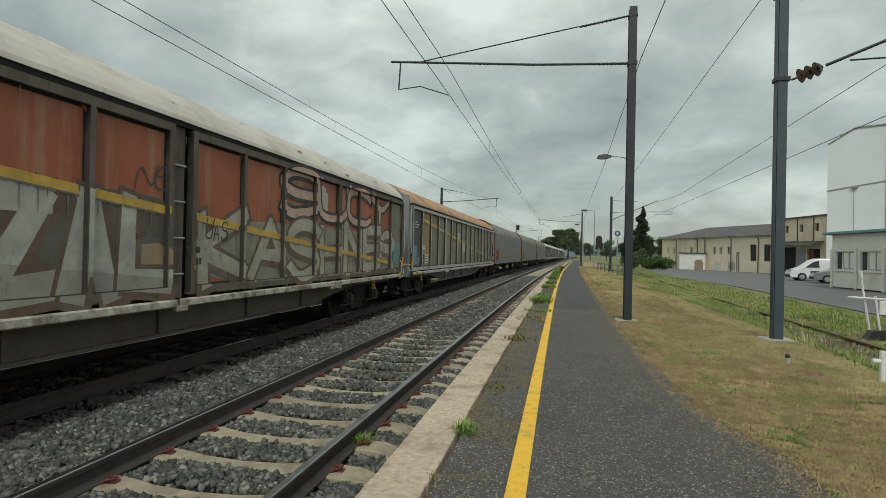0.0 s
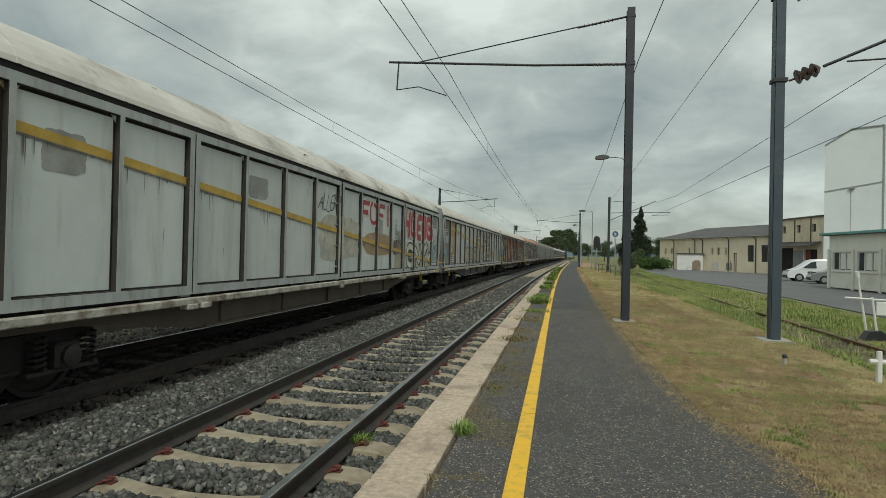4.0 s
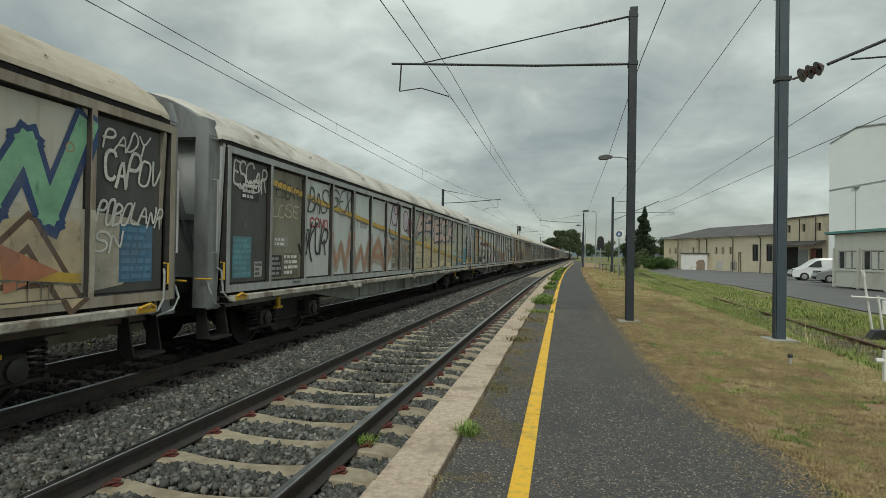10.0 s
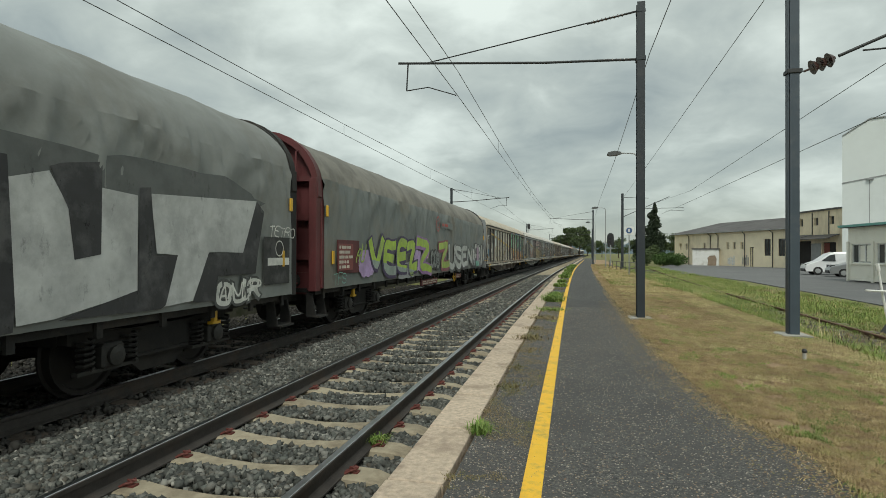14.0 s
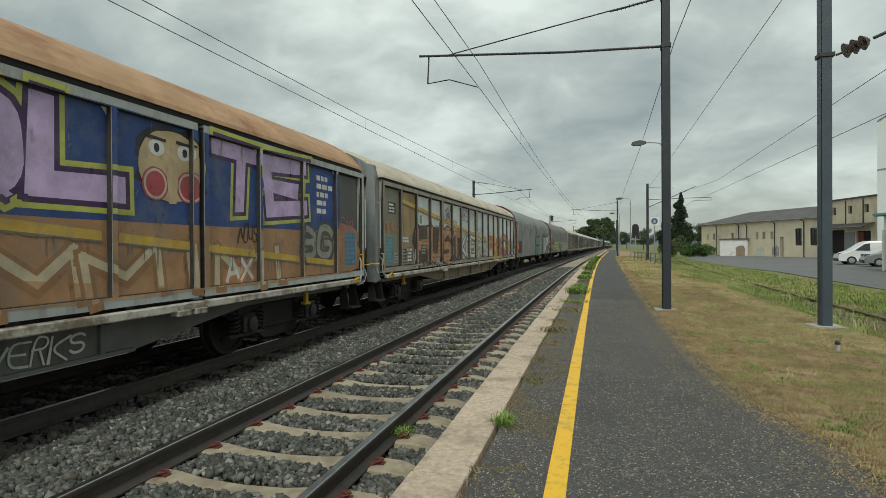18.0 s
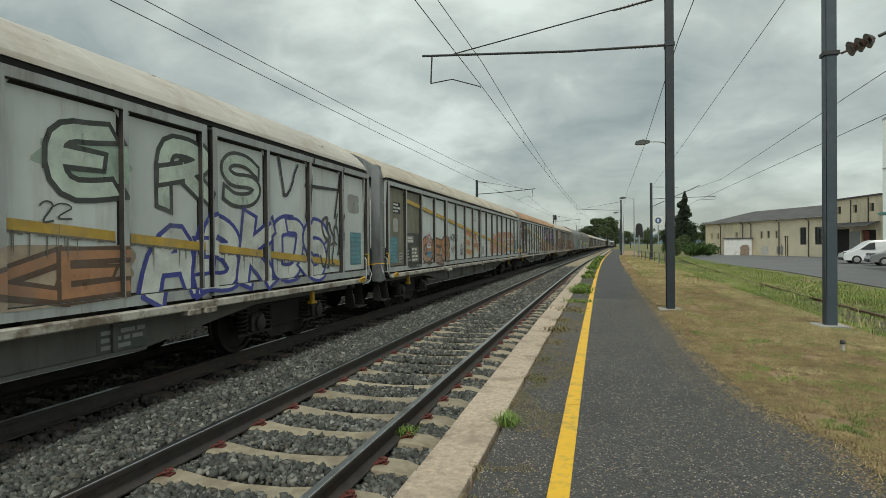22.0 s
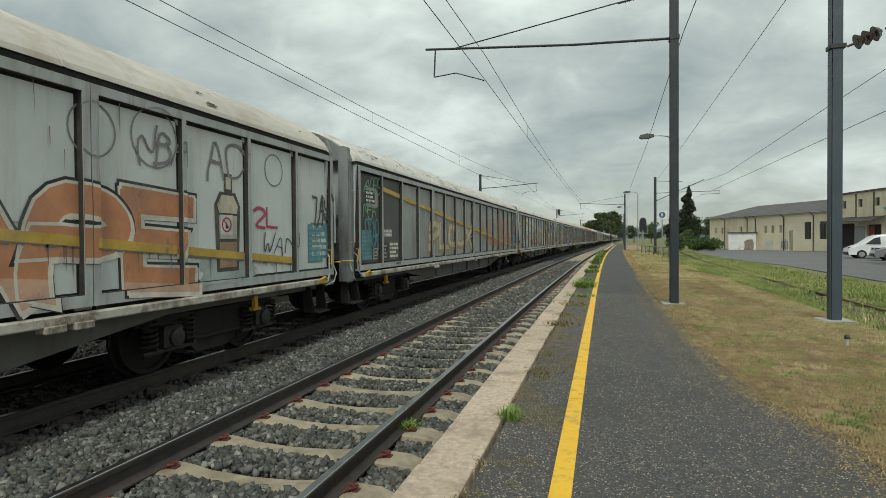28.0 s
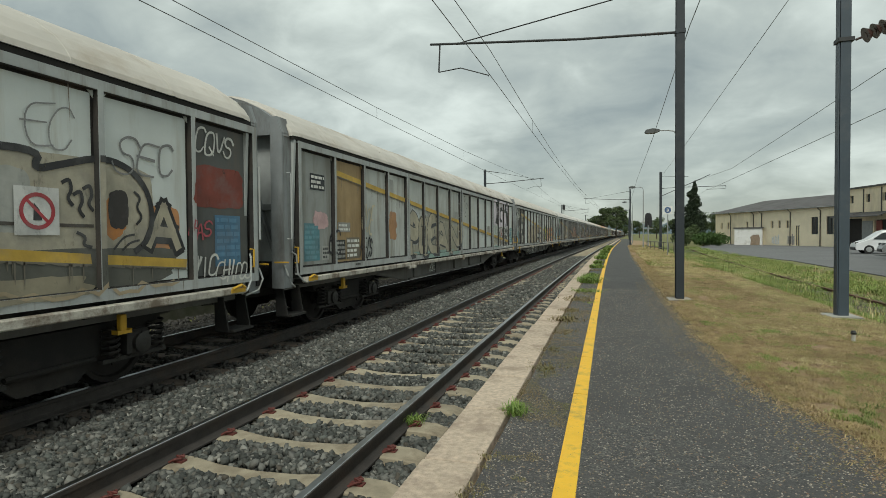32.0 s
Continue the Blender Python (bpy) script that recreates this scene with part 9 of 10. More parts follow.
def street_lamp(x, y, base, height, label):
    root = thing("street_lamp", pose(x, y, base), label, "street lamp", "platform lamps")
    bm = bmesh.new()
    tube(bm, [(0, 0, 0), (0, 0, 1.0), (0, 0, height - 0.35)], 0.055, 8, 0.04)
    part("post", bm, M_GALV, root)
    bm = bmesh.new()
    tube(bm, [(0, 0, height - 0.35), (-0.02, 0, height - 0.12), (-0.12, 0, height), (-0.35, 0, height + 0.04), (-0.75, 0, height + 0.06)], 0.03, 6)
    part("arm", bm, M_GALV, root)
    bm = bmesh.new()
    prism(bm, [(-1.35, height), (-1.30, height + 0.10), (-1.0, height + 0.16), (-0.72, height + 0.10), (-0.70, height + 0.02), (-0.95, height - 0.06), (-1.25, height - 0.06)], -0.13, 0.13)
    part("lantern", bm, M_LAMP, root, "grey lantern hood, unlit")
    bm = bmesh.new()
    prism(bm, [(-0.06, -0.06), (0.06, -0.06), (0.06, 0.06), (-0.06, 0.06)], 0.02, 1.1, "z")
    part("post_base", bm, M_GALV, root)
    return root


street_lamp(3.02, 27.0, 0.2, 5.95, "grey street lamp with a bent arm beside the platform")
for y in (57.5, 84, 112, 140):
    street_lamp(1.75 + bend(y) + (0.8 if y < 60 else 0), y, 0.05, 6.0, "grey street lamp further along the platform")


def sleeve_post():
    root = thing("concrete_post", pose(2.88, 25.0, 0.15), "grey square concrete post beside the lamp", "post")
    bm = bmesh.new()
    box(bm, -0.13, 0.13, -0.1, 0.1, 0, 4.9, 0.01)
    part("shaft", bm, M_POSTGREY, root)


sleeve_post()


def track_sign(x, y, base, h, label):
    root = thing("platform_sign", pose(x, y, base), label, "sign")
    bm = bmesh.new()
    tube(bm, [(0, 0, 0), (0, 0, h)], 0.035)
    part("post", bm, M_GALV, root)
    bm = bmesh.new()
    box(bm, -0.27, 0.27, -0.05, -0.036, h - 0.52, h, 0.004)
    part("board", bm, M_WHITEPAINT, root)
    bm = bmesh.new()
    lathe(bm, [(0.0, -0.058), (0.19, -0.058), (0.19, -0.049)], 20, (0, 0, h - 0.25), "y")
    part("disc", bm, M_BLUESIGN, root)
    bm = letters("B", 0.02, 0, 1, 0, 1)
    fit_into(bm, extent(bm), -0.06, 0.06, h - 0.34, h - 0.16)
    for v in bm.verts:
        v.co = (v.co.y, -0.060, v.co.z)
    part("letter", bm, M_WHITEPAINT, root)
    return root


def signal(x, y, base, h, label, k=1.0):
    root = thing("railway_signal", pose(x, y, base) @ Matrix.Scale(k, 4), label, "railway signal")
    h = h / k
    bm = bmesh.new()
    tube(bm, [(0, 0, 0), (0, 0, h)], 0.07, 8)
    part("post", bm, M_GALV, root)
    bm = bmesh.new()
    prism(bm, [(-0.32, h - 0.4), (0.32, h - 0.4), (0.36, h + 0.5), (0.3, h + 0.9), (0.12, h + 1.05), (-0.12, h + 1.05), (-0.3, h + 0.9), (-0.36, h + 0.5)], -0.04, 0.04)
    part("target_board", bm, M_BLACKPL, root)
    for dz in (0.0, 0.35, 0.7):
        bm = bmesh.new()
        lathe(bm, [(0.10, -0.20), (0.10, -0.041)], 12, (0, 0, h + dz - 0.1), "y")
        part("lens_hood", bm, M_BLACKPL, root)
    bm = bmesh.new()
    box(bm, -0.5, 0.5, 0.08, 0.5, h - 0.6, h - 0.55)
    for px in (-0.5, 0.5):
        tube(bm, [(px, 0.5, h - 0.55), (px, 0.5, h + 0.4)], 0.02)
    part("platform", bm, M_GALV, root)
    return root


signal(4.22, 62.0, -0.05, 2.75, "dark railway signal beside the line")
signal(-8.6 + bend(92), 92, -0.45, 6.2, "dark railway signal beyond the train", 0.6)


def fence_rail():
    root = thing("fence", Matrix(), "weathered grey railing at the platform's far end", "fence")
    for i in range(7):
        f = i / 6
        x, y = 4.55 - f * 1.05, 42 + f * 11
        bm = bmesh.new()
        tube(bm, [(x, y, -0.05), (x, y, 0.95)], 0.035)
        part("post", bm, M_POSTGREY, root)
    for z in (0.50, 0.93):
        bm = bmesh.new()
        tube(bm, [(4.55, 42, z), (3.5, 53, z)], 0.03)
        part("rail", bm, M_POSTGREY, root)


fence_rail()
track_sign(3.69, 37.5, -0.05, 3.35, "small white sign with a dark disc on a post")


def white_lever():
    """The white-painted lever stand of the siding's points."""
    root = thing("point_lever", pose(7.05, 14.0, -0.12), "white-painted iron point lever stand in the grass", "lever stand")
    for pts in ([(-0.25, 0.1, 0.05), (-0.48, 0.05, 1.35)], [(-0.1, 0, 0.05), (-0.22, 0, 0.95)], [(-0.75, 0, 0.92), (0.7, 0, 0.86)], [(0.62, 0, 0.0), (0.62, 0, 0.88)]):
        bm = bmesh.new()
        tube(bm, pts, 0.024)
        part("bar", bm, M_WHITEPAINT, root)
    bm = bmesh.new()
    tube(bm, [(-0.48, 0.05, 1.35), (-0.51, 0.05, 1.5)], 0.045)
    part("handle", bm, M_WHITEPAINT, root)
    bm = bmesh.new()
    prism(bm, [(-0.42, 0.0), (0.05, 0.0), (0.05, 0.12), (-0.08, 0.22), (-0.3, 0.2)], -0.12, 0.12)
    part("weight", bm, M_BLACKPL, root)
    bm = bmesh.new()
    box(bm, -0.14, 0.08, -0.03, 0.0, 0.55, 0.85, 0.01)
    part("plate", bm, M_WHITEPAINT, root)


white_lever()


def marker_post(x, y, z, h, label, cross=False):
    root = thing("marker_post", pose(x, y, z), label, "marker post")
    bm = bmesh.new()
    tube(bm, [(0, 0, 0), (0, 0, h * 0.6), (0, 0, h)], 0.034 if cross else 0.024, 8, 0.030 if cross else 0.022)
    part("stem", bm, M_WHITEPAINT if cross else M_CONCRETE, root)
    if cross:
        bm = bmesh.new()
        tube(bm, [(-0.10, 0, h * 0.72), (0.10, 0, h * 0.72)], 0.026, 8)
        part("crossbar", bm, M_WHITEPAINT, root)
    else:
        bm = bmesh.new()
        lathe(bm, [(0.030, h), (0.034, h + 0.02), (0.02, h + 0.045)], 10)
        part("cap", bm, M_BLACKPL, root)


marker_post(3.62, 7.25, 0.16, 0.42, "short white cross-shaped marker post in the grass", True)
marker_post(2.90, 7.95, 0.24, 0.10, "small capped marker stub in the grass")


# ---- buildings ----
def frame_at(p, q):
    """A pose with its x axis from p to q on the ground, y into the building behind the wall."""
    d = Vector((q[0] - p[0], q[1] - p[1]))
    return Matrix.Translation((p[0], p[1], p[2])) @ Matrix.Rotation(math.atan2(d.y, d.x), 4, "Z"), d.length


def wall_with(bm, L, z0, z1, holes, t=0.3):
    """A wall in its own plane with openings (x0, x1, z0, z1) cut through."""
    xs = sorted({0.0, L, *[h[0] for h in holes], *[h[1] for h in holes]})
    for a, b in zip(xs, xs[1:]):
        col = sorted([h for h in holes if h[0] <= a + 1e-6 and h[1] >= b - 1e-6], key=lambda h: h[2])
        z = z0
        for h in col:
            if h[2] > z:
                box(bm, a, b, 0, t, z, h[2])
            z = h[3]
        if z < z1:
            box(bm, a, b, 0, t, z, z1)
    bmesh.ops.remove_doubles(bm, verts=bm.verts, dist=0.001)


def warehouse():
    m, L = frame_at((16.65, 97.4, -0.13), (25.98, 73.9, -0.13))
    root = thing("warehouse", m, "long beige plastered warehouse with a grey roof", "warehouse")
    H = 4.75
    holes = []
    for f in (0.055, 0.12, 0.30, 0.51, 0.565, 0.625):
        holes.append((f * L, f * L + 0.55, 2.35, 3.35))
    for f in (0.80, 0.895):
        holes.append((f * L, f * L + 1.1, 1.5, 3.6))
    holes.append((0.695 * L, 0.695 * L + 0.75, 0.05, 2.6))
    bm = bmesh.new()
    wall_with(bm, L, 0, H, holes)
    bmesh.ops.recalc_face_normals(bm, faces=bm.faces)
    part("wall", bm, M_PLASTER, root)
    bm = bmesh.new()
    box(bm, 0, 0.3, 0.3, 14, 0, H)
    box(bm, 0, L, 13.7, 14, 0, H)
    box(bm, 0.35, L - 0.35, 0.6, 0.7, 0, H)
    part("wall", bm, M_PLASTER, root)
    for i, h in enumerate(holes):
        bm = bmesh.new()
        box(bm, h[0], h[1], 0.16, 0.2, h[2], h[3])
        w = part("window" if i < 8 else "door", bm, M_WINDOW if i < 8 else M_PLASTER2, root)
        bm = bmesh.new()
        x0, x1, z0, z1 = h
        box(bm, x0, x0 + 0.06, 0.10, 0.158, z0, z1), box(bm, x1 - 0.06, x1, 0.10, 0.158, z0, z1)
        box(bm, x0, x1, 0.10, 0.158, z1 - 0.06, z1), box(bm, (x0 + x1) / 2 - 0.02, (x0 + x1) / 2 + 0.02, 0.10, 0.158, z0, z1)
        part("window_frame", bm, M_PIPE if i > 5 else M_PLASTER2, w)
    bm = bmesh.new()
    pr = [(-0.5, H - 0.02), (-0.5, H + 0.10), (7, H + 1.95), (14.5, H + 0.10), (14.5, H - 0.02), (7, H + 1.8)]
    A = [bm.verts.new((-0.3 + (2.0 if abs(p[0] - 7) < 0.1 else 0), p[0], p[1])) for p in pr]
    B = [bm.verts.new((L + 0.2, p[0], p[1])) for p in pr]
    for k in range(6):
        bm.faces.new((A[k], A[(k + 1) % 6], B[(k + 1) % 6], B[k]))
    bm.faces.new(A[:3] + [A[5]]), bm.faces.new([A[2], A[3], A[4], A[5]]), bm.faces.new([A[1], A[2], A[3]])
    bm.faces.new(B)
    bmesh.ops.recalc_face_normals(bm, faces=bm.faces)
    part("roof", bm, M_SLATE, root)
    bm = bmesh.new()
    tube(bm, [(-0.2, -0.55, H), (L + 0.1, -0.55, H)], 0.07, 6)
    part("gutter", bm, M_GALV, root)
    for f in (0.16, 0.37, 0.44, 0.66, 0.86):
        bm = bmesh.new()
        tube(bm, [(f * L, -0.5, H - 0.05), (f * L, -0.08, H - 0.4), (f * L, -0.08, 0)], 0.06, 6)
        part("downpipe", bm, M_PIPE, root)
    rnd = random.Random(5)
    for a, b, z in ((0.02, 0.10, 0.9), (0.52, 0.58, 1.1), (0.64, 0.69, 1.2)):
        bm = bmesh.new()
        for i in range(5):
            x = a * L + (b - a) * L * i / 5
            box(bm, x, x + (b - a) * L / 7, -0.012, -0.004, 0.15 + rnd.uniform(0, 0.2), z + rnd.uniform(0, 0.4))
        part("graffiti", bm, paint((0.72, 0.72, 0.70) if a > 0.5 and a < 0.6 else (0.28, 0.26, 0.26)), root)
    # taller end
    m2, L2 = frame_at((25.98, 73.6, -0.13), (27.4, 65.6, -0.13))
    tall = thing("warehouse_annex", m2, "taller beige plastered end of the warehouse with loading doors", "warehouse")
    H2 = 6.45
    holes2 = [(0.3, 2.9, 0.0, 3.2), (4.9, 7.2, 0.0, 3.0)] + [(f, f + 0.7, 4.9, 5.75) for f in (0.7, 3.5, 6.2)]
    bm = bmesh.new()
    wall_with(bm, L2, 0, H2, holes2)
    part("wall", bm, M_PLASTER2, tall)
    for q in ((0, L2, 9.7, 10), (0, 0.3, 0.3, 9.7), (L2 - 0.3, L2, 0.3, 9.7)):
        bm = bmesh.new()
        box(bm, *q, 0, H2)
        part("wall", bm, M_PLASTER2, tall)
    bm = bmesh.new()
    box(bm, -0.15, L2 + 0.05, -0.25, 10.2, H2, H2 + 0.16)
    part("roof", bm, M_SLATE, tall)
    for i, h in enumerate(holes2):
        bm = bmesh.new()
        box(bm, h[0], h[1], 0.22, 0.27, h[2], h[3])
        part("doorway" if i < 2 else "window", bm, M_DARKHOLE if i < 2 else M_WINDOW, tall)
    for x in (0.05, 3.1, 6.0):
        bm = bmesh.new()
        box(bm, x, x + 0.14, -0.06, -0.004, 3.4, H2 - 0.1)
        part("pilaster", bm, M_PIPE, tall)
    for a, b, z in ((-0.1, 2.9, 3.35), (2.9, 7.8, 3.3)):
        bm = bmesh.new()
        prism(bm, [(-1.6, z), (-1.6, z + 0.08), (0, z + 0.55), (0, z + 0.47)], a, b, "x")
        part("canopy", bm, M_SLATE, tall)
    bm = bmesh.new()
    box(bm, 3.0, 4.7, -0.05, -0.004, 0.0, 2.9)
    part("sliding_door", bm, M_GALV, tall)
    bm = bmesh.new()
    box(bm, 5.0, 5.9, 0.15, 0.2, 0.0, 2.9)
    part("sliding_door", bm, M_DOORBROWN, tall)


warehouse()


def hall():
    m, L = frame_at((26.6, 63.6, -0.13), (37.64, 58.92, -0.13))
    root = thing("industrial_hall", m, "tall pale grey metal-clad industrial hall", "industrial building")
    w = 4.75
    prof = [(0, 0), (w, 0), (w, 15.05), (2.2, 14.95), (0, 13.5)]
    bm = bmesh.new()
    prism(bm, prof, 0, 25)
    bmesh.ops.recalc_face_normals(bm, faces=bm.faces)
    part("wall", bm, M_METALWALL, root)
    bm = bmesh.new()
    box(bm, w + 0.004, 12, 1.0, 25, 0, 14.2)
    part("wall", bm, M_METALWALL, root)
    bm = bmesh.new()
    for a, b in (((0, 13.5), (2.2, 14.95)), ((2.2, 14.95), (w, 15.05))):
        prism(bm, [a, b, (b[0], b[1] + 0.1), (a[0], a[1] + 0.1)], -0.12, 25.1)
    part("roof_trim", bm, M_GALV, root)
    bm = bmesh.new()
    prism(bm, [(-0.03, 8.75), (w, 9.55), (w, 9.66), (-0.03, 8.86)], -0.06, -0.003)
    part("cladding_joint", bm, M_GALV, root)
    bm = bmesh.new()
    box(bm, 2.15, 2.2, -0.02, -0.003, 2, 9.1)
    part("cladding_joint", bm, M_GALV, root)
    bm = bmesh.new()
    box(bm, w - 0.06, w + 0.06, -0.1, -0.003, 0, 15.1)
    part("corner_trim", bm, M_GALV, root)
    bm = bmesh.new()
    box(bm, 2.0, 2.5, -0.3, -0.061, 9.0, 9.12)
    part("lamp_bracket", bm, M_GALV, root)


hall()


def office():
    m, L = frame_at((17.02, 39.9, -0.13), (18.6, 22.9, -0.13))
    root = thing("office_building", m, "single-storey cream site office with teal fascia", "office building")
    H = 3.35
    bays = int(L // 2.45)
    holes = [(i * 2.45 + 0.35, i * 2.45 + 2.25, 1.18, 2.35) for i in range(bays)]
    bm = bmesh.new()
    wall_with(bm, L, 0.12, H, holes, 0.2)
    box(bm, 0, 0.2, 0.2, 6, 0.12, H)
    box(bm, 0, L, 5.8, 6, 0.12, H)
    bmesh.ops.recalc_face_normals(bm, faces=bm.faces)
    part("wall", bm, M_CREAMWALL, root)
    bm = bmesh.new()
    box(bm, -0.3, L, -0.35, 6.2, H, H + 0.12)
    part("roof", bm, M_SLATE, root)
    bm = bmesh.new()
    prism(bm, [(-0.42, H + 0.04), (-0.351, H + 0.03), (-0.351, H + 0.17), (-0.45, H + 0.17)], -0.35, L, "x")
    part("fascia", bm, M_TEALTRIM, root)
    for i in range(bays + 1):
        bm = bmesh.new()
        box(bm, i * 2.45 - 0.03, i * 2.45 + 0.17, -0.10, -0.004, 0.0, 2.5, 0.01)
        part("pilaster", bm, M_CREAMWALL, root)
    for i, h in enumerate(holes):
        x0, x1, z0, z1 = h
        bm = bmesh.new()
        box(bm, x0, x1, 0.12, 0.14, z0, z1)
        w = part("window", bm, M_WINDOW, root)
        for a in (x0, x0 + 0.62, x0 + 1.24, x1 - 0.07):
            bm = bmesh.new()
            box(bm, a, a + 0.07, 0.05, 0.118, z0, z1)
            part("window_frame", bm, M_WHITEPAINT, w)
        bm = bmesh.new()
        box(bm, x0, x1, 0.05, 0.118, z1 - 0.07, z1)
        box(bm, x0, x1, 0.05, 0.118, z0, z0 + 0.06)
        part("window_frame", bm, M_WHITEPAINT, w)
        bm = bmesh.new()
        box(bm, x0 - 0.08, x1 + 0.08, -0.09, -0.004, z0 - 0.09, z0 - 0.01, 0.01)
        part("sill", bm, M_CREAMWALL, root)
        bm = bmesh.new()
        box(bm, x0 + 0.72, x0 + 1.22, 0.10, 0.117, z0 + 0.1, z1 - 0.1)
        box(bm, x0 + 1.36, x0 + 1.78, 0.10, 0.117, z0 + 0.1, z1 - 0.1)
        part("blind", bm, M_CREAMWALL, root)
    bm = bmesh.new()
    box(bm, 0.05, L, -0.03, -0.004, 0.12, 0.3)
    part("plinth", bm, M_CREAMWALL, root)


office()


def hut():
    m, L = frame_at((17.35, 87.3, -0.13), (20.6, 86.2, -0.13))
    root = thing("transformer_hut", m, "small white flat-roofed hut with graffiti", "hut")
    bm = bmesh.new()
    box(bm, 0, L, 0, 3, 0, 2.35)
    part("wall", bm, M_WHITEPAINT, root)
    bm = bmesh.new()
    box(bm, -0.12, L + 0.12, -0.12, 3.1, 2.35, 2.5)
    part("roof", bm, M_SLATE, root)
    bm = bmesh.new()
    prism(bm, [(1.95, 0.05), (3.1, 0.05), (3.15, 1.0), (2.95, 1.5), (2.3, 1.45), (1.95, 1.15), (2.05, 0.7)], -0.02, -0.004)
    part("graffiti", bm, paint((0.27, 0.20, 0.14)), root)
    m, L = frame_at((21.6, 86.2, -0.13), (23.2, 85.3, -0.13))
    g = thing("low_wall", m, "low white garden wall with dark graffiti", "wall")
    bm = bmesh.new()
    prism(bm, [(0, 0), (L, 0), (L, 1.5), (L * 0.6, 1.65), (0, 1.2)], 0, 0.25)
    part("wall", bm, M_WHITEPAINT, g)
    bm = bmesh.new()
    for x in (0.3, 0.8, 1.3):
        box(bm, x, x + 0.12, -0.02, -0.004, 0.3, 1.2)
    part("graffiti", bm, paint((0.1, 0.1, 0.11)), g)


hut()


# ---- vehicles ----
def vehicle(name, m, prof, glass, half, wheels, r, material, label, category):
    """A car from its side profile (x forward, z): body, side windows, screens, wheels, lamps."""
    root = thing(name, m, label, category, "parked vehicles")
    bm = bmesh.new()
    n = len(prof)
    rows = []
    for y, k in ((-half, 0.93), (-half * 0.93, 1.0), (half * 0.93, 1.0), (half, 0.93)):
        rows.append([bm.verts.new((x, y * (1 - 0.10 * max(0, (z - 0.9)) / 0.9), 0.15 + (z - 0.15) * (k if z > 0.5 else 1))) for x, z in prof])
    for a, b in zip(rows, rows[1:]):
        for i in range(n):
            bm.faces.new((a[i], a[(i + 1) % n], b[(i + 1) % n], b[i]))
    bm.faces.new(rows[0][::-1]), bm.faces.new(rows[-1])
    bmesh.ops.recalc_face_normals(bm, faces=bm.faces)
    part("body", bm, material, root)
    for g in glass:
        for s in (-1, 1):
            bm = bmesh.new()
            prism(bm, g, s * (half * 0.90), s * (half + 0.004))
            bmesh.ops.recalc_face_normals(bm, faces=bm.faces)
            part("window", bm, M_WINDOW, root)
    for x in wheels:
        for s in (-1, 1):
            bm = bmesh.new()
            lathe(bm, [(r * 0.62, s * (half + 0.01)), (r, s * (half + 0.005)), (r, s * (half - 0.2)), (r * 0.5, s * (half - 0.2))], 20, (x, 0, r), "y")
            w = part("wheel", bm, M_TYRE, root)
            bm = bmesh.new()
            lathe(bm, [(r * 0.15, s * (half + 0.03)), (r * 0.6, s * (half + 0.018)), (r * 0.62, s * (half - 0.05))], 14, (x, 0, r), "y")
            part("rim", bm, M_GALV, w)
    front = max(p[0] for p in prof)
    for s in (-1, 1):
        bm = bmesh.new()
        box(bm, front - 0.38, front - 0.06, s * half * 0.62 - 0.2, s * half * 0.62 + 0.2, 0.72, 0.90, 0.03)
        part("headlight", bm, M_WINDOW, root)
    bm = bmesh.new()
    box(bm, front - 0.2, front + 0.03, -half * 0.8, half * 0.8, 0.28, 0.5, 0.03)
    part("bumper", bm, M_BLACKPL, root)
    return root


VAN = [(-2.2, 0.3), (2.15, 0.28), (2.22, 0.55), (2.15, 0.82), (1.35, 1.12), (0.55, 1.72), (0.2, 1.84), (-1.9, 1.86), (-2.15, 1.7), (-2.2, 0.9)]
vehicle("van", pose(20.9, 51.3, -0.085, 0, 0, 172), VAN, [[(0.15, 1.12), (1.12, 1.12), (0.55, 1.58), (0.2, 1.66)]], 0.9, (1.35, -1.35), 0.33, M_CARWHITE,
        "white delivery van parked by the warehouse", "van")
CAR = [(-2.1, 0.3), (2.05, 0.26), (2.12, 0.5), (2.0, 0.78), (1.1, 0.98), (0.25, 1.42), (-0.9, 1.48), (-1.75, 1.1), (-2.1, 0.95)]
vehicle("car", pose(20.75, 46.6, -0.085, 0, 0, 168), CAR, [[(-0.8, 0.98), (0.9, 0.98), (0.2, 1.34), (-0.75, 1.38)]], 0.86, (1.25, -1.3), 0.31, M_CARSILVER,
        "silver hatchback parked beside the white van", "car")


# ---- plants ----
def leaves(name, centres, radii, count, size, material, parent=None, flat=0.0):
    """Small leaf clumps spread through ellipsoids, denser towards their skin."""
    C, R = np.array(centres, float), np.array(radii, float)
    k = RNG.integers(0, len(C), count)
    d = RNG.normal(size=(count, 3))
    d /= np.linalg.norm(d, axis=1)[:, None]
    rad = RNG.random(count) ** 0.45
    P = C[k] + d * R[k] * rad[:, None]
    s = size * RNG.uniform(0.5, 1.4, count)
    a = RNG.normal(size=(count, 3)); a /= np.linalg.norm(a, axis=1)[:, None]
    b = np.cross(a, RNG.normal(size=(count, 3))); b /= np.linalg.norm(b, axis=1)[:, None]
    V = np.stack([P - a * s[:, None], P + b * s[:, None] * 0.6, P + a * s[:, None], P - b * s[:, None] * 0.6], 1).reshape(-1, 3)
    return raw_mesh(name, V, np.arange(count * 4), np.full(count, 4), material, parent)


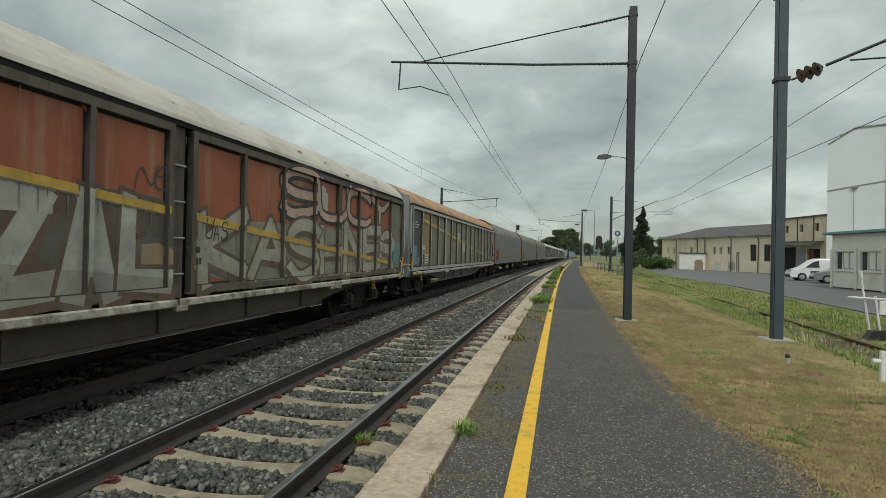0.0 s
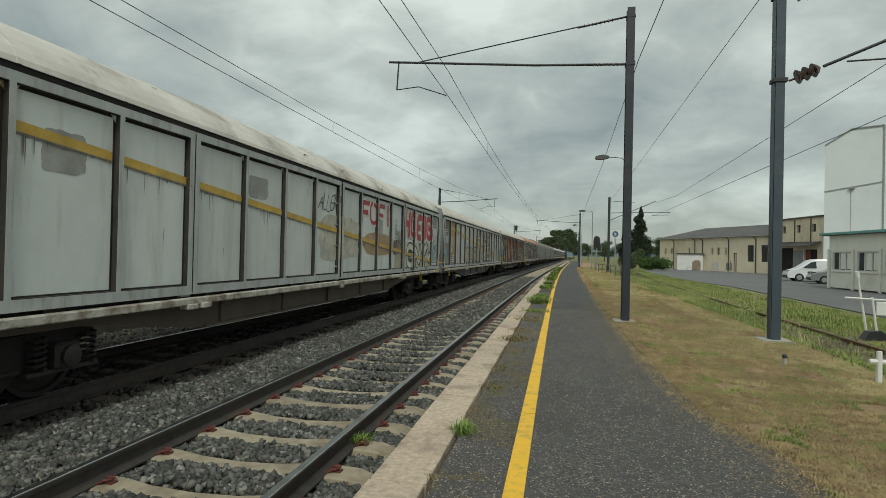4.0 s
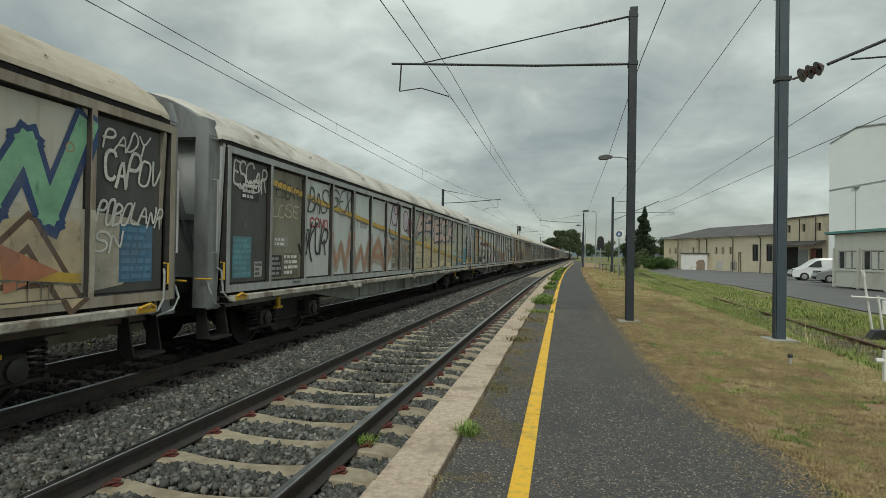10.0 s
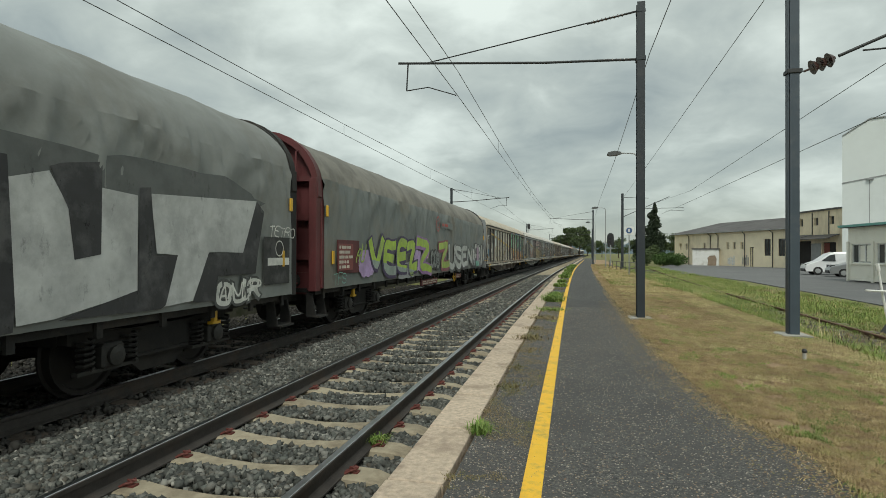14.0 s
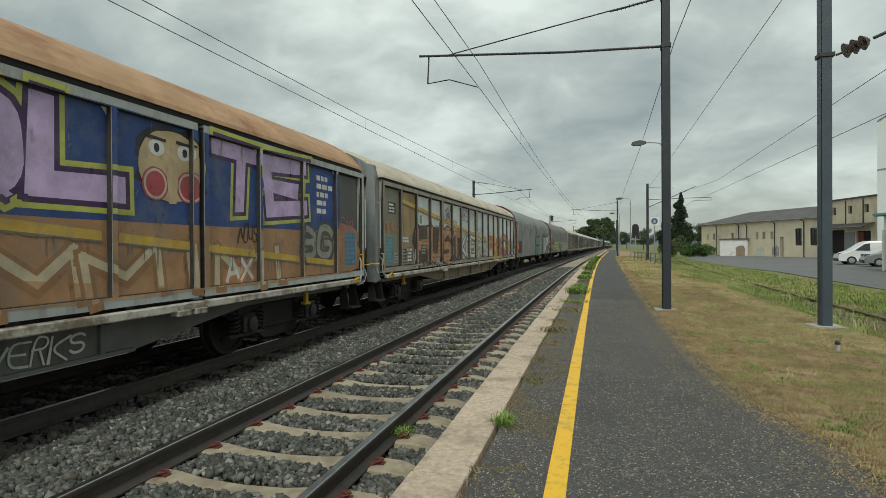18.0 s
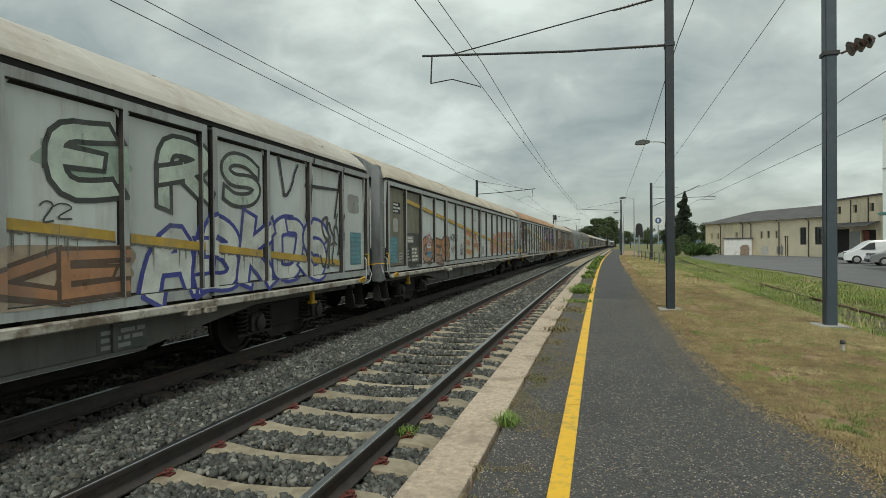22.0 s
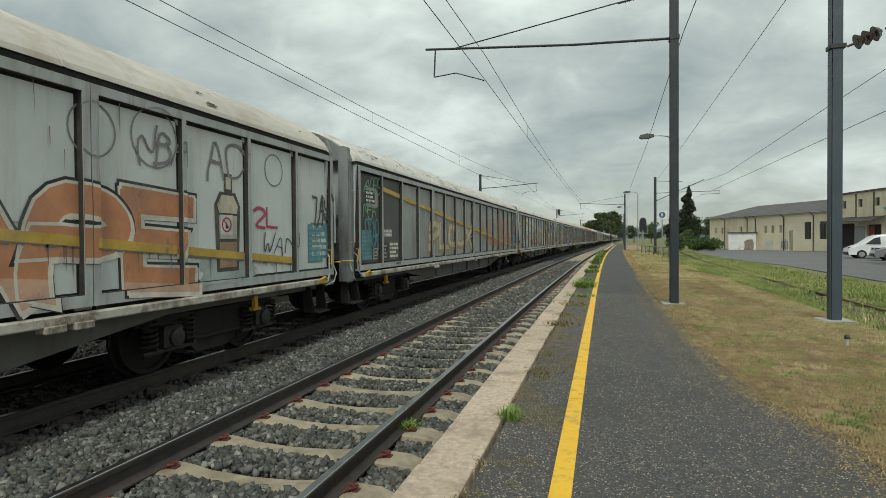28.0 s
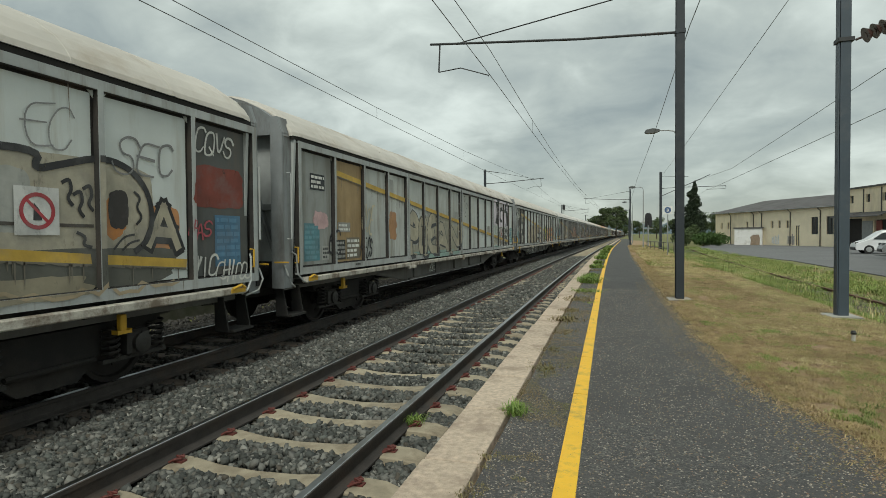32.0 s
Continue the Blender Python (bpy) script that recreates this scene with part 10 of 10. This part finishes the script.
def tree(x, y, z, h, spread, n, label, material=None, seed=0, squash=1.0):
    rnd = random.Random(seed)
    root = thing("tree", pose(x, y, z), label, "tree")
    bm = bmesh.new()
    tube(bm, [(0, 0, 0), (0.05, 0, h * 0.25), (0.0, 0.1, h * 0.55), (0.1, 0, h * 0.8)], h * 0.028, 8, h * 0.008)
    for i in range(6):
        a = rnd.uniform(0, math.tau)
        z0 = h * rnd.uniform(0.25, 0.6)
        e = Vector((math.cos(a) * spread * 0.6, math.sin(a) * spread * 0.6, z0 + h * 0.22))
        tube(bm, [(0.02, 0.02, z0), (e.x * 0.5, e.y * 0.5, z0 + h * 0.14), tuple(e)], h * 0.011, 6, h * 0.003)
    part("trunk", bm, M_BARK, root)
    cs, rs = [], []
    for i in range(16):
        a, q = rnd.uniform(0, math.tau), rnd.random() ** 0.5
        hz = rnd.uniform(0.35, 0.93)
        wide = spread * (1.0 - abs(hz - 0.55) * 1.3)
        cs.append((math.cos(a) * q * wide, math.sin(a) * q * wide, h * hz))
        r = spread * rnd.uniform(0.22, 0.4)
        rs.append((r * 1.25, r * 1.25, r))
    leaves("crown", cs, rs, int(n * 1.7), 0.026 * h + 0.06, material or M_LEAF, root)
    return root


tree(-1.0, 262, -0.3, 13.5, 5.0, 2600, "broad dark green tree far down the line", seed=1)
tree(4.5, 272, -0.3, 14.5, 5.2, 2600, "broad dark green tree far down the line", seed=2)
tree(-4.5, 268, -0.3, 10.5, 4.0, 2000, "broad dark green tree far down the line", seed=3)
tree(9.0, 300, -0.3, 9.5, 4.4, 1800, "broad dark green tree far down the line", seed=4)
for i, (x, y, h) in enumerate(((17, 210, 7), (22, 205, 6), (27, 190, 8), (33, 200, 9), (13.5, 250, 7), (40, 215, 8), (48, 220, 8))):
    tree(x, y, -0.2, h, h * 0.55, 1500, "rounded green tree behind the car park", seed=20 + i)


def cypress(x, y, z, h, w, label):
    root = thing("cypress", pose(x, y, z), label, "tree")
    bm = bmesh.new()
    tube(bm, [(0, 0, 0), (0, 0, h * 0.5), (0, 0, h * 0.9)], 0.22, 8, 0.04)
    part("trunk", bm, M_BARK, root)
    cs, rs = [], []
    for i in range(22):
        f = i / 21
        r = w * (0.55 + 0.45 * math.sin(math.pi * min(1, f * 1.6 + 0.15))) * (1 - f ** 3 * 0.9)
        cs.append((random.uniform(-0.15, 0.15) * w, random.uniform(-0.15, 0.15) * w, h * (0.06 + 0.9 * f)))
        rs.append((r, r, h * 0.06))
    leaves("crown", cs, rs, 9000, 0.24, M_CYPRESS, root)


cypress(20.2, 147, -0.2, 14.2, 3.5, "tall slender dark cypress tree")
cypress(17.3, 149, -0.2, 11.0, 1.9, "tall slender dark cypress tree")


def bush(x, y, z, r, h, n, label, material=None, size=0.09):
    root = thing("bush", pose(x, y, z), label, "bush")
    rnd = random.Random(int(x * 10) + int(y))
    bm = bmesh.new()
    for i in range(5):
        a = rnd.uniform(0, math.tau)
        tube(bm, [(0, 0, 0), (math.cos(a) * r * 0.4, math.sin(a) * r * 0.4, h * 0.6)], 0.04, 5, 0.015)
    part("stems", bm, M_BARK, root)
    cs = [(rnd.uniform(-0.6, 0.6) * r, rnd.uniform(-0.6, 0.6) * r, h * rnd.uniform(0.25, 0.75)) for i in range(10)]
    leaves("foliage", cs, [(r * 0.42, r * 0.42, h * 0.3)] * 10, n, size, material or M_BUSH, root)


bush(12.1, 79, -0.1, 1.7, 1.9, 3200, "rounded green bush at the edge of the car park", size=0.12)
bush(14.0, 80, -0.1, 1.6, 2.0, 2200, "low green bush at the edge of the car park", size=0.11)
bush(10.2, 84, -0.1, 1.7, 2.4, 2400, "dark green bush at the edge of the car park", M_LEAF, 0.13)
bush(15.2, 92, -0.1, 1.8, 1.6, 2000, "dark green bush beside the warehouse", M_LEAF, 0.13)
bush(12.6, 100, -0.1, 2.4, 3.2, 2400, "dark green bush behind the car park", M_LEAF, 0.15)

bm = bmesh.new()
prev = None
for i in range(60):
    a = math.radians(-12 + i * 0.9)
    d = 2900
    h = 55 + 42 * noise.noise(Vector((i * 0.16, 3, 0))) + 22 * noise.noise(Vector((i * 0.5, 9, 0)))
    r = [bm.verts.new((d * math.sin(a), d * math.cos(a), z)) for z in (-5, max(18, h))]
    if prev:
        bm.faces.new((prev[0], r[0], r[1], prev[1]))
    prev = r
tagged(obj("backdrop_hills", bm, M_HILL), "faint blue hills on the horizon", "hills", kind="structure")


# ---- grass ----
def blades(name, x, y, z, length, lean, material, width=0.006):
    """Single blades of grass, each a bent strip of two faces."""
    n = len(x)
    a = RNG.uniform(0, math.tau, n)
    dx, dy = np.cos(a), np.sin(a)
    w = width * RNG.uniform(0.6, 1.5, n)
    L = length * RNG.uniform(0.5, 1.3, n)
    q = lean * RNG.uniform(0.3, 1.3, n)
    px, py = -dy * w, dx * w
    base = np.stack([x, y, z], -1)
    mid = base + np.stack([dx * L * q * 0.35, dy * L * q * 0.35, L * 0.6], -1)
    tip = base + np.stack([dx * L * q, dy * L * q, L * np.maximum(0.25, 1 - q * 0.55)], -1)
    side_ = np.stack([px, py, np.zeros(n)], -1)
    V = np.stack([base - side_, base + side_, mid + side_ * 0.7, mid - side_ * 0.7, tip], 1).reshape(-1, 3)
    o = np.arange(n) * 5
    F = np.stack([o, o + 1, o + 2, o + 3, o + 3, o + 2, o + 4], -1).ravel()
    return raw_mesh(name, V, F, np.tile([4, 3], n), material)


def verge_z(x, y):
    return np.interp(x - bends(y), [1.0, 1.62, 1.74, 2.6, 3.9, 4.6, 6.2, 7.5, 9.5, 14], [PLAT + 0.003, PLAT + 0.004, 0.262, 0.255, 0.20, -0.06, -0.14, -0.11, -0.12, -0.13])


def field(name, count, x0, x1, y0, y1, power, length, lean, material, thr, width, label, scale=0.9, clear=False):
    y = y0 + (y1 - y0) * RNG.random(count) ** power
    x = RNG.uniform(x0, x1, count) + bends(y)
    v = np.array([noise.noise(Vector((a * scale, b * scale * 0.7, 4.0))) + 0.5 * noise.noise(Vector((a * scale * 3, b * scale * 3, 1.0))) for a, b in zip(x, y)])
    keep = v > thr
    if 1.0 < x0 < 3.0:
        ahead = x - bends(y) - hem(y) - 0.05 * np.array([noise.noise(Vector((b * 2.3, 5, 0))) for b in y])
        keep &= (np.abs(ahead) < RNG.exponential(0.07, count)) if x1 < 2 else (ahead > RNG.normal(0.05, 0.05, count))
    if clear:
        sx = 5.16 + 0.018 * (y - 12) + 0.0006 * np.maximum(y - 12, 0) ** 2
        keep &= (np.abs(x - sx) > 0.85) | (RNG.random(count) < 0.16)
    x, y = x[keep], y[keep]
    return tagged(blades(name, x, y, verge_z(x, y) - min(0.02, 0.12 * length), length, lean, material, width), label, "grass", kind="stuff")


field("dry_grass", 230000, 1.10, 4.1, 2.0, 9.0, 1.3, 0.040, 2.4, M_DRYGRASS, -0.24, 0.0023, "short dry matted grass on the verge", 2.6)
field("dry_grass", 120000, 1.10, 4.1, 9.0, 20.0, 1.3, 0.050, 2.4, M_DRYGRASS, -0.30, 0.0034, "short dry tan grass on the verge", 1.8)
field("dry_grass", 45000, 1.10, 4.2, 20.0, 70.0, 1.5, 0.08, 1.5, M_DRYGRASS, -0.25, 0.009, "short dry yellow grass further along the verge")
field("dry_grass", 70000, 1.36, 4.1, -6.0, 2.05, 1.0, 0.042, 2.2, M_DRYGRASS, -0.26, 0.0036, "short dry grass on the verge behind the viewpoint", 2.4)
field("verge_grass", 40000, 1.40, 4.0, -6.0, 2.05, 1.0, 0.046, 1.5, M_GREENGRASS, 0.24, 0.0032, "tufts of green grass on the verge behind the viewpoint", 3.0)
field("dead_grass", 36000, 1.40, 4.0, -6.0, 2.05, 1.0, 0.034, 2.6, M_DEAD, 0.05, 0.0034, "brown dead grass on the verge behind the viewpoint", 2.0)
field("straw", 30000, 3.1, 4.2, 4.0, 20.0, 1.2, 0.060, 2.4, M_STRAW, -0.10, 0.0028, "pale straw along the crest of the bank", 1.1)
field("straw", 46000, 1.5, 4.2, 5.0, 22.0, 1.1, 0.055, 2.4, M_STRAW, 0.08, 0.0027, "pale straw in patches on the verge", 0.9)
field("straw", 14000, 1.6, 4.3, 20.0, 60.0, 1.4, 0.11, 1.4, M_STRAW, -0.1, 0.009, "pale straw further along the bank", 0.6)
field("dead_grass", 110000, 1.10, 4.1, 2.0, 12.0, 1.3, 0.032, 2.6, M_DEAD, 0.05, 0.0024, "brown dead grass in patches on the verge", 2.0)
field("dead_grass", 40000, 1.10, 4.1, 12.0, 26.0, 1.3, 0.05, 2.2, M_DEAD, 0.08, 0.0045, "brown dead grass further along the verge", 1.2)
field("verge_grass", 150000, 1.30, 4.0, 2.0, 10.0, 1.2, 0.046, 1.5, M_GREENGRASS, 0.26, 0.0023, "tufts of green grass on the dry verge", 3.0)
field("verge_grass", 60000, 1.50, 4.1, 10.0, 24.0, 1.3, 0.055, 1.3, M_GREENGRASS, 0.24, 0.0036, "patches of green grass on the dry verge", 1.8)
field("verge_grass", 9000, 1.5, 4.4, 24.0, 70.0, 1.5, 0.12, 0.9, M_GREENGRASS, 0.1, 0.012, "patches of green grass further along the verge", 0.8)
field("tall_grass", 90000, 3.95, 9.4, 4.0, 26.0, 1.2, 0.20, 1.5, M_GREENGRASS, -0.02, 0.0036, "tall green grass round the siding", 1.1, clear=True)
field("tall_grass", 22000, 3.95, 4.6, 4.0, 26.0, 1.2, 0.17, 1.5, M_GREENGRASS, -0.1, 0.0036, "lush green grass on the bank beside the siding", 0.9)
field("tall_grass", 36000, 3.8, 9.3, 26.0, 75.0, 1.4, 0.22, 1.3, M_GREENGRASS, -0.08, 0.0065, "tall green grass further along the siding", 0.6)
field("dry_grass", 40000, 3.9, 9.3, 4.0, 30.0, 1.2, 0.07, 2.0, M_DRYGRASS, 0.0, 0.004, "flattened dry grass round the siding", 1.4, clear=True)
field("platform_moss", 34000, -0.69, -0.27, 2.2, 14.0, 1.3, 0.010, 2.6, M_MOSS, 0.02, 0.0016, "dry moss on the worn platform edge", 2.2)
field("platform_moss", 9000, -0.69, -0.27, 14.0, 60.0, 1.5, 0.04, 1.8, M_MOSS, 0.0, 0.005, "dry moss and straw further along the platform edge", 1.2)
field("fringe_grass", 110000, 1.02, 1.65, 2.0, 40.0, 1.6, 0.020, 2.6, M_DRYGRASS, 0.0, 0.0021, "dry grass creeping over the asphalt edge", 1.6)
field("tall_grass", 30000, 3.9, 7.8, 16.5, 46.0, 1.3, 0.25, 1.4, M_GREENGRASS, -0.16, 0.0050, "rank green grass grown over the siding", 0.7)
field("dead_grass", 16000, 3.9, 8.6, 9.0, 46.0, 1.3, 0.16, 1.6, M_DEAD, 0.0, 0.0044, "withered brown grass among the green round the siding", 0.8)
field("straw", 15000, 3.8, 7.6, 19.0, 48.0, 1.3, 0.24, 1.3, M_STRAW, 0.02, 0.0052, "yellowed grass grown over the siding", 0.6)
field("tall_grass", 9000, 4.3, 6.2, 8.0, 17.0, 1.0, 0.17, 1.4, M_GREENGRASS, 0.16, 0.0034, "tufts of green grass between the siding rails", 1.6)
field("straw", 2600, 3.9, 9.0, 8.0, 50.0, 1.3, 0.30, 0.8, M_STRAW, 0.1, 0.005, "dry straw stalks among the tall grass", 1.2)


def grit(count, x0, x1, y0, y1, power, size, material, label, edged=False):
    """Loose crumbs of stone and leaf on the platform, each a low four-sided pyramid."""
    y = y0 + (y1 - y0) * RNG.random(count) ** power
    x = RNG.uniform(x0, x1, count) + (hem(y) if edged else 0)
    s = size * RNG.uniform(0.5, 1.5, count)
    a = RNG.uniform(0, math.tau, count)
    V = []
    for k in range(4):
        q = a + k * math.tau / 4
        V.append(np.stack([x + bends(y) + s * np.cos(q), y + s * np.sin(q) * 0.75, np.full(count, PLAT + 0.0005)], -1))
    V.append(np.stack([x + bends(y), y, PLAT + s * 0.8], -1))
    o = np.arange(count) * 5
    F = np.stack([o, o + 1, o + 4, o + 1, o + 2, o + 4, o + 2, o + 3, o + 4, o + 3, o, o + 4], -1).ravel()
    return tagged(raw_mesh("grit", np.stack(V, 1).reshape(-1, 3), F, np.full(count * 4, 3), material), label, "grit", kind="stuff")


M_CRUMB = island("soil_crumbs", [(0.20, 0.13, 0.08), (0.14, 0.10, 0.06), (0.30, 0.22, 0.14), (0.19, 0.17, 0.07), (0.09, 0.07, 0.05)])
M_GRIT = island("platform_grit", [(0.30, 0.27, 0.23), (0.20, 0.15, 0.10), (0.12, 0.11, 0.10), (0.40, 0.36, 0.31), (0.17, 0.10, 0.065)])
grit(24000, -0.66, 1.5, 2.0, 14.0, 1.5, 0.0055, M_GRIT, "pale grit and crumbs lying on the asphalt")
grit(9000, -0.16, 0.10, 2.0, 20.0, 1.4, 0.008, M_CRUMB, "brown crumbs and dry leaves along the grass edge", True)
grit(5000, -0.45, 0.05, 2.0, 16.0, 1.4, 0.006, M_CRUMB, "scattered crumbs of soil on the asphalt", True)
grit(2500, -0.68, -0.28, 2.0, 16.0, 1.4, 0.006, M_GRIT, "crumbs and dry leaves beside the edge stones")


def weed(x, y, z, r, h, n, label, material=None):
    xs = x + bend(y) + RNG.normal(0, r * 0.35, n)
    ys = y + RNG.normal(0, r * 0.45, n)
    ob = blades("weed", xs, ys, np.full(n, z), h, 1.1, material or M_WEED, 0.0022 + 0.0004 * y)
    return tagged(ob, label, "weed", kind="stuff")


for x, y, r, h, n in ((-0.64, 4.04, 0.09, 0.10, 170), (-1.72, 4.9, 0.10, 0.10, 150), (-0.50, 15.6, 0.30, 0.22, 900), (-0.52, 17.6, 0.24, 0.16, 320), (-0.50, 22.5, 0.28, 0.20, 520),
                      (-0.52, 26.0, 0.26, 0.18, 320), (-0.50, 30.6, 0.3, 0.26, 620), (-0.52, 35, 0.3, 0.24, 420), (-0.54, 41, 0.32, 0.26, 420), (-0.55, 48, 0.34, 0.28, 420), (-0.55, 57, 0.36, 0.28, 420)):
    weed(x, y, -0.16 if x < -1.1 else PLAT, r, h, n, "green weed growing through the platform")
for x, y, r, h, n in ((-0.58, 5.5, 0.16, 0.08, 260), (-0.62, 6.4, 0.12, 0.07, 120), (-0.6, 8.7, 0.2, 0.16, 260), (-0.52, 7.6, 0.16, 0.07, 160), (-0.30, 6.0, 0.05, 0.04, 40), (-0.55, 11.5, 0.3, 0.12, 300),
                      (-0.30, 11.0, 0.1, 0.05, 60), (-0.66, 3.2, 0.06, 0.05, 60), (-0.66, 4.6, 0.06, 0.05, 60), (-0.67, 2.7, 0.07, 0.05, 70), (-0.5, 13.2, 0.3, 0.16, 260), (-0.62, 9.8, 0.15, 0.13, 160)):
    weed(x, y, PLAT - 0.004, r * 1.5, h * 0.45, n, "dry yellow weed in the worn asphalt", M_MOSS if x < -0.51 else M_GREENGRASS)
for x, y, r, h, n in ((1.74, 5.3, 0.14, 0.07, 160), (1.92, 4.1, 0.12, 0.06, 120), (2.1, 8.4, 0.2, 0.08, 160), (1.5, 11.6, 0.2, 0.1, 140), (2.6, 6.2, 0.15, 0.06, 120), (1.66, 7.0, 0.1, 0.06, 80), (3.1, 5.4, 0.16, 0.08, 140)):
    weed(x, y, 0.235, r, h, n, "low green weed on the dry verge")


def motions():
    times = [i * 0.5 for i in range(65)]
    for k in ORDER:
        half = (TLEN if k in TARPS else LEN) / 2
        walk(WAGON[k], [(t, line_pose(REAR[k] + half + travelled(t))) for t in times])
    # the wheelsets roll without slipping while their wagon is near enough for them to be seen
    for ws, k, dy in WHEELS:
        half = (TLEN if k in TARPS else LEN) / 2
        rows, ang, last = [], 0.0, None
        for f in range(0, 961):
            t = f / FPS
            s = travelled(t)
            if f in (0, 960) or -15 < REAR[k] + half + s < 62:
                if last is not None and f - last[0] == 1:
                    ang -= (s - last[1]) / 0.46
                rows.append((t, Matrix.Translation((0, dy, 0.46)) @ Matrix.Rotation(ang, 4, "X")))
                last = (f, s)
        walk(ws, rows)


motions()
